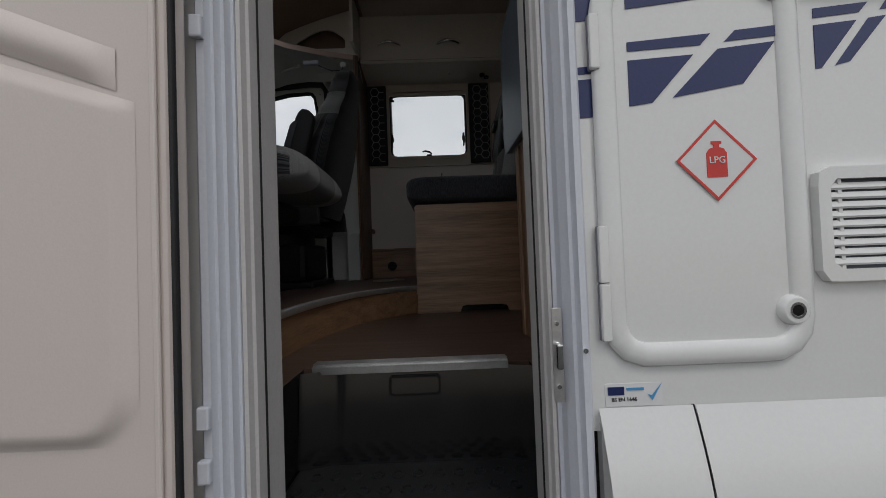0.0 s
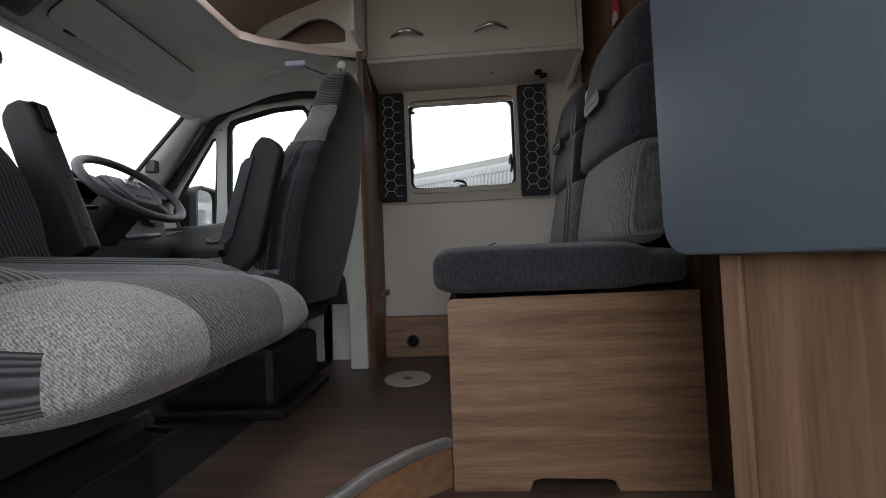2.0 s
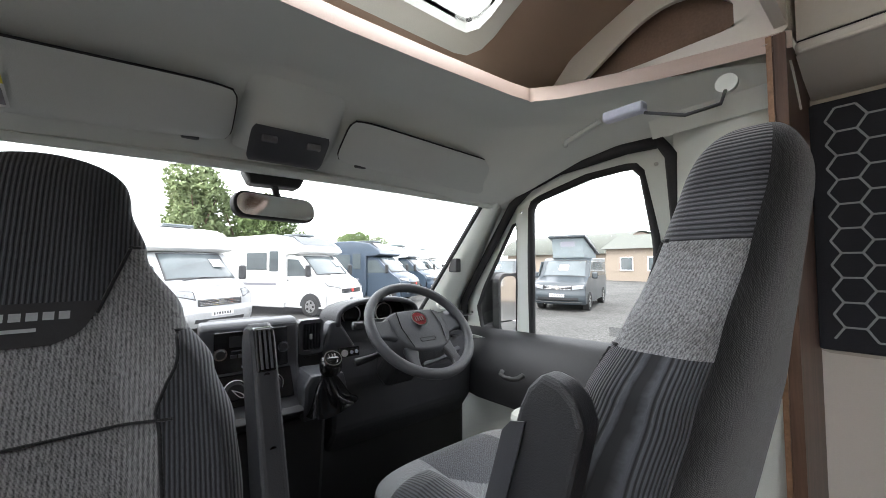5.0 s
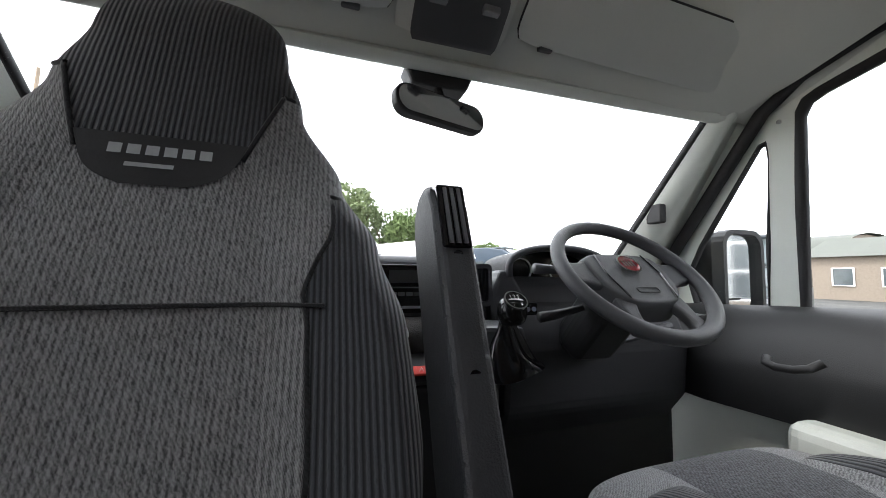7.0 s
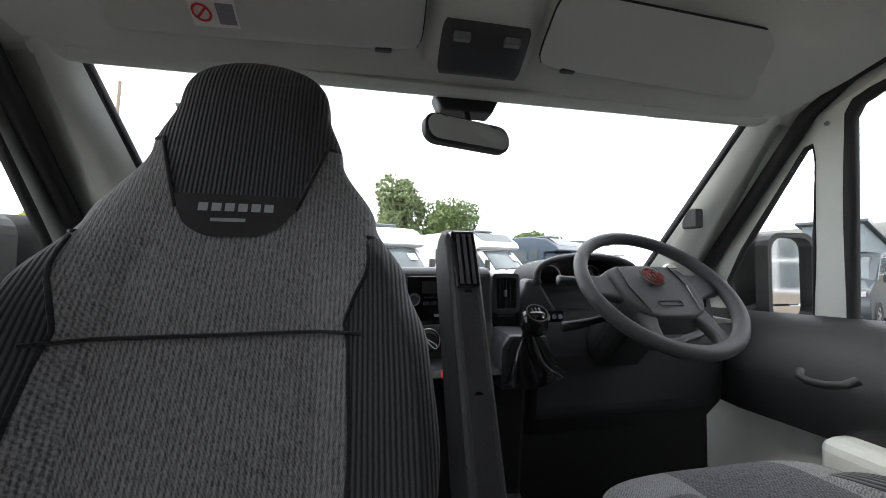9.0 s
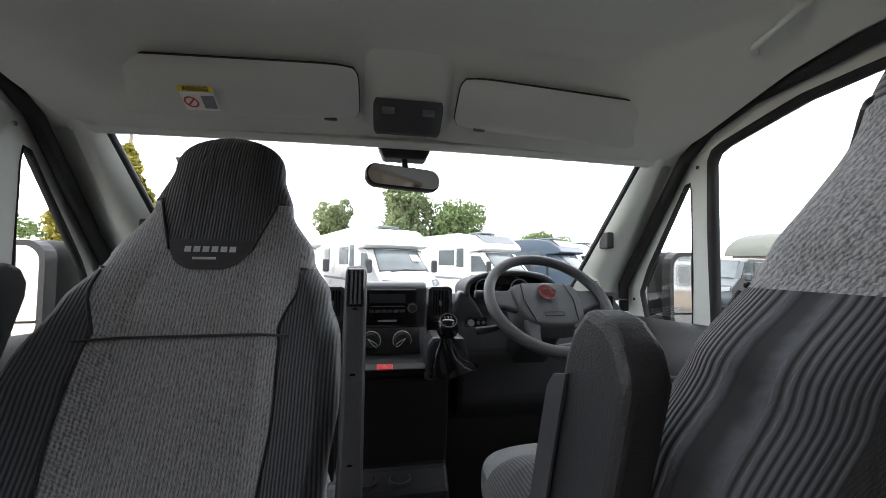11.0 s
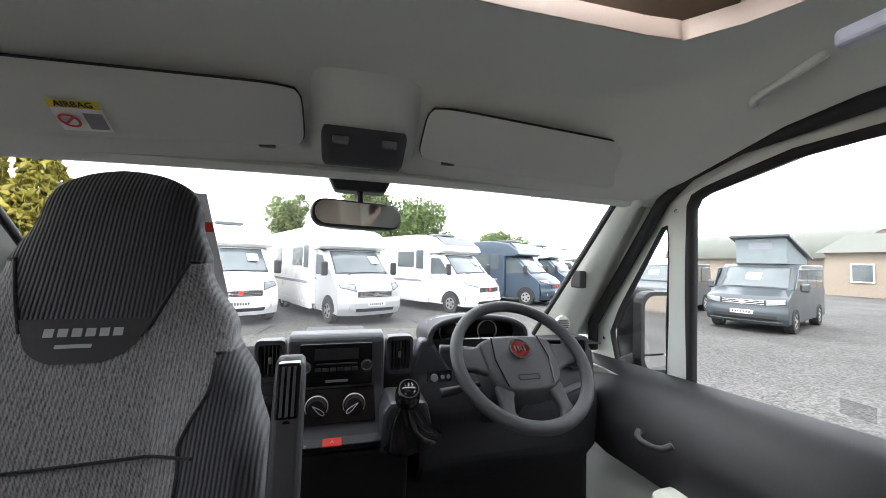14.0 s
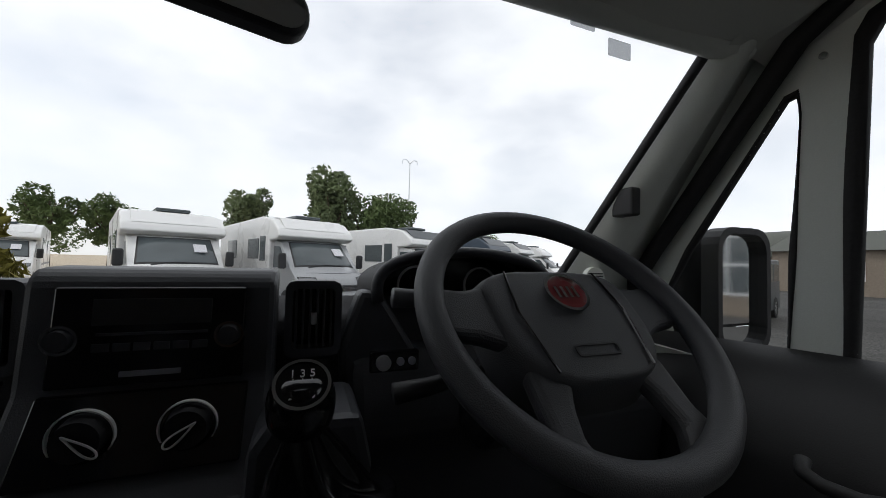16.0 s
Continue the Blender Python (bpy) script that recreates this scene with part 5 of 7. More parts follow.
    part("pillar_trim", grid(lambda u, v: (-0.27 + 0.225 * u, side(1.955 - 0.07 * math.sin(u * 1.9) - 0.03 * (1 - v) * math.sin(u * 3.1)), 0.45 + 1.16 * v), 10, 16), "cream_trim", bp, smooth=True)
    part("pillar_foot", box((-0.135, min(side(1.86), side(1.95)), 0.136), (-0.048, max(side(1.86), side(1.95)), 0.46), 0.006), "cream_trim", bp)
    for z in (0.58, 0.80, 1.24):
        part("screw", disc((-0.082, side(1.885) - (0.004 if s > 0 else 0), z), 0.007, 0.004, "y", 12), "chrome", bp)
    # grab handle and reading lamp
    gh = thing("grab_handle", (-0.47, side(1.80), 1.575), "slim cream ceiling grab handle", "grab handle", "grab handles")
    part("handle_bar", tube([(-0.53, side(1.815), 1.568), (-0.515, side(1.795), 1.572), (-0.42, side(1.78), 1.588), (-0.40, side(1.79), 1.60)], 0.008, 8), "cream_trim", gh, smooth=True)
    rl = thing("reading_lamp", (-0.15, side(1.74), 1.55), "flexible reading lamp with pale LED head on a round switch", "reading lamp", "reading lamps")
    part("switch_base", disc((-0.095, side(1.742) - (0.0 if s > 0 else -0.0), 1.575), 0.020, 0.012 * s, "y", 24), "cream_trim", rl)
    part("stalk", tube([(-0.095, side(1.735), 1.556), (-0.10, side(1.72), 1.525), (-0.16, side(1.70), 1.515), (-0.24, side(1.69), 1.545)], 0.004, 8), "plastic_grey", rl, smooth=True)
    part("lamp_head", box((-0.335, min(side(1.67), side(1.70)), 1.545), (-0.235, max(side(1.67), side(1.70)), 1.572), 0.008, 3), "led_white", rl)
    solo("corner_lining", grid(lambda u, v: (-0.30 + 0.27 * u, side(1.79 + 0.10 * v - 0.02 * u), 1.64 - 0.10 * v * v), 6, 6), "headlining", "pale corner lining above the cab door", "lining", "structure", smooth=True)

# ---- sun visors, overhead console, mirror ----
for s, name in ((-1, "passenger"), (1, "driver")):
    v = thing("sun_visor", (-0.8, CAB_MID + s * 0.4, 1.48), "pale vinyl sun visor folded up" + (" with airbag warning label" if s < 0 else ""), "sun visor", "sun visors")

    def vis(u, w, lift, s=s):
        a, b = 2 * u - 1, 2 * w - 1
        a, b = a * (1 - 0.04 * b ** 6), b * (1 - 0.10 * a ** 10)
        u, w = (a + 1) / 2, (b + 1) / 2
        y = CAB_MID + s * (0.135 + 0.590 * u)
        return (-0.775 - 0.128 * w + 0.02 * u + 0.4 * lift, y, 1.584 - 0.085 * w - 0.038 * u + 0.004 - lift)
    bm = bmesh.new()
    grid(lambda u, w: vis(u, w, 0.010 + 0.012 * (1 - abs(2 * u - 1) ** 8) * (1 - abs(2 * w - 1) ** 6)), 30, 14, bm)
    grid(lambda u, w: vis(u, w, 0.004), 30, 14, bm)
    part("visor_board", bm, "visor_vinyl", v, smooth=True)
    # thin black tube stands in for the shadow in the visor's gap
    part("edge_gap_shadow", tube([vis(0.0, 1 - k / 8, 0.007) for k in range(8)] + [vis(k / 16, 0.0, 0.007) for k in range(17)], 0.0032, 6), "rubber", v, "shadow of the gap along the visor edge, as a dark strip", smooth=True)
    part("visor_clip", box((-0.906, CAB_MID + s * 0.215 - 0.018, 1.484), (-0.890, CAB_MID + s * 0.215 + 0.018, 1.496), 0.004), "plastic_grey", v)
    if s < 0:
        def on(u, w, extra):
            u *= 0.93
            p, q, r = (Vector(vis(a, b, 0.0225)) for a, b in ((u, w), (u + 0.01, w), (u, w + 0.01)))
            n = (q - p).cross(r - p).normalized()
            return p + n * (extra if n.z < 0 else -extra)

        def tag(u0, u1, w0, w1, extra, m, name):
            part(name, grid(lambda a, b: on(u0 + (u1 - u0) * a, w0 + (w1 - w0) * b, extra), 4, 4), m, v)
        tag(0.63, 0.77, 0.38, 0.82, 0.0028, "label_white", "warning_label")
        tag(0.63, 0.77, 0.38, 0.49, 0.0038, "sticker_yellow", "label_band")
        tag(0.637, 0.69, 0.55, 0.78, 0.0038, "print_grey", "pictogram")
        c = on(0.735, 0.66, 0.005)
        m = Matrix.Translation(c) @ look((0, 0, 0), (-0.42, 0, 0.9)).to_3x3().to_4x4()
        bm = ring((0, 0, 0), 0.0165, 0.0125, 0.001, "z", 28)
        bm2 = box((-0.014, -0.002, 0), (0.014, 0.002, 0.001))
        bmesh.ops.rotate(bm2, verts=bm2.verts, matrix=Euler((0, 0, 0.8)).to_matrix())
        join(bm, bm2)
        bmesh.ops.transform(bm, matrix=m, verts=bm.verts)
        part("prohibition_ring", bm, "sticker_red", v)
        p, q, r = on(0.70, 0.435, 0.005), on(0.62, 0.435, 0.005), on(0.70, 0.36, 0.005)
        ex, ey = (q - p).normalized(), (r - p).normalized()
        ez = ex.cross(ey)
        letters("AIRBAG", 0.0165, Matrix.Translation(p) @ Matrix((ex, ey, ez)).transposed().to_4x4(), "label_black", v)

SHIFT = Vector((0.02, -0.06, 0.017))
console = thing("overhead_console", (-0.9, CAB_MID, 1.46), "dark grey overhead console with two map lamps", "overhead console")


def console_surround(u, v):
    """A smooth swelling of the lining round the lamp panel."""
    x = -0.96 + 0.19 * v
    lining = float(np.interp((x + 1.012) / 0.48, (0, 0.17, 0.42, 0.56, 0.75), (1.474, 1.520, 1.606, 1.634, 1.640))) - 0.015
    return (x, CAB_MID + (u * 2 - 1) * (0.134 - 0.012 * v), lining - (1 - abs(2 * u - 1) ** 3) * 0.042 * math.sin(math.pi * (0.15 + 0.85 * v)))


part("surround", grid(console_surround, 30, 16), "headlining", console, smooth=True)
face = bmesh.new()
grid(lambda u, v: (-0.940 + 0.092 * v, CAB_MID + (u * 2 - 1) * 0.097 * (1 - 0.08 * abs(2 * v - 1) ** 6), 1.446 + 0.066 * v - 0.010 * (1 - abs(2 * u - 1) ** 8) * (1 - abs(2 * v - 1) ** 6)), 20, 12, face)
face = part("lamp_panel", face, "plastic_grey", console, smooth=True)
for s in (-1, 1):
    part("map_lamp", box((-0.872, CAB_MID + s * 0.055 - 0.018, 1.478), (-0.856, CAB_MID + s * 0.055 + 0.018, 1.494), 0.003), "lamp_lens", face)
SHIFT = Vector((0, -0.06, 0))
mirror = thing("rear_view_mirror", (-1.03, CAB_MID, 1.33), "black framed interior mirror on a windscreen mount", "mirror")
part("mount", prism([(CAB_MID - 0.088, 1.463), (CAB_MID + 0.088, 1.463), (CAB_MID + 0.068, 1.420), (CAB_MID - 0.068, 1.420)], "x", -1.07, -1.005, 0.008), "plastic_black", mirror)
part("stem", tube([(-1.03, CAB_MID, 1.43), (-0.995, CAB_MID + 0.002, 1.375)], 0.010, 8), "plastic_black", mirror)
tilt = pose(-0.975, CAB_MID, 1.352, 0, -6, 17)
bm = prism(spread(rounded(-0.122, -0.036, 0.122, 0.036, 0.032, 8), 56), "x", -0.028, 0.0, 0.006)
bmesh.ops.transform(bm, matrix=tilt, verts=bm.verts)
part("mirror_housing", bm, "plastic_black", mirror, smooth=False)
bm = prism(spread(rounded(-0.116, -0.030, 0.116, 0.030, 0.028, 8), 56), "x", 0.0005, 0.002)
bmesh.ops.transform(bm, matrix=tilt, verts=bm.verts)
part("mirror_glass", bm, "mirror", mirror)
for y, z, w, h in ((1.62, 1.452, 0.05, 0.022), (1.70, 1.428, 0.05, 0.030)):
    solo("screen_sticker", prism(rounded(y - w, z - h, y, z, 0.002), "x", -0.985, -0.983), "film_pale", "small grey printed sticker on the windscreen top", "sticker")

# ---- dashboard ----
dash = thing("dashboard", (-1.2, CAB_MID, 0.30), "dark grey moulded dashboard with radio and heater stack", "dashboard")


def dash_top(u, v):
    """Across the cab and from the screen back and down to the face."""
    y = 0.22 + 1.68 * u
    drop = (0.13, 0.055, 0.0, 0.036, 0.12, 0.20, 0.28, 0.36, 0.44)
    back = (-1.62, -1.34, -1.19, -1.135, -1.12, -1.125, -1.135, -1.15, -1.17)
    s = v * 8
    i = min(int(s), 7)
    f = s - i
    dz = drop[i] * (1 - f) + drop[i + 1] * f
    if s < 2:
        dz *= 1 - min(1.0, abs(y - CAB_MID) / 0.84) ** 2
    bx = back[i] * (1 - f) + back[i + 1] * f
    t = (y - CAB_MID) / 0.84
    bx += 0.28 * t * t * (1 if bx < -1.3 else 0.35 if bx < -1.18 else 0.06)
    return (bx, y, 0.975 - dz - 0.015 * t * t)


part("moulding", grid(dash_top, 50, 24), "plastic_dash", dash, smooth=True)
part("lower_panel", box((-1.20, 0.22, 0.20), (-1.12, 1.90, 0.60), 0.03, 3), "plastic_black", dash)
part("screen_shelf", box((-1.26, 0.915, 0.975), (-1.14, 1.100, 1.012), 0.012, 3), "plastic_dash", dash)
stack = part("centre_console", prism([(-1.14, 1.022), (-1.085, 1.020), (-1.068, 1.005), (-1.055, 0.88), (-1.005, 0.795), (-0.968, 0.755), (-0.99, 0.735), (-1.14, 0.735)], "y", 0.885, 1.145, 0.008, 2), "plastic_grey", dash)
part("lower_tunnel", prism([(-1.12, 0.734), (-0.985, 0.734), (-1.02, 0.45), (-0.96, 0.40), (-0.95, 0.34), (-1.12, 0.34)], "y", 0.86, 1.21, 0.012, 2), "plastic_black", dash)
for y in (0.96, 1.06):
    part("cup_ring", ring((-0.985, y, 0.425), 0.035, 0.028, 0.012, "z", 24), "plastic_grey", dash)


def face_box(y0, y1, z0, z1, lift, depth=0.006, r=0.002):
    """A block on the sloping face of the centre stack."""
    def fx(z):
        return -1.068 + (1.005 - z) / (1.005 - 0.88) * 0.013 if z > 0.88 else -1.055 + (0.88 - z) / 0.085 * 0.05
    return prism([(fx(z1) + lift, z1), (fx(z0) + lift, z0), (fx(z0) + lift - depth, z0), (fx(z1) + lift - depth, z1)], "y", y0, y1, r if r < depth / 2.2 else 0)


radio = part("radio", face_box(0.918, 1.110, 0.886, 0.998, 0.010, 0.014), "gloss_black", stack, "gloss black radio")
part("display", face_box(0.955, 1.073, 0.955, 0.985, 0.0125, 0.003, 0), "plastic_black", radio)
for k in range(6):
    part("button", face_box(0.957 + 0.0195 * k, 0.973 + 0.0195 * k, 0.925, 0.934, 0.0125, 0.003, 0), "plastic_grey", radio)
part("cd_slot", face_box(0.96, 1.07, 0.943, 0.946, 0.0125, 0.003, 0), "plastic_grey", radio)
part("badge_bar", face_box(0.985, 1.045, 0.896, 0.902, 0.0125, 0.003, 0), "print_grey", radio)
for y in (0.932, 1.095):
    k = part("radio_knob", disc((-1.052, y, 0.941), 0.013, 0.018, "x", 24, r2=0.011), "plastic_grey", radio)
    part("knob_ring", ring((-1.050, y, 0.941), 0.0165, 0.0135, 0.010, "x", 24), "chrome", k)
heater = part("heater_panel", face_box(0.912, 1.118, 0.802, 0.878, 0.008, 0.012), "gloss_black", stack)
for y in (0.966, 1.062):
    k = part("heater_knob", disc((-1.026, y, 0.842), 0.024, 0.020, "x", 32, r2=0.021), "plastic_black", heater)
    part("dial_ring", ring((-1.022, y, 0.842), 0.0295, 0.0280, 0.006, "x", 40), "label_white", heater)
    turn = radians(50 if y < 1 else -50)
    drop_ = []
    for i in range(24):
        a = 2 * math.pi * i / 24
        w, h = 0.0072 * math.sin(a) * (0.55 + 0.45 * math.cos(a)), 0.006 + 0.019 * math.cos(a)
        drop_.append((-1.0045, y + w * math.cos(turn) + h * math.sin(turn), 0.842 - h * math.cos(turn) + w * math.sin(turn)))
    part("pointer", tube(drop_, 0.0012, 6, closed=True), "label_white", k, "white teardrop outline")
sw = part("switch_plate", prism([(-0.965, 0.785), (-0.945, 0.772), (-0.955, 0.758), (-0.978, 0.768)], "y", 0.90, 1.13, 0.003), "plastic_black", stack)
part("hazard_switch", prism([(-0.960, 0.7865), (-0.9435, 0.7735), (-0.952, 0.763), (-0.970, 0.772)], "y", 0.985, 1.032, 0.002), "sticker_red", sw, "red hazard switch")
part("hazard_triangle", tube([(-0.9485, 1.0085 + 0.0075 * math.cos(math.pi / 2 + 2.0944 * i), 0.7785 + 0.006 * math.sin(math.pi / 2 + 2.0944 * i)) for i in range(3)], 0.0007, 5, closed=True), "label_white", sw)
for y in (0.925, 0.945):
    part("indicator_lamp", disc((-0.951, y, 0.774), 0.004, 0.004, "x", 10), "led_white", sw)


def air_vent(y0, y1, z0, z1, x, turn=0.0):
    v = part("air_vent", frame_loop(spread(rounded(y0 - 0.010, z0 - 0.012, y1 + 0.010, z1 + 0.012, 0.012), 40), spread(rounded(y0, z0, y1, z1, 0.006), 40), "x", x - 0.035, x + 0.006), "plastic_grey", dash)
    part("vent_dark", box((x - 0.034, y0, z0), (x - 0.028, y1, z1)), "gloss_black", v)
    n = 6
    for k in range(n):
        y = y0 + (y1 - y0) * (k + 0.5) / n
        part("vane", box((x - 0.027, y - 0.0016, z0 + 0.001), (x - 0.002, y + 0.0016, z1 - 0.001)), "plastic_grey", v)
    part("vent_tab", box((x - 0.004, (y0 + y1) / 2 - 0.004, (z0 + z1) / 2 - 0.009), (x + 0.006, (y0 + y1) / 2 + 0.004, (z0 + z1) / 2 + 0.009), 0.002), "alloy", v)
    part("vent_wheel", box((x - 0.002, y0 + 0.008, z0 - 0.024), (x + 0.006, y1 - 0.008, z0 - 0.018), 0.002), "plastic_black", v)


air_vent(1.166, 1.226, 0.905, 0.993, -1.098)
air_vent(0.808, 0.866, 0.905, 0.993, -1.098)
air_vent(1.775, 1.835, 0.90, 0.975, -1.075)
air_vent(0.285, 0.345, 0.90, 0.975, -1.075)
part("left_pocket", frame_loop(spread(rounded(0.785, 0.76, 0.865, 0.85, 0.03), 40), spread(rounded(0.795, 0.77, 0.855, 0.84, 0.025), 40), "x", -1.125, -1.085), "plastic_grey", dash)


def hood(u, v):
    a = math.pi * u
    r, rz = 0.175 - 0.012 * v, 0.085
    return (-1.25 + 0.15 * v, 1.455 - r * math.cos(a) * (1 + 0.15 * math.sin(a)), 0.965 + rz * math.sin(a) ** 0.7 + 0.006 * v)


bn = part("binnacle_hood", grid(hood, 28, 6), "plastic_dash", dash, smooth=True)
part("hood_lip", tube([hood(k / 28, 1.0) for k in range(29)], 0.010, 8), "plastic_grey", bn, smooth=True)
part("instrument_face", prism([(hood(k / 20, 0.3)[1], hood(k / 20, 0.3)[2]) for k in range(21)], "x", -1.215, -1.205), "gloss_black", bn)
for y in (1.385, 1.525):
    part("dial", ring((-1.203, y, 0.992), 0.038, 0.034, 0.004, "x", 28), "alloy", bn)
part("hood_cheek", prism([(1.265, 0.99), (1.30, 0.985), (1.36, 0.89), (1.36, 0.78), (1.24, 0.80), (1.235, 0.90)], "x", -1.16, -1.10, 0.01), "plastic_grey", dash)
part("driver_lower", prism([(-1.16, 0.92), (-1.09, 0.88), (-1.045, 0.78), (-1.06, 0.62), (-1.15, 0.50)], "y", 1.25, 1.88, 0.02, 2), "plastic_dash", dash)
part("tray_rim", tube([(-1.03, 1.60, 0.80), (-1.025, 1.70, 0.815), (-1.05, 1.80, 0.83)], 0.012, 8), "plastic_grey", dash)
panel = part("switch_panel", box((-1.066, 1.275, 0.872), (-1.054, 1.350, 0.903), 0.003), "gloss_black", dash)
part("dial_knob", disc((-1.056, 1.294, 0.8875), 0.011, 0.010, "x", 20), "alloy", panel)
for y in (1.320, 1.338):
    part("push_button", disc((-1.056, y, 0.8875), 0.006, 0.006, "x", 14), "led_white", panel)
spk = part("tweeter", disc((-1.225, 1.845, 1.005), 0.030, 0.014, "x", 24), "cream_trim", dash, "round cream tweeter")
for k in range(5):
    part("tweeter_bar", box((-1.2108, 1.823, 0.990 + 0.007 * k), (-1.2085, 1.867, 0.993 + 0.007 * k)), "plastic_grey", spk)
for k in range(8):
    part("demist_slot", box((-1.20, 1.165 + 0.008 * k, 0.972), (-1.165, 1.169 + 0.008 * k, 0.9785)), "gloss_black", dash)
part("demist_outlet", box((-1.30, 1.52, 0.968), (-1.25, 1.66, 0.978), 0.003), "plastic_black", dash)

# gear lever
SHIFT = Vector((0.018, -0.06, -0.006))
gear = thing("gear_lever", (-0.95, 1.185, 0.74), "gear lever with black gaiter and chrome ringed knob", "gear lever")
part("console", prism([(1.125, 0.74), (1.25, 0.74), (1.265, 0.80), (1.25, 0.865), (1.15, 0.87), (1.13, 0.84)], "x", -1.10, -0.965, 0.012, 2), "plastic_grey", gear)


def gaiter(u, v):
    """Loose leatherette that spreads from under the knob to its frame, with soft folds."""
    a = 2 * math.pi * u
    k = (1 - v) ** 1.25
    fold = 1 + 0.13 * math.sin(5 * a + 2.5 * v) * math.sin(math.pi * v) ** 0.5
    return (-0.935 - 0.03 * (1 - v) + (0.016 + 0.046 * k) * math.cos(a) * fold, 1.185 + 0.028 * (1 - v) + (0.016 + 0.062 * k) * math.sin(a) * fold, 0.770 + 0.115 * v + 0.012 * math.sin(7 * v + 2 * math.sin(a)) * (1 - v))


part("gaiter", grid(gaiter, 44, 20, closed=True), "gloss_black", gear, "creased black leatherette gaiter", smooth=True)
knob = part("knob", grid(lambda u, v: (-0.905 + 0.031 * math.cos(6.283 * u) * math.sin(0.35 + 2.4 * v) ** 0.8, 1.183 + 0.031 * math.sin(6.283 * u) * math.sin(0.35 + 2.4 * v) ** 0.8, 0.880 + 0.055 * (1 - math.cos(math.pi * v)) / 2), 24, 12, closed=True), "gloss_black", gear, smooth=True)
m = Matrix.Translation((-0.893, 1.183, 0.927)) @ pose(0, 0, 0, 0, 42, 0)
b = disc((0, 0, -0.004), 0.024, 0.010, "z", 28)
bmesh.ops.transform(b, matrix=m, verts=b.verts)
part("knob_top", b, "gloss_black", knob)
b = ring((0, 0, 0.0035), 0.025, 0.022, 0.004, "z", 32)
bmesh.ops.transform(b, matrix=m, verts=b.verts)
part("chrome_ring", b, "chrome", knob)
mm = m @ pose(0, 0, 0.0065, 0, 0, 90)
letters("1 3 5", 0.011, mm @ pose(0, 0.010, 0), "label_white", knob)
letters("2 4 6", 0.011, mm @ pose(0, -0.011, 0), "label_white", knob)
for x in (-0.008, 0.0, 0.008):
    b = box((x - 0.0006, -0.005, 0), (x + 0.0006, 0.005, 0.0004))
    bmesh.ops.transform(b, matrix=mm, verts=b.verts)
    part("gate_line", b, "label_white", knob)

# steering wheel
SHIFT = Vector((0, -0.06, 0))
wheel = local("steering_wheel", pose(-0.872, 1.485, 0.980, 0, 43, 0) @ pose(0, 0, 0, 0, 0, 0), "dark grey four-spoke steering wheel with red badge", "steering wheel")
# its own axes: z out of the hub to the driver, x down the face, y across
part("rim", tube([(0.179 * math.cos(6.2832 * k / 64), 0.179 * math.sin(6.2832 * k / 64), 0.0) for k in range(64)], 0.0165, 12, closed=True), "wheel_rim", wheel, smooth=True)


def hub_surface(u, v):
    """The padded centre: a soft shield with a rolled edge."""
    a, k = 2 * math.pi * u, 1 - v
    c, sn = math.cos(a), math.sin(a)
    x = math.copysign(abs(c) ** 0.58, c) * (0.099 if c > 0 else 0.082)
    y = math.copysign(abs(sn) ** 0.58, sn) * (0.118 - 0.020 * c)
    return (x * k, y * k, 0.004 * (1 - k * k) - 0.05 * max(0.0, (k - 0.84) / 0.16) ** 2)


part("hub", grid(hub_surface, 56, 24, closed=True), "wheel_rim", wheel, smooth=True)
for sgn in (-1, 1):
    part("spoke", prism([(-0.055, sgn * 0.08), (-0.045, sgn * 0.13), (-0.050, sgn * 0.168), (0.015, sgn * 0.174), (0.022, sgn * 0.13), (0.045, sgn * 0.08)], "z", -0.026, -0.004, 0.008, 3), "wheel_rim", wheel)
    part("spoke_lower", prism([(0.07, sgn * 0.040), (0.105, sgn * 0.056), (0.135, sgn * 0.062), (0.172, sgn * 0.040), (0.148, sgn * 0.102), (0.12, sgn * 0.092), (0.06, sgn * 0.092)], "z", -0.030, -0.006, 0.008, 3), "wheel_rim", wheel)
badge = part("badge", disc((-0.026, 0.0, 0.0035), 0.026, 0.006, "z", 36), "badge_red", wheel, "round red badge in a chrome ring")
part("badge_ring", ring((-0.026, 0.0, 0.0035), 0.030, 0.026, 0.008, "z", 36), "chrome", badge)
for k in range(4):
    part("badge_bar", box((-0.035, -0.0155 + 0.009 * k, 0.0096), (-0.017, -0.0115 + 0.009 * k, 0.0106)), "chrome", badge)
part("airbag_mark", frame_loop(rounded(0.045, -0.03, 0.06, 0.03, 0.004), rounded(0.047, -0.028, 0.058, 0.028, 0.003), "z", 0.0035, 0.005), "plastic_black", wheel)
for sgn in (-1, 1):
    part("pad_groove", tube([(-0.066, sgn * 0.070, 0.0035), (0.0, sgn * 0.078, 0.0045), (0.075, sgn * 0.064, 0.0035)], 0.0015, 5), "gloss_black", wheel)
column = thing("steering_column", (-1.0, 1.47, 0.75), "black steering column shroud with two stalks", "steering column")
b = prism([(-0.06, -0.055), (0.06, -0.055), (0.075, 0.0), (0.05, 0.06), (-0.05, 0.06), (-0.075, 0.0)], "z", -0.26, -0.04, 0.015, 2)
bmesh.ops.transform(b, matrix=pose(-0.872, 1.485, 0.980, 0, 43, 0) @ pose(0, 0, 0, 0, 0, 90), verts=b.verts)
part("shroud", b, "plastic_black", column)
part("indicator_stalk", tube([(-0.96, 1.40, 0.985), (-0.965, 1.33, 0.99), (-0.965, 1.285, 0.992)], [0.008, 0.011, 0.013], 10), "plastic_grey", column, smooth=True)
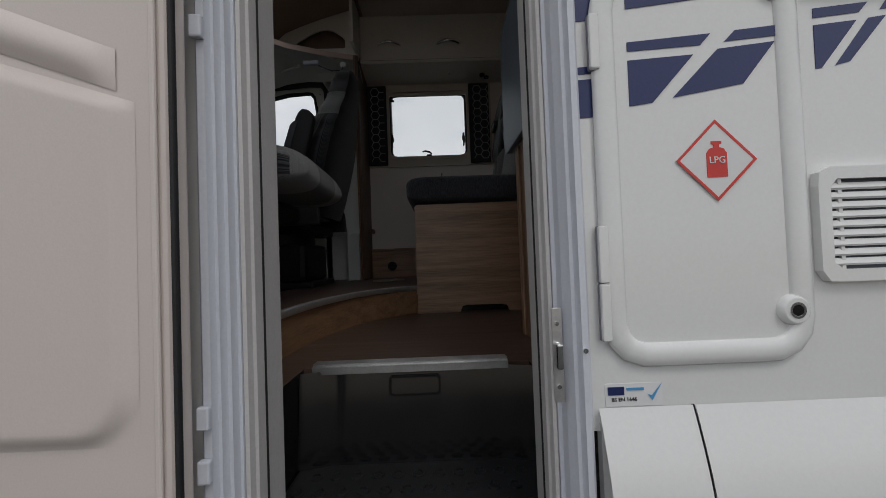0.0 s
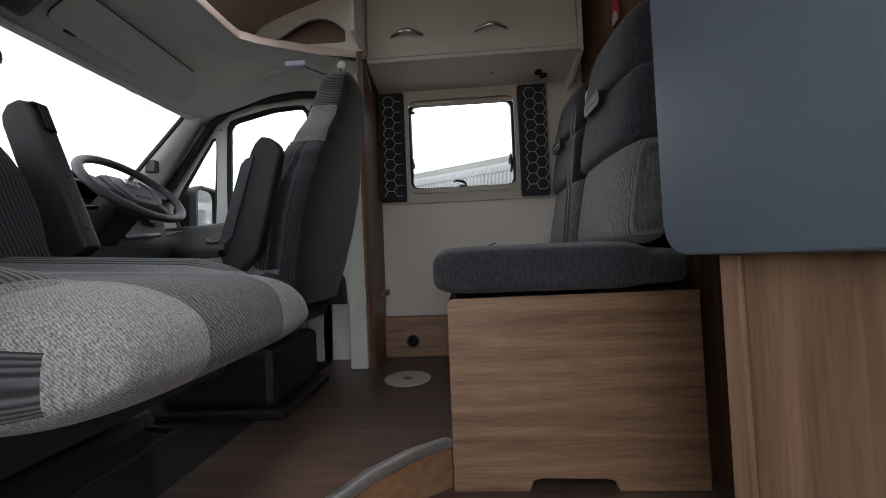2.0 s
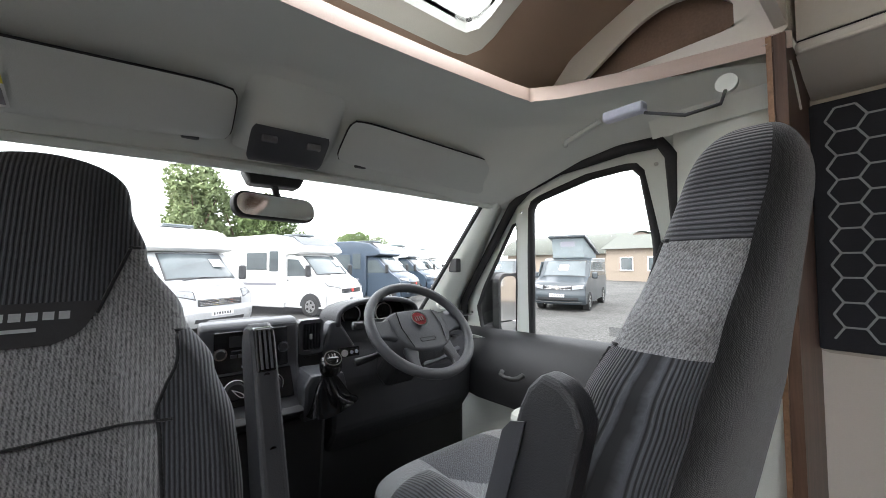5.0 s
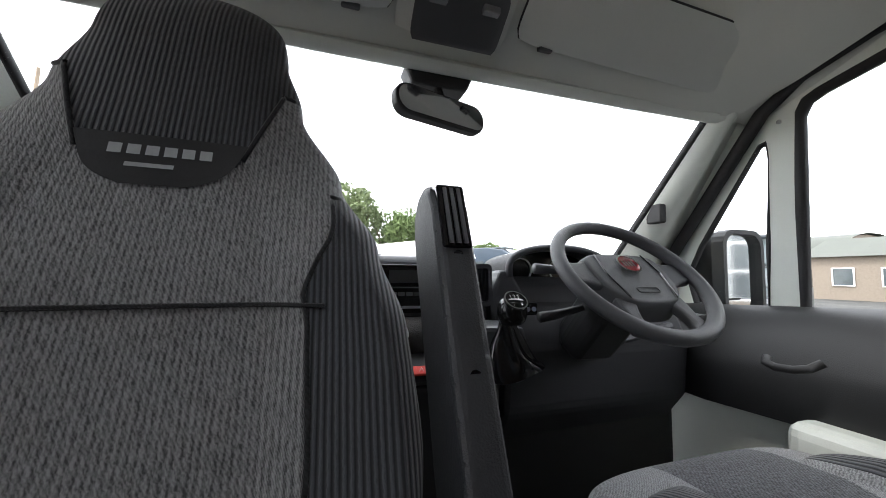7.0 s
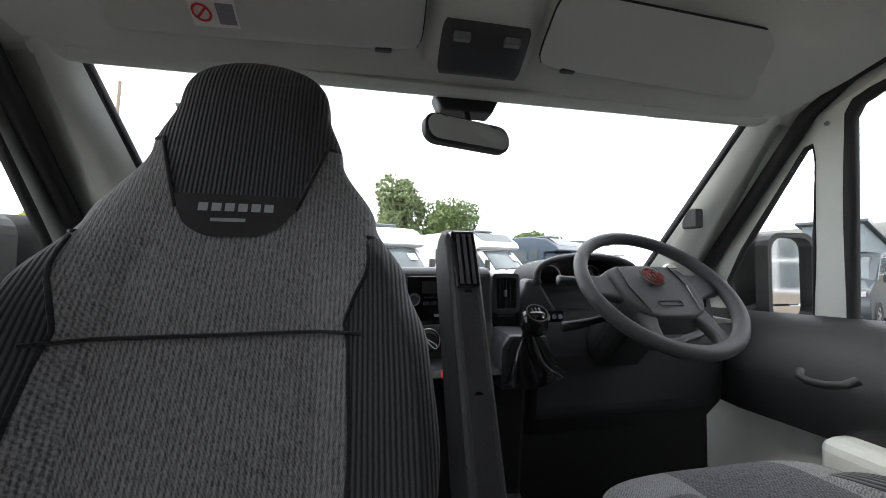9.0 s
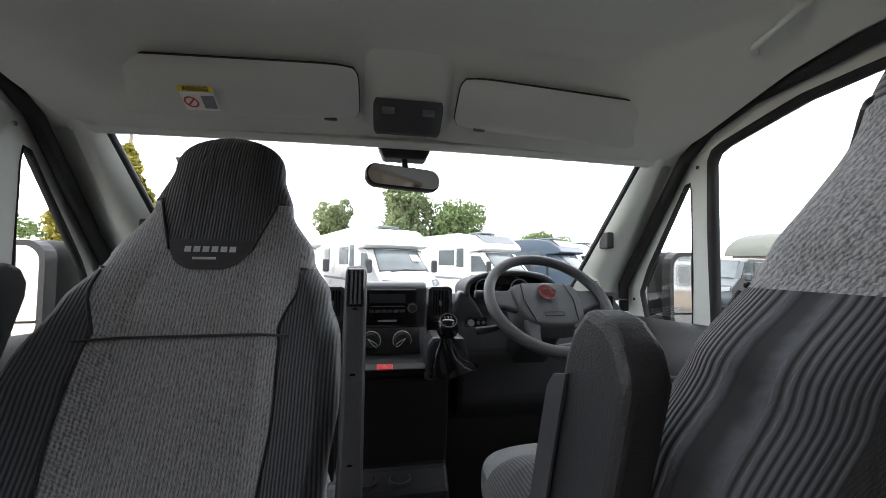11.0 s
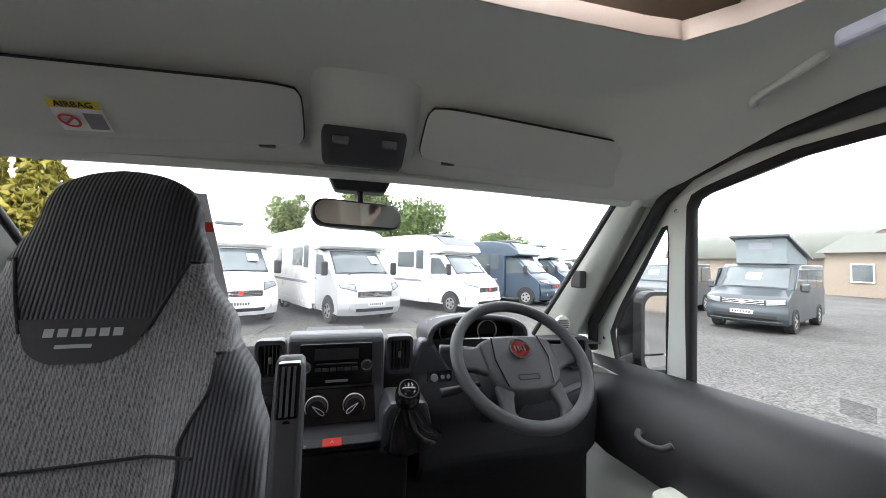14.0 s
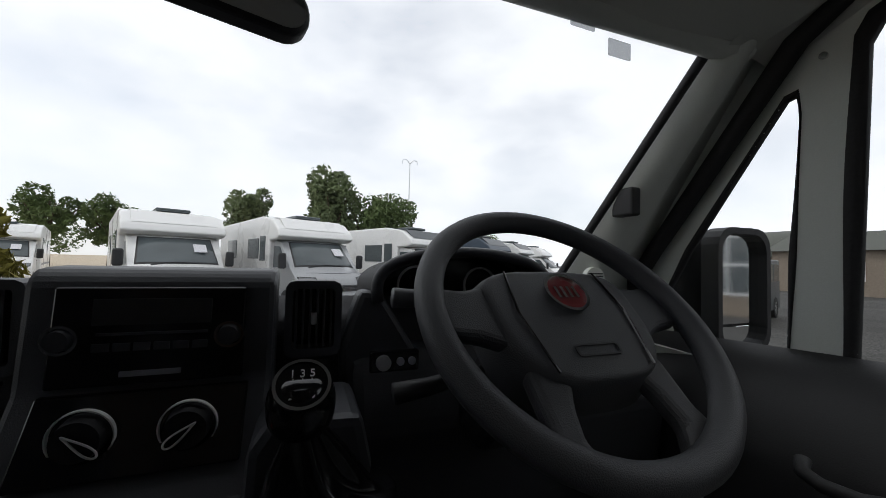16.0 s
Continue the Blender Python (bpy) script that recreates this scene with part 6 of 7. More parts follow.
part("wiper_stalk", tube([(-0.94, 1.40, 0.90), (-0.945, 1.33, 0.885), (-0.945, 1.285, 0.88)], [0.008, 0.011, 0.013], 10), "plastic_black", column, smooth=True)

# price sheet behind the windscreen
sheet = local("price_sheet", pose(-1.195, 0.524, 1.245, 0, 45, 3), "price sheet hung inside the windscreen, print reversed", "price sheet")
part("sheet", box((0, -0.148, -0.21), (0.0015, 0.148, 0.21)), "paper", sheet)
part("red_band", box((0.0017, -0.147, 0.08), (0.0022, 0.147, 0.115)), "sticker_red", sheet)
part("blue_roundel", disc((0.0017, 0.085, 0.03), 0.042, 0.0006, "x", 28), "sticker_sky", sheet)
for k in range(6):
    part("print_bar", box((0.0017, 0.06 - 0.006 * (k % 3), -0.035 - 0.013 * k), (0.0022, 0.115, -0.029 - 0.013 * k)), "print_grey", sheet)
letters("£43,4", 0.085, Matrix(((0, 0, 1, 0.002), (-1, 0, 0, 0.03), (0, 1, 0, -0.155), (0, 0, 0, 1))) @ Matrix.Diagonal((-1, 1, 1, 1)), "print_grey", sheet)


# ---- swivel seats ----
def cab_seat(m, label, swivelled):
    s = local("swivel_seat", m, label, "seat", "cab seats")

    def hw(z):
        for (za, wa), (zb, wb) in zip(BACK, BACK[1:]):
            if za <= z <= zb:
                t = (z - za) / (zb - za)
                t = t * t * (3 - 2 * t)
                w = wa + (wb - wa) * t
                return w * max(0.02, 1 - max(0, (z - 1.192) / 0.065) ** 2.6) ** 0.5
        return 0.01
    BACK = [(0.38, 0.215), (0.54, 0.258), (0.68, 0.276), (0.78, 0.270), (0.87, 0.244), (0.96, 0.200), (1.075, 0.143), (1.165, 0.118), (1.27, 0.098)]

    def recline(z):
        """The middle of the backrest at a height; the swivelled seat leans further back."""
        if swivelled:
            return -0.175 - (0.25 if z > 0.97 else 0.40) * (z - 0.97)
        return -0.225 * (z - 0.525) - 0.075

    def zc(v):
        return 0.38 + 0.876 * (1 - (1 - v) ** 1.15)

    def surf(u, v):
        """u round the backrest: 0 to 0.5 the front from right to left, 0.5 to 1 the back."""
        z = zc(v)
        w = hw(z)
        a = 2 * math.pi * u
        c, sn = math.cos(a), math.sin(a)
        th = (0.075 if swivelled else 0.092) * (1 - (0.45 if swivelled else 0.30) * max(0, z - 0.85) / 0.42) * max(0.05, 1 - max(0, (z - 1.13) / 0.13) ** 3) ** 0.5
        y = -math.copysign(abs(c) ** 0.75, c) * w
        t = y / max(w, 1e-6)
        x = math.copysign(abs(sn) ** 0.55, sn) * th
        low = max(0.0, min(1.0, (1.0 - z) / 0.25))
        if sn > 0:
            x += (0.095 if swivelled else 0.055) * low * max(0, abs(t) - 0.45) / 0.55 * (1 - max(0, abs(t) - 0.88) / 0.12 * 0.5)
        return (recline(z) + x, y, z)

    def zone(u, v):
        z = zc(v)
        w = hw(z)
        y = -math.copysign(abs(math.cos(2 * math.pi * u)) ** 0.75, math.cos(2 * math.pi * u)) * w
        t = abs(y) / w
        front = u < 0.5
        if not front and t < 0.93:
            return "back"
        if front and 0.965 < z < 1.10 and abs(y) < 0.072 + max(0, z - 0.955) * 0.36:
            return "head"
        if z > 1.085:
            return "head"
        if z > 0.935 + 0.0 or (z > 0.88 and t < 0.66):
            return "shoulder"
        if t > 0.60 + 0.25 * max(0, z - 0.82) / 0.1 + (0.12 * max(0, 0.56 - z) / 0.1):
            return "bolster_a" if y > 0 else "bolster_b"
        return "centre" if z > 0.80 + 0.0 else "lower"
    NU, NV = 340, 400
    zones = {(i, j): zone((i + 0.5) / NU, (j + 0.5) / NV) for i in range(NU) for j in range(NV)}
    for nm, zn, ma, lb in (("back_cover", "back", "cloth_back", "dark charcoal back cover"), ("head_section", "head", "cloth_rib" if swivelled else "cloth_cross", "ribbed charcoal head section"), ("shoulder_panel", "shoulder", "cloth_knit" if not swivelled else "cloth_light", "light grey knit shoulder panel"), ("bolster", "bolster_a", "cloth_rib" if swivelled else "cloth_dark", "ribbed dark side bolster"), ("bolster", "bolster_b", "cloth_rib" if swivelled else "cloth_dark", "ribbed dark side bolster"), ("centre_panel", "centre", "cloth_light", "light grey marled centre panel"), ("lumbar_panel", "lower", "cloth_light", "light grey marled lumbar panel")):
        part(nm, grid(surf, NU, NV, closed=True, keep=lambda u, v: zones[int(u * NU), int(v * NV)] == zn), ma, s, lb, smooth=True)
    part("seam", tube([(surf(u, 0.438)[0] + 0.001, surf(u, 0.438)[1], zc(0.438) + 0.004 * math.sin(6 * u)) for u in [0.152 + 0.0079 * k for k in range(26)]], 0.0025, 6), "cloth_back", s)

    def at(y, v, lift):
        t = max(-1.0, min(1.0, y / hw(zc(v))))
        u = math.acos(-math.copysign(abs(t) ** (1 / 0.75), t)) / (2 * math.pi)
        return tuple(Vector(surf(u, v)) + Vector((lift, 0, 0)))

    def vz(z):
        return 1 - (1 - (z - 0.38) / 0.876) ** (1 / 1.15)

    def seam(points, r=0.0032):
        part("seam", tube([at(y, vz(z), 0.0004) for y, z in points], r, 6), "cloth_back", s, smooth=True)
    for sg in (-1, 1):
        zs = [0.975 + 0.0085 * k for k in range(14)]
        seam([(sg * (0.0725 + max(0, z - 0.955) * 0.36), z) for z in zs])
        zs = [0.42 + 0.0102 * k for k in range(51)]
        seam([(sg * hw(z) * (0.60 + 0.25 * max(0, z - 0.82) / 0.1 + 0.12 * max(0, 0.56 - z) / 0.1), z) for z in zs])
        seam([(sg * hw(1.086) * t, 1.086) for t in (0.82, 0.87, 0.91, 0.94)])
        seam([(sg * hw(0.936) * t, 0.936) for t in (0.88, 0.91, 0.94)])
    part("name_tag", grid(lambda u, v: at((u - 0.5) * 2 * (0.061 + 0.024 * v) * (1 - 0.5 * (1 - v) ** 6), 0.580 + 0.072 * v, 0.0025), 16, 14), "label_black", s, "black woven name tag with pale bars", smooth=True)
    for k in range(6):
        part("wordmark_bar", grid(lambda u, v: at((k - 2.5 + (u - 0.5) * 0.72) * 0.0172, 0.622 + 0.014 * v, 0.004), 3, 2), "stitch", s, smooth=True)
    part("wordmark_line", grid(lambda u, v: at((u - 0.5) * 0.045 - 0.008, 0.604 + 0.006 * v, 0.004), 6, 2), "stitch", s, smooth=True)
    L = 0.70 if swivelled else 0.56

    NOSE = 0.115

    def run(v):
        """Along the cushion, then round its nose: the way forward and the height factor."""
        if v < 0.7:
            return -0.08 + (L - NOSE + 0.08) * v / 0.7, 1.0
        a = (v - 0.7) / 0.3 * math.pi / 2
        return L - NOSE + NOSE * math.sin(a), max(0.0, math.cos(a)) ** 0.75

    def cush(u, v):
        a = 2 * math.pi * u
        c, sn = math.cos(a), math.sin(a)
        x, k = run(v)
        w = 0.262 + 0.018 * math.sin(math.pi * max(0, x) / L) - 0.05 * max(0, (x - L + NOSE) / NOSE) ** 3
        y = c * w
        t = abs(c)
        z = math.copysign((1 - t ** 4) ** 0.275, sn) * (0.085 if sn > 0 else 0.06) * k
        if sn > 0:
            # padded side bolsters that run out before the nose
            z += 0.034 * max(0, math.sin(math.pi * max(0, min(1, (t - 0.48) / 0.5)))) ** 0.7 * max(0, min(1, (L - 0.13 - x) / 0.09)) ** 0.5
        return (x, y, 0.448 - 0.05 * max(0, x) + z)

    def czone(u, v):
        x, k = run(v)
        a = 2 * math.pi * u
        t = abs(math.cos(a))
        half = "a" if math.cos(a) > 0 else "b"
        tongue = x - (L - 0.33)
        if tongue > 0 and t < 0.46 * min(1, tongue / 0.13) ** 0.5:
            return "middle"
        if math.sin(a) > 0 and t > 0.53 and 0.03 < x < L - 0.135:
            return "side_" + half
        if t > 0.985 and x < L - 0.04:
            return "side_" + half
        return "light"
    part("cushion", grid(cush, 300, 230, closed=True, keep=lambda u, v: czone(u, v) == "light"), "cloth_knit", s, "light grey knit cushion", smooth=True)
    for zn in ("side_a", "side_b", "middle"):
        part("cushion_bolster" if zn != "middle" else "cushion_inset", grid(cush, 300, 230, closed=True, keep=lambda u, v: czone(u, v) == zn), "cloth_dark" if zn != "middle" else "cloth_dots", s, "dark ribbed cushion side" if zn != "middle" else "dark dotted tongue over the cushion nose", smooth=True)
    part("cushion_shell", box((-0.06, -0.225, 0.29), (L - 0.17, 0.225, 0.372), 0.03, 3), "plastic_black", s, "dark grey plastic seat shell")
    for sg in (-1, 1):
        part("side_cover", prism(spread([(-0.13, 0.33), (0.10, 0.33), (0.16, 0.40), (0.02, 0.47), (-0.05, 0.50), (-0.12, 0.46)], 28), "y", min(sg * 0.245, sg * 0.275), max(sg * 0.245, sg * 0.275), 0.008, 2), "armrest_grey", s)
    part("pedestal", box((-0.02, -0.19, 0.03), (0.40, 0.19, 0.24), 0.03, 2), "plastic_black", s)
    part("swivel_plate", disc((0.19, 0, 0.24), 0.19, 0.05, "z", 32), "plastic_black", s)
    part("base_plinth", box((-0.06, -0.20, -0.005), (0.44, 0.20, 0.03), 0.01), "plastic_black", s)
    part("release_bar", tube([(0.10, -0.16, 0.24), (0.46, -0.15, 0.20), (0.46, 0.15, 0.20), (0.10, 0.16, 0.24)], 0.007, 8), "plastic_black", s, smooth=True)
    if swivelled:
        part("recline_knob", disc((-0.03, 0.285, 0.42), 0.028, 0.045, "y", 20, r2=0.024), "plastic_black", s)
    # armrests, folded up along the backrest
    for sg in ((-1, 1) if swivelled else (-1,)) if swivelled else (1,):
        y = sg * (0.305 if swivelled else 0.312)
        if swivelled:
            pts = [(0.095, 0.545), (0.145, 0.575), (0.010, 0.925), (-0.015, 0.950), (-0.055, 0.937), (-0.075, 0.90), (0.05, 0.555)]
        else:
            pts = [(0.0, 0.50), (0.07, 0.535), (-0.045, 0.885), (-0.075, 0.915), (-0.115, 0.905), (-0.135, 0.87), (-0.055, 0.55)]
        arm = part("armrest", prism(spread(pts, 32), "y", y - 0.021, y + 0.021, 0.009, 3), "armrest_grey", s, "dark grey folded-up armrest")
        for z in (0.62, 0.75, 0.86):
            part("armrest_screw", disc((0.140 - (z - 0.575) * 0.385 if swivelled else 0.068 - (z - 0.535) * 0.329, y, z), 0.006, 0.004, "x", 10), "gloss_black", arm)
        if swivelled:
            part("adjuster_slot", prism([(0.004, 0.868), (0.036, 0.868), (0.008, 0.940), (-0.020, 0.940)], "y", y - 0.016, y + 0.016, 0.003), "gloss_black", arm)
            for k in (-0.008, 0.0, 0.008):
                part("slot_rib", prism([(0.010, 0.873), (0.038, 0.873), (0.0115, 0.936), (-0.014, 0.936)], "y", y + k - 0.002, y + k + 0.002), "plastic_grey", arm)
        else:
            part("pivot_hole", disc((0.052, y + 0.0245, 0.56), 0.011, 0.003, "y", 16), "gloss_black", arm)
            part("side_inlay", prism(spread([(0.06, 0.585), (-0.02, 0.84), (-0.055, 0.85), (0.02, 0.60)], 24), "y", y + 0.0255, y + 0.0285), "plastic_grey", arm)
    if not swivelled:
        lever = part("handbrake_sleeve", tube([(0.06, 0.36, 0.20), (0.12, 0.355, 0.33)], [0.022, 0.018], 12), "plastic_black", s)
        part("handbrake_grip", tube([(0.12, 0.355, 0.33), (0.20, 0.35, 0.46)], [0.016, 0.02], 10), "plastic_black", lever)
    else:
        part("buckle_stalk", box((0.12, -0.30, 0.36), (0.16, -0.265, 0.50), 0.006), "plastic_black", s)
        part("buckle_button", box((0.115, -0.302, 0.501), (0.165, -0.262, 0.53), 0.004), "sticker_red", s)
    return s


cab_seat(pose(-0.590, 0.640, 0.135, 0, 0, 2), "grey cloth passenger seat swivelled to face rearwards", True)
cab_seat(pose(-0.240, 1.508, 0.135, 0, 0, 180), "two-tone grey driver's seat facing forwards, armrest up", False)


# ---- the yard outside ----
SHIFT = Vector((0, 0, 0))
M["body_white"] = mat("body_white", (0.74, 0.74, 0.73), 0.28, var=0.03, scale=1.2, bump=0.01, coat=0.3)
M["body_silver"] = mat("body_silver", (0.42, 0.43, 0.44), 0.3, metal=0.3, var=0.05, scale=1.5, bump=0.01, coat=0.3)
M["body_blue"] = mat("body_blue", (0.035, 0.052, 0.075), 0.33, metal=0.0, var=0.1, scale=1.5, bump=0.01, coat=0.15)
M["body_slate"] = mat("body_slate", (0.030, 0.038, 0.044), 0.35, metal=0.0, var=0.12, scale=1.5, bump=0.01, coat=0.1)
M["van_glass"] = mat("van_glass", (0.075, 0.09, 0.095), 0.08, var=0.3, scale=1.2, bump=0.0)
M["canvas_grey"] = mat("canvas_grey", (0.17, 0.2, 0.21), 0.85, var=0.12, scale=4, bump=0.2)
M["lamp_glass"] = mat("lamp_glass", (0.2, 0.21, 0.22), 0.12, var=0.3, scale=9, bump=0.0)
M["tyre"] = mat("tyre", (0.02, 0.02, 0.02), 0.85, var=0.2, scale=20, bump=0.3)
M["brick_buff"] = mat("brick_buff", (0.23, 0.19, 0.15), 0.85, var=0.15, scale=8, bump=0.3, grain=60)
M["roof_sheet"] = mat("roof_sheet", (0.075, 0.08, 0.068), 0.75, var=0.15, scale=1.0, bump=0.1)
M["cladding"] = mat("cladding", (0.15, 0.155, 0.16), 0.55, var=0.08, scale=0.8, bump=0.05)
M["timber"] = mat("timber", (0.2, 0.16, 0.12), 0.85, var=0.2, scale=5)
M["leaf_green"] = mat("leaf_green", (0.10, 0.145, 0.05), 0.7, var=0.5, scale=0.9, bump=0.1)
M["leaf_pale"] = mat("leaf_pale", (0.14, 0.18, 0.085), 0.7, var=0.4, scale=0.9, bump=0.1)
M["leaf_gold"] = mat("leaf_gold", (0.22, 0.2, 0.035), 0.7, var=0.5, scale=2.0, bump=0.1)
M["bark"] = mat("bark", (0.08, 0.055, 0.038), 0.9, var=0.3, scale=6, bump=0.4)
M["safety_orange"] = mat("safety_orange", (0.55, 0.08, 0.02), 0.5, var=0.1, scale=6)


def wheel_at(parent, x, y, r=0.34):
    w = part("wheel", ring((x, y - 0.11, r), r, r * 0.62, 0.22, "y", 28), "tyre", parent)
    part("rim", disc((x, y - 0.10, r), r * 0.63, 0.20, "y", 24), "alloy", w)
    for k in range(5):
        a = 6.2832 * k / 5
        for f in (-0.112, 0.104):
            part("rim_gap", disc((x + 0.13 * math.cos(a), y + f, r + 0.13 * math.sin(a)), 0.042, 0.008, "y", 10), "plastic_black", w)


def nose(prof, w, sweep=0.30, tuck=0.12):
    """A curved vehicle front over a side profile: returns its surface (across t from -1 to 1, along s from 0 to 1) and a search by height."""
    ln = [0.0]
    for p, q in zip(prof, prof[1:]):
        ln.append(ln[-1] + math.dist(p, q))

    def fn(t, k, lift=0.0):
        d = k * ln[-1]
        x, z = float(np.interp(d, ln, [p[0] for p in prof])), float(np.interp(d, ln, [p[1] for p in prof]))
        up = max(0.0, min(1.0, (z - 1.15) / 0.9))
        x -= sweep * abs(t) ** 3.2 * (1 - 0.5 * up)
        z -= 0.06 * abs(t) ** 4 * max(0.0, min(1.0, (z - 0.95) / 0.2)) * (1 - up)
        return (x + lift, t * (w - tuck * up), z + 0.5 * lift)

    def at(z):
        return min((abs(fn(0, i / 400)[2] - z), i / 400) for i in range(401))[1]

    def patch(t0, t1, z0, z1, lift, slant=0.0, nu=14, nv=8):
        k0, k1 = at(z0), at(z1)
        return grid(lambda u, v: fn(t0 + (t1 - t0) * u, k0 + (k1 - k0) * v + slant * (u if t1 > t0 else u) * (1 - 0.3 * v), lift), nu, nv)
    return fn, patch


def motorhome(m, label, cab_col="body_white", house="body_white", dark_roof=False):
    """A low-profile motorhome facing its own +x, its front bumper at x = 0, on the ground at z = 0."""
    v = local("motorhome", m, label, "motorhome", "parked motorhomes")
    W = 1.0
    prof = [(-0.06, 0.27), (0.04, 0.44), (0.05, 0.62), (0.01, 0.74), (0.0, 0.94), (-0.08, 1.08), (-0.26, 1.22), (-0.60, 1.37), (-1.00, 1.72), (-1.38, 2.04), (-1.75, 2.12)]
    fn, patch = nose(prof, W - 0.03)
    part("cab_front", grid(lambda u, q: fn(2 * u - 1, q), 40, 60), cab_col, v, smooth=True)
    part("cab_body", prism([(-0.33, 0.28), (-0.33, 0.92), (-0.45, 1.12), (-0.80, 1.34), (-1.46, 2.0), (-1.9, 2.10), (-2.2, 2.10), (-2.2, 0.28)], "y", -W + 0.036, W - 0.036, 0.02, 2), cab_col, v)
    screen = part("windscreen", patch(-0.86, 0.86, 1.42, 2.0, 0.012, 0.0, 24, 12), "van_glass", v, "dark curved windscreen", smooth=True)
    part("screen_edge", patch(-0.90, 0.90, 1.385, 2.03, 0.006, 0.0, 24, 12), "plastic_black", screen, smooth=True)
    part("bonnet_seam", tube([fn(-0.74 + 1.48 * k / 20, 0.40 - 0.02 * math.sin(math.pi * k / 20), 0.002) for k in range(21)], 0.008, 6), "print_grey", v)
    for s in (-1, 1):
        part("side_glass", prism([(-1.02, 1.36), (-1.48, 1.90), (-1.95, 1.92), (-1.95, 1.32)], "y", min(s * 0.95, s * 0.968), max(s * 0.95, s * 0.968), 0.006), "van_glass", v)
        mi = part("door_mirror", box((-0.98, min(s * 1.02, s * 1.22), 1.32), (-0.86, max(s * 1.02, s * 1.22), 1.72), 0.05, 2), "plastic_black", v)
        lamp = part("headlamp", patch(s * 0.60, s * 0.93, 0.93, 1.10, 0.012, 0.045), "lamp_glass", v, "swept clear headlamp", smooth=True)
        part("lamp_surround", patch(s * 0.575, s * 0.955, 0.905, 1.12, 0.007, 0.045), "plastic_black", lamp, smooth=True)
        part("lamp_lens", disc((fn(s * 0.74, 0.30)[0] + 0.005, s * 0.70, 1.01), 0.05, 0.02, "x", 16), "chrome", lamp)
        part("door_handle", box((-2.0, min(s * 0.965, s * 0.985), 1.18), (-1.88, max(s * 0.965, s * 0.985), 1.22), 0.008), "plastic_black", v)
        part("fog_lamp", disc((fn(s * 0.74, 0.14)[0] - 0.005, s * 0.72, 0.50), 0.06, 0.02, "x", 16), "alloy", v)
    gr = part("grille", patch(-0.54, 0.54, 0.76, 0.92, 0.010), "plastic_black", v, smooth=True)
    for k in range(4):
        part("grille_bar", patch(-0.50, 0.50, 0.775 + 0.038 * k, 0.787 + 0.038 * k, 0.020, 0.0, 14, 2), "chrome", gr, smooth=True)
    part("badge", disc((0.028, 0, 0.85), 0.06, 0.014, "x", 24), "chrome" if cab_col == "body_silver" else "sticker_red", gr)
    bu = part("bumper", patch(-0.97, 0.97, 0.30, 0.70, 0.014, 0.0, 30, 10), cab_col, v, smooth=True)
    part("lower_grille", patch(-0.60, 0.60, 0.36, 0.46, 0.024), "plastic_black", bu, smooth=True)
    pl = part("number_plate", box((0.066, -0.26, 0.53), (0.080, 0.26, 0.64), 0.003), "label_white", bu)
    for k in range(7):
        part("plate_bar", box((0.0805, -0.215 + 0.062 * k, 0.552), (0.0825, -0.18 + 0.062 * k, 0.618)), "label_black", pl)
    part("wiper", tube([fn(-0.6, 0.50, 0.02), fn(-0.1, 0.535, 0.025), fn(0.5, 0.52, 0.02)], 0.012, 6), "plastic_black", v)
    part("windscreen_notice", prism([(-0.90, 1.685), (-1.14, 1.885), (-1.15, 1.875), (-0.91, 1.675)], "y", 0.32, 0.60), "paper", v)
    hp = [(-1.95, 0.42), (-7.0, 0.42), (-7.0, 2.70), (-2.6, 2.78), (-1.80, 2.66), (-1.34, 2.36), (-1.24, 2.17), (-1.45, 2.09), (-1.95, 2.06)]
    hb = part("house_body", prism(hp, "y", -1.1, 1.1, 0.05, 3), house, v)
    part("roof_cap", prism([(-1.36, 2.385), (-1.80, 2.675), (-2.5, 2.79), (-2.6, 2.80), (-1.75, 2.70)], "y", -0.9, 0.9, 0.008), "body_slate" if dark_roof else house, v)
    part("skylight", box((-2.75, -0.38, 2.75), (-1.98, 0.38, 2.84), 0.03, 2), "van_glass", v)
    for s in (-1, 1):
        for x0, x1, z0, z1 in ((-3.7, -2.75, 1.55, 2.15), (-5.9, -4.9, 1.55, 2.15), (-2.62, -2.22, 1.5, 2.2)):
            part("side_window", box((x0, min(s * 1.098, s * 1.118), z0), (x1, max(s * 1.098, s * 1.118), z1), 0.008), "van_glass", hb)
        part("side_stripe", box((-6.9, min(s * 1.098, s * 1.106), 1.02), (-2.3, max(s * 1.098, s * 1.106), 1.10)), "print_grey", hb)
        part("skirt", box((-6.9, min(s * 1.02, s * 1.112), 0.28), (-2.0, max(s * 1.02, s * 1.112), 0.48), 0.02), house, hb)
        wheel_at(v, -0.95, s * 0.88)
        wheel_at(v, -5.0, s * 0.92)
        part("wheel_arch", prism([(-0.95 + 0.44 * math.cos(math.pi * k / 12), 0.34 + 0.44 * math.sin(math.pi * k / 12)) for k in range(13)], "y", min(s * 0.955, s * 0.972), max(s * 0.955, s * 0.972)), "plastic_black", v)
    return v


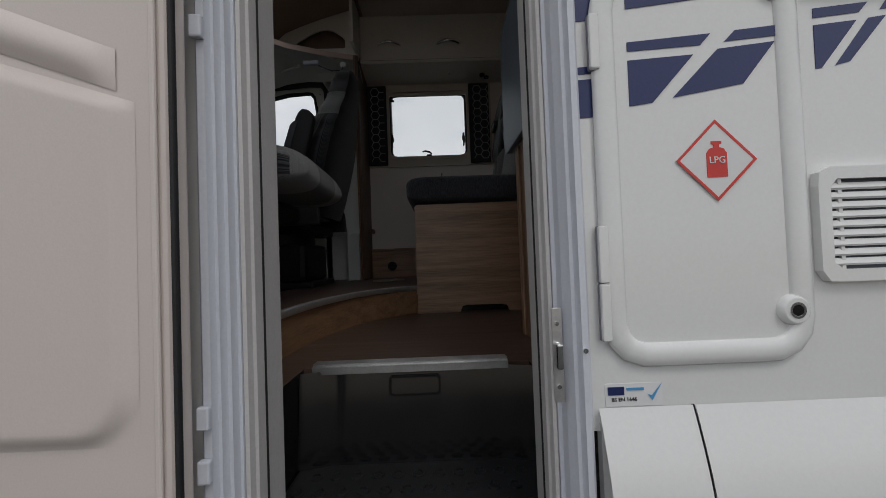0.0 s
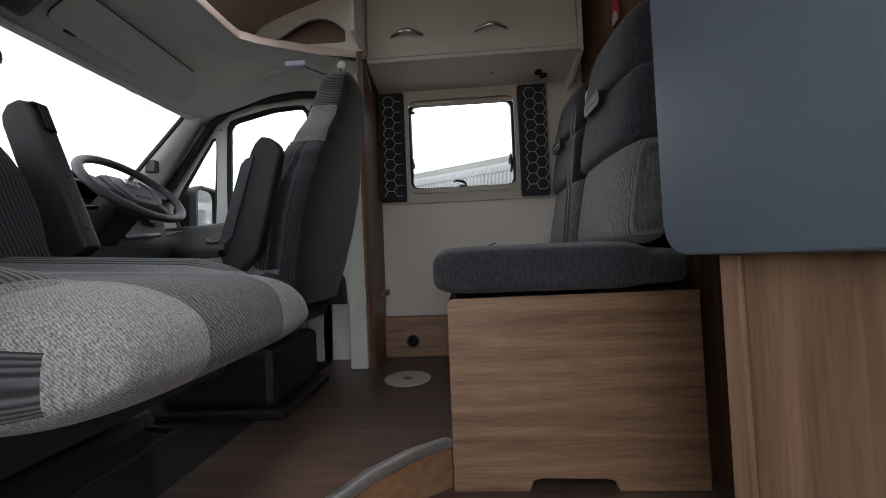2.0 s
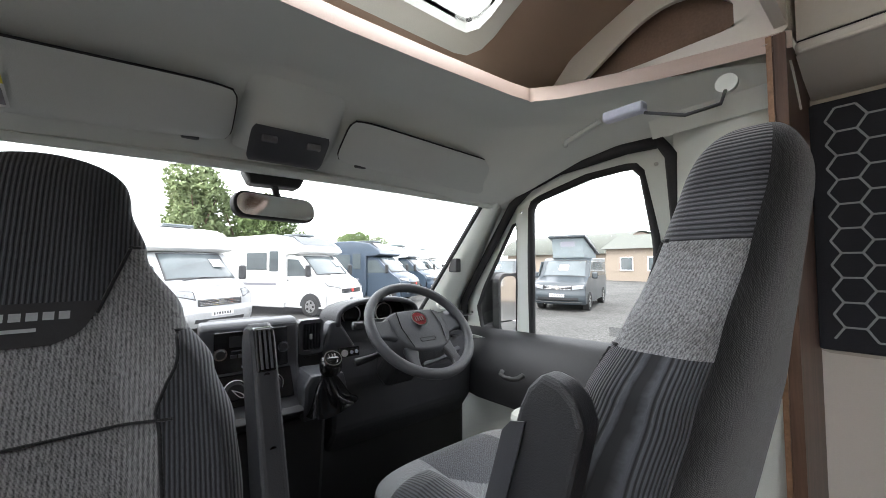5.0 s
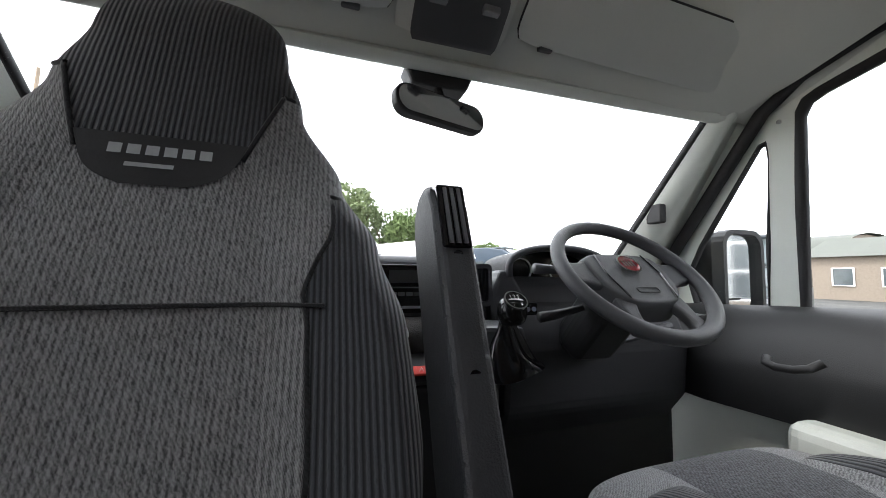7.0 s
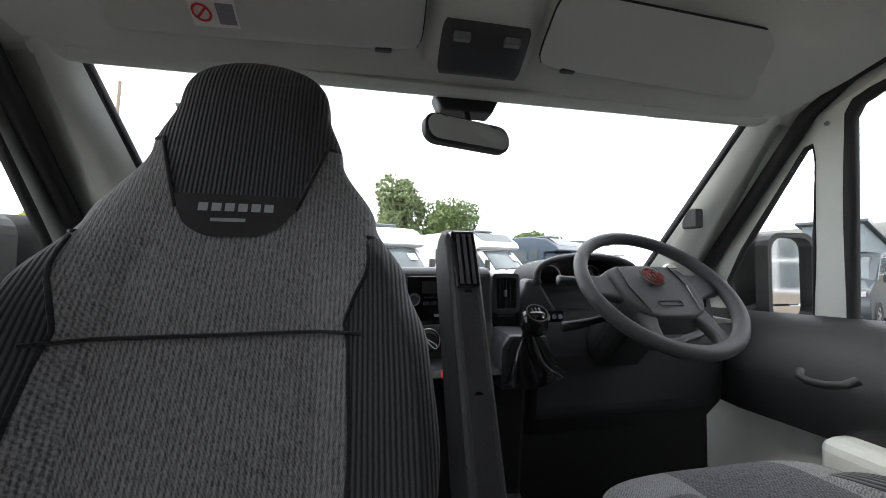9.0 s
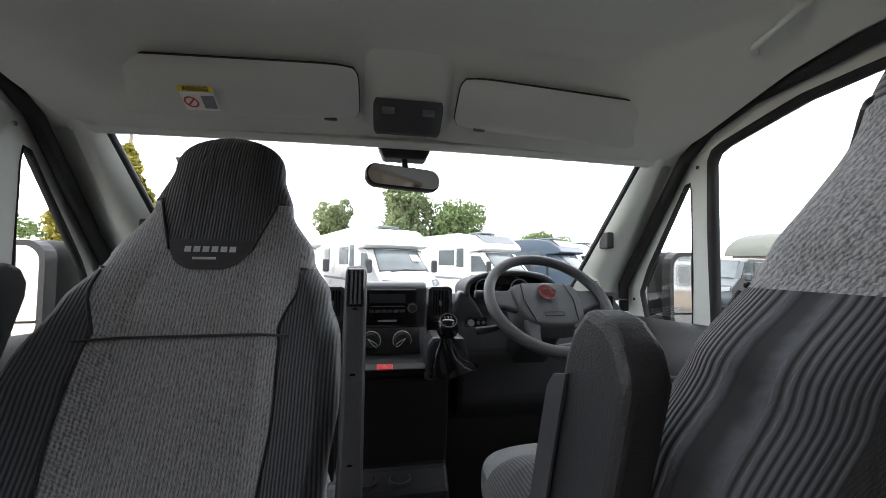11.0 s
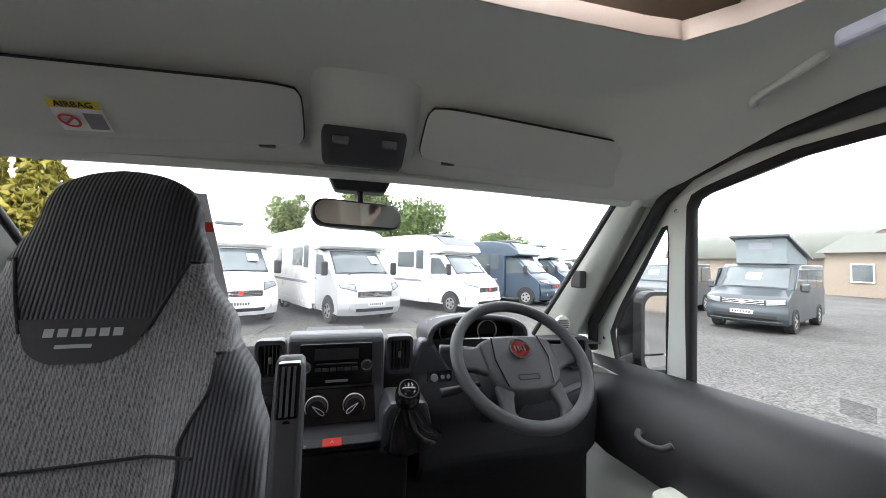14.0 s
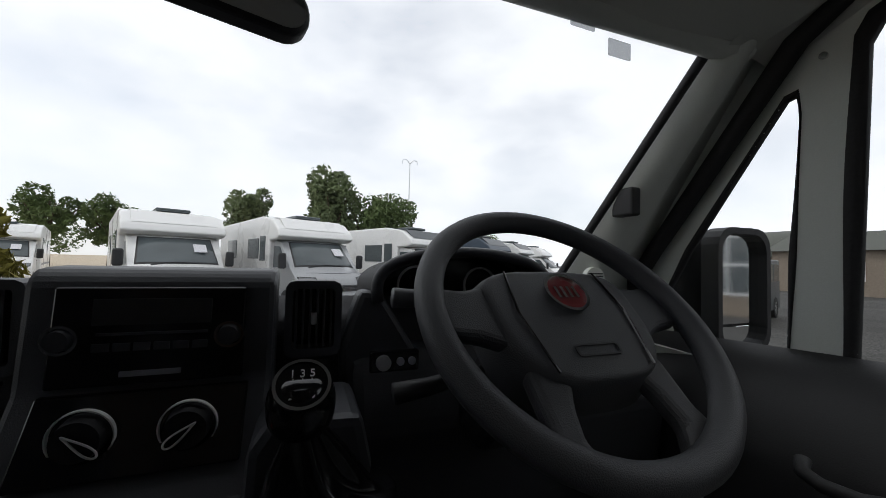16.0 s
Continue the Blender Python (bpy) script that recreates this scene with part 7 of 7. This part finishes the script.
def campervan(m, label, pop):
    """A panel-van camper facing its own +x, front at x = 0."""
    v = local("campervan", m, label, "campervan", "parked campervans")
    prof = [(-0.05, 0.26), (0.05, 0.42), (0.06, 0.60), (0.02, 0.74), (0.01, 0.92), (-0.10, 1.03), (-0.42, 1.14), (-0.76, 1.23), (-1.10, 1.54), (-1.44, 1.85), (-1.78, 1.94)]
    fn, patch = nose(prof, 0.93, 0.24, 0.13)
    part("front", grid(lambda u, k: fn(2 * u - 1, k), 40, 60), "body_slate", v, smooth=True)
    part("body", prism([(-0.27, 0.27), (-0.27, 0.90), (-0.40, 1.04), (-0.90, 1.22), (-1.52, 1.82), (-1.78, 1.93), (-4.7, 1.95), (-4.85, 1.2), (-4.85, 0.27)], "y", -0.925, 0.925, 0.03, 2), "body_slate", v)
    screen = part("windscreen", patch(-0.86, 0.86, 1.27, 1.82, 0.012, 0.0, 24, 12), "van_glass", v, "dark curved windscreen", smooth=True)
    part("screen_edge", patch(-0.90, 0.90, 1.245, 1.85, 0.006, 0.0, 24, 12), "plastic_black", screen, smooth=True)
    part("windscreen_notice", prism([(-1.00, 1.475), (-1.22, 1.675), (-1.23, 1.665), (-1.01, 1.465)], "y", -0.2, 0.16), "paper", v)
    for s in (-1, 1):
        for x0, x1 in ((-2.1, -1.25), (-3.3, -2.2), (-4.5, -3.4)):
            part("side_glass", prism([(x0, 1.22), (x1 + (0.42 if x1 == -1.25 else 0), 1.22), (x1, 1.80), (x0, 1.80)], "y", min(s * 0.94, s * 0.962), max(s * 0.94, s * 0.962), 0.006), "van_glass", v)
        lamp = part("headlamp", patch(s * 0.56, s * 0.94, 0.78, 0.93, 0.012, 0.02), "lamp_glass", v, "clear swept headlamp", smooth=True)
        part("lamp_surround", patch(s * 0.54, s * 0.96, 0.765, 0.945, 0.007, 0.02), "plastic_black", lamp, smooth=True)
        part("door_mirror", box((-1.15, min(s * 1.0, s * 1.2), 1.16), (-1.03, max(s * 1.0, s * 1.2), 1.40), 0.05, 2), "body_slate", v)
        wheel_at(v, -0.95, s * 0.84)
        wheel_at(v, -3.95, s * 0.84)
    gr = part("grille", patch(-0.53, 0.53, 0.79, 0.92, 0.010), "plastic_black", v, smooth=True)
    for k in range(3):
        part("grille_bar", patch(-0.51, 0.51, 0.80 + 0.048 * k, 0.812 + 0.048 * k, 0.018, 0.0, 14, 2), "chrome", gr, smooth=True)
    part("badge", disc((0.026, 0, 0.86), 0.075, 0.014, "x", 24), "chrome", gr)
    bu = part("bumper", patch(-0.97, 0.97, 0.29, 0.70, 0.014, 0.0, 30, 10), "body_slate", v, smooth=True)
    part("lower_grille", patch(-0.78, 0.78, 0.38, 0.50, 0.024), "plastic_black", bu, smooth=True)
    part("chrome_strip", patch(-0.88, 0.88, 0.32, 0.345, 0.028, 0.0, 24, 2), "chrome", bu, smooth=True)
    pl = part("number_plate", box((0.078, -0.26, 0.53), (0.090, 0.26, 0.64), 0.003), "label_white", bu)
    for k in range(7):
        part("plate_bar", box((0.0905, -0.215 + 0.062 * k, 0.552), (0.0925, -0.18 + 0.062 * k, 0.618)), "label_black", pl)
    if pop:
        part("pop_canvas", prism([(-1.75, 1.95), (-1.62, 2.75), (-4.2, 2.15), (-4.2, 1.95)], "y", -0.62, 0.62, 0.02), "canvas_grey", v, "grey canvas pop-top sides")
        part("pop_roof", prism([(-1.45, 2.76), (-1.45, 2.84), (-1.65, 2.88), (-4.5, 2.2), (-4.5, 2.12)], "y", -0.72, 0.72, 0.02, 2), "body_slate", v, "raised pop-top roof")
        part("canvas_window", prism([(-1.757, 2.1), (-1.64, 2.6), (-1.63, 2.6), (-1.747, 2.1)], "y", -0.28, 0.28), "print_grey", v)
    return v


def yard(x, y, turn):
    return pose(x, y, GROUND, 0, 0, turn)


motorhome(yard(-10.3, -1.45, 24), "white motorhome with red-badged grille parked facing the cab")
motorhome(yard(-10.1, 1.95, 24), "white motorhome on a silver cab parked facing the cab", "body_silver")
motorhome(yard(-11.6, 6.0, 30), "white motorhome with dark roof nose, parked at an angle", "body_white", "body_white", True)
motorhome(yard(-13.6, 10.0, 34), "dark blue-grey motorhome parked at an angle", "body_blue", "body_blue", True)
motorhome(yard(-16.2, 13.2, 36), "dark blue motorhome parked at the row's far end", "body_blue", "body_white", True)
motorhome(yard(-19.5, 17.0, 36), "white motorhome at the far end of the row", "body_white", "body_white")
motorhome(yard(-11.2, -10.9, 44), "white motorhome on pale gravel beyond the side window")
motorhome(yard(-14.6, -13.2, 44), "white motorhome standing behind another on the gravel")
motorhome(yard(-19.0, -9.8, 24), "white motorhome behind the conifer, mostly hidden")
campervan(yard(-7.5, 12.0, -71), "dark slate campervan with its pop-top roof raised", True)
campervan(yard(-10.6, 11.6, -66), "dark slate campervan with a plain low roof", False)


# ---- planting ----
def crown(center, radii, n, size, seed, taper=0.0, gaps=0.35):
    """A crown of small leaf clumps, thicker outside, with an uneven outline."""
    rnd = random.Random(seed)
    bm = bmesh.new()
    c, r = Vector(center), Vector(radii)
    lobes = [(Vector((rnd.uniform(-0.6, 0.6), rnd.uniform(-0.6, 0.6), rnd.uniform(-0.6, 0.7))), rnd.uniform(0.35, 0.6)) for _ in range(11)]
    made = 0
    while made < n:
        d = Vector((rnd.gauss(0, 1), rnd.gauss(0, 1), rnd.gauss(0, 1))).normalized()
        if taper:
            h = rnd.random() ** 1.3
            rad = (1 - h) ** 0.75 * (0.75 + 0.25 * rnd.random()) * (1 + 0.25 * math.sin(h * 23 + d.x * 3))
            p = Vector((d.x, d.y, 0)).normalized() * rad
            p = Vector((p.x, p.y, 2 * h - 1))
        else:
            lc, lr = lobes[rnd.randrange(len(lobes))]
            p = lc + d * lr * (0.6 + 0.4 * rnd.random())
            if noise.noise(p * 2.3 + Vector((seed, 0, 0))) < -gaps:
                continue
        q = c + Vector((p.x * r.x, p.y * r.y, p.z * r.z))
        s = size * rnd.uniform(0.6, 1.4)
        a = Vector((rnd.gauss(0, 1), rnd.gauss(0, 1), rnd.gauss(0, 1) + (1.2 if taper else 0))).normalized()
        b = a.orthogonal().normalized()
        e = a.cross(b)
        vs = [bm.verts.new(q + a * s), bm.verts.new(q + b * s * 0.5), bm.verts.new(q - a * s * 0.7 + e * s * 0.3), bm.verts.new(q - b * s * 0.5)]
        bm.faces.new(vs)
        made += 1
    return bm


def tree(x, y, h, spread_r, leaf, label, seed, name="tree"):
    t = local(name, pose(x, y, GROUND), label, "tree", "trees")
    part("trunk", tube([(0, 0, 0), (0.1, 0.05, h * 0.3), (0, 0.1, h * 0.55), (0.1, 0, h * 0.8)], [h * 0.035, h * 0.026, h * 0.018, h * 0.006], 10), "bark", t, smooth=True)
    for k in range(6):
        a = 6.28 * k / 6 + seed
        part("limb", tube([(0, 0.05, h * 0.35), (math.cos(a) * spread_r * 0.4, math.sin(a) * spread_r * 0.4, h * 0.58), (math.cos(a) * spread_r * 0.7, math.sin(a) * spread_r * 0.7, h * 0.75)], [h * 0.014, h * 0.009, h * 0.003], 6), "bark", t)
    part("crown", crown((0, 0, h * 0.62), (spread_r, spread_r, h * 0.42), 5200, h * 0.026, seed), leaf, t)


def conifer(x, y, h, r, seed):
    t = local("conifer", pose(x, y, GROUND), "yellow-green columnar conifer with a browned skirt", "tree", "conifers")
    part("trunk", tube([(0, 0, 0), (0, 0, h * 0.5), (0, 0, h * 0.92)], [0.16, 0.1, 0.02], 8), "bark", t)
    part("crown", crown((0, 0, h * 0.56), (r, r, h * 0.46), 6500, 0.16, seed, taper=1.0), "leaf_gold", t)
    part("dry_skirt", crown((0, 0, h * 0.16), (r * 0.95, r * 0.95, h * 0.16), 1800, 0.16, seed + 1), "bark", t)


def polar(az, dist, cx=-0.45, cy=1.18):
    a = radians(az)
    return cx - dist * math.cos(a), cy + dist * math.sin(a)


conifer(*polar(-34, 15.5), 5.3, 1.35, 3)
conifer(*polar(-37.5, 16.5), 4.9, 1.3, 8)
tree(*polar(3.2, 44), 11.4, 3.2, "leaf_pale", "tall drooping pale green tree behind the motorhomes", 5)
tree(*polar(8.2, 46), 9.4, 4.6, "leaf_green", "broad dark green tree behind the motorhomes", 11)
tree(*polar(12.4, 46), 9.0, 4.4, "leaf_green", "broad dark green tree behind the motorhomes", 17)
tree(*polar(-8.0, 52), 10.2, 3.4, "leaf_pale", "thin pale tree far behind the yard", 23)
tree(*polar(-22, 60), 9.0, 3.4, "leaf_green", "dark green tree far behind the yard", 29)
tree(*polar(-27, 60), 9.2, 3.6, "leaf_green", "dark green tree far behind the yard", 31)
tree(*polar(24, 90), 9.5, 4.0, "leaf_green", "dark green tree on the horizon", 37)
tree(*polar(28, 95), 9.0, 4.0, "leaf_pale", "pale green tree on the horizon", 41)
for k, (az, d) in enumerate(((-43, 34), (-47, 34), (-51, 34), (-55, 34), (-60, 34))):
    x, y = polar(az, d)
    hd = local("hedge", pose(x, y, GROUND), "tall dark green hedge along the gravel", "hedge", "hedges")
    part("stems", tube([(0, 0, 0), (0, 0.1, 2.0)], [0.2, 0.08], 8), "bark", hd)
    part("crown", crown((0, 0, 2.3), (2.6, 2.6, 2.3), 3600, 0.17, 50 + k), "leaf_green", hd)

# ---- poles ----
x, y = polar(-33.9, 21)
solo("leaning_pole", tube([(x, y, GROUND), (x + 0.25, y + 0.5, GROUND + 9.3)], [0.09, 0.06], 10), "timber", "leaning grey wooden pole beside the conifers", "pole")
x, y = polar(15.1, 58)
lamp = thing("twin_street_lamp", (x, y, GROUND), "tall slim street lamp with two curled arms", "street lamp")
part("column", tube([(x, y, GROUND), (x, y, GROUND + 17.5)], [0.14, 0.08], 8), "alloy", lamp)
for s in (-1, 1):
    part("arm", tube([(x, y, GROUND + 17.4), (x, y + s * 0.6, GROUND + 18.0), (x, y + s * 1.2, GROUND + 17.9), (x, y + s * 1.25, GROUND + 17.3)], 0.06, 6), "alloy", lamp)

# ---- buildings on the offside ----
hall = local("showroom_building", pose(-6.0, 21.3, GROUND, 0, 0, -28), "buff brick showroom with ribbed metal fascia and white windows", "building")
part("wall", box((0, 0, 0), (22.4, 9, 3.94)), "brick_buff", hall)
part("eaves_board", box((-0.1, -0.14, 3.80), (22.5, -0.004, 3.95)), "label_white", hall)
part("fascia_backing", box((-0.1, 0.05, 3.955), (22.5, 9, 5.3)), "cladding", hall)
n = 120
part("ribbed_fascia", grid(lambda u, v: (-0.15 + 22.7 * u, -0.22 - 0.06 * (1 if int(round(u * n * 2)) % 2 else 0) + 1.5 * (1 - math.cos(v * 1.25)), 3.93 + 1.95 * math.sin(v * 1.4)), n * 2, 10), "cladding", hall, "grey ribbed curved metal fascia")
part("roof", prism([(0.7, 5.5), (5.5, 7.6), (9.2, 5.3)], "x", -0.2, 22.6), "roof_sheet", hall)
for x0 in (2.0, 5.75, 9.55, 13.35, 17.15):
    w = part("window", box((x0, -0.03, 0.75), (x0 + 2.85, -0.005, 3.7)), "van_glass", hall)
    for k in range(5):
        x = x0 + 2.85 * k / 4
        part("mullion", box((x - 0.035, -0.075, 0.72), (x + 0.035, -0.031, 3.73)), "label_white", w)
    for z in (0.75, 1.75, 2.75, 3.7):
        part("transom", box((x0 - 0.03, -0.085, z - 0.035), (x0 + 2.88, -0.0755, z + 0.035)), "label_white", w)
sign = part("sign_board", box((0.3, -0.48, 4.0), (3.9, -0.42, 5.0), 0.02), "label_white", hall, "white sign with two lines of grey print")
for z, w in ((4.7, 2.9), (4.3, 2.6)):
    part("print_bar", box((0.65, -0.488, z - 0.09), (0.65 + w, -0.4805, z + 0.09)), "sticker_sky" if z < 4.5 else "print_grey", sign)
annex = thing("yard_annex", (-14.0, 39, GROUND), "low buff office annex with small white windows", "building")
part("wall", box((-18.0, 36.0, GROUND), (-9.5, 43, 2.6)), "brick_buff", annex)
part("roof", prism([(35.6, 2.55), (39.5, 4.1), (43.4, 2.55)], "x", -18.4, -9.2), "roof_sheet", annex)
for x in (-16.5, -14.0, -11.5):
    w = part("window", box((x, 35.96, 0.5), (x + 1.1, 35.995, 1.7)), "van_glass", annex)
    part("window_frame", frame_loop([(x - 0.06, 0.44), (x + 1.16, 0.44), (x + 1.16, 1.76), (x - 0.06, 1.76)], [(x + 0.02, 0.52), (x + 1.08, 0.52), (x + 1.08, 1.68), (x + 0.02, 1.68)], "y", 35.9, 35.955), "label_white", w)
barn = thing("curved_roof_barn", (-30, 50, GROUND), "low brick barn with a curved grey sheet roof", "building")
part("wall", box((-38, 44, GROUND), (-20, 54, 2.4)), "brick_buff", barn)
bm = bmesh.new()
grid(lambda u, v: (-38.5 + 19 * u, 49 - 5.6 * math.cos(math.pi * v), 2.35 + 2.9 * math.sin(math.pi * v)), 4, 16, bm)
part("roof", bm, "roof_sheet", barn, smooth=True)
part("gable", prism([(49 - 5.4 * math.cos(math.pi * k / 12), 2.4 + 2.75 * math.sin(math.pi * k / 12)) for k in range(13)], "x", -20.02, -19.9), "brick_buff", barn)
for k in range(3):
    part("window", box((-19.89, 46 + 2.2 * k, 0.4), (-19.85, 47.2 + 2.2 * k, 1.6)), "van_glass", barn)
for x, y, m, lb in ((-2.2, 16.6, "safety_orange", "orange and black plastic barrier stand by the showroom"), (1.0, 16.2, "sticker_yellow", "yellow plastic barrier stand by the showroom")):
    b = thing("barrier_stand", (x, y, GROUND), lb, "barrier")
    part("post", box((x - 0.12, y - 0.08, GROUND + 0.03), (x + 0.12, y + 0.08, GROUND + 1.0), 0.02), m, b)
    part("foot", box((x - 0.25, y - 0.2, GROUND + 0.0), (x + 0.25, y + 0.2, GROUND + 0.06), 0.01), "plastic_black", b)
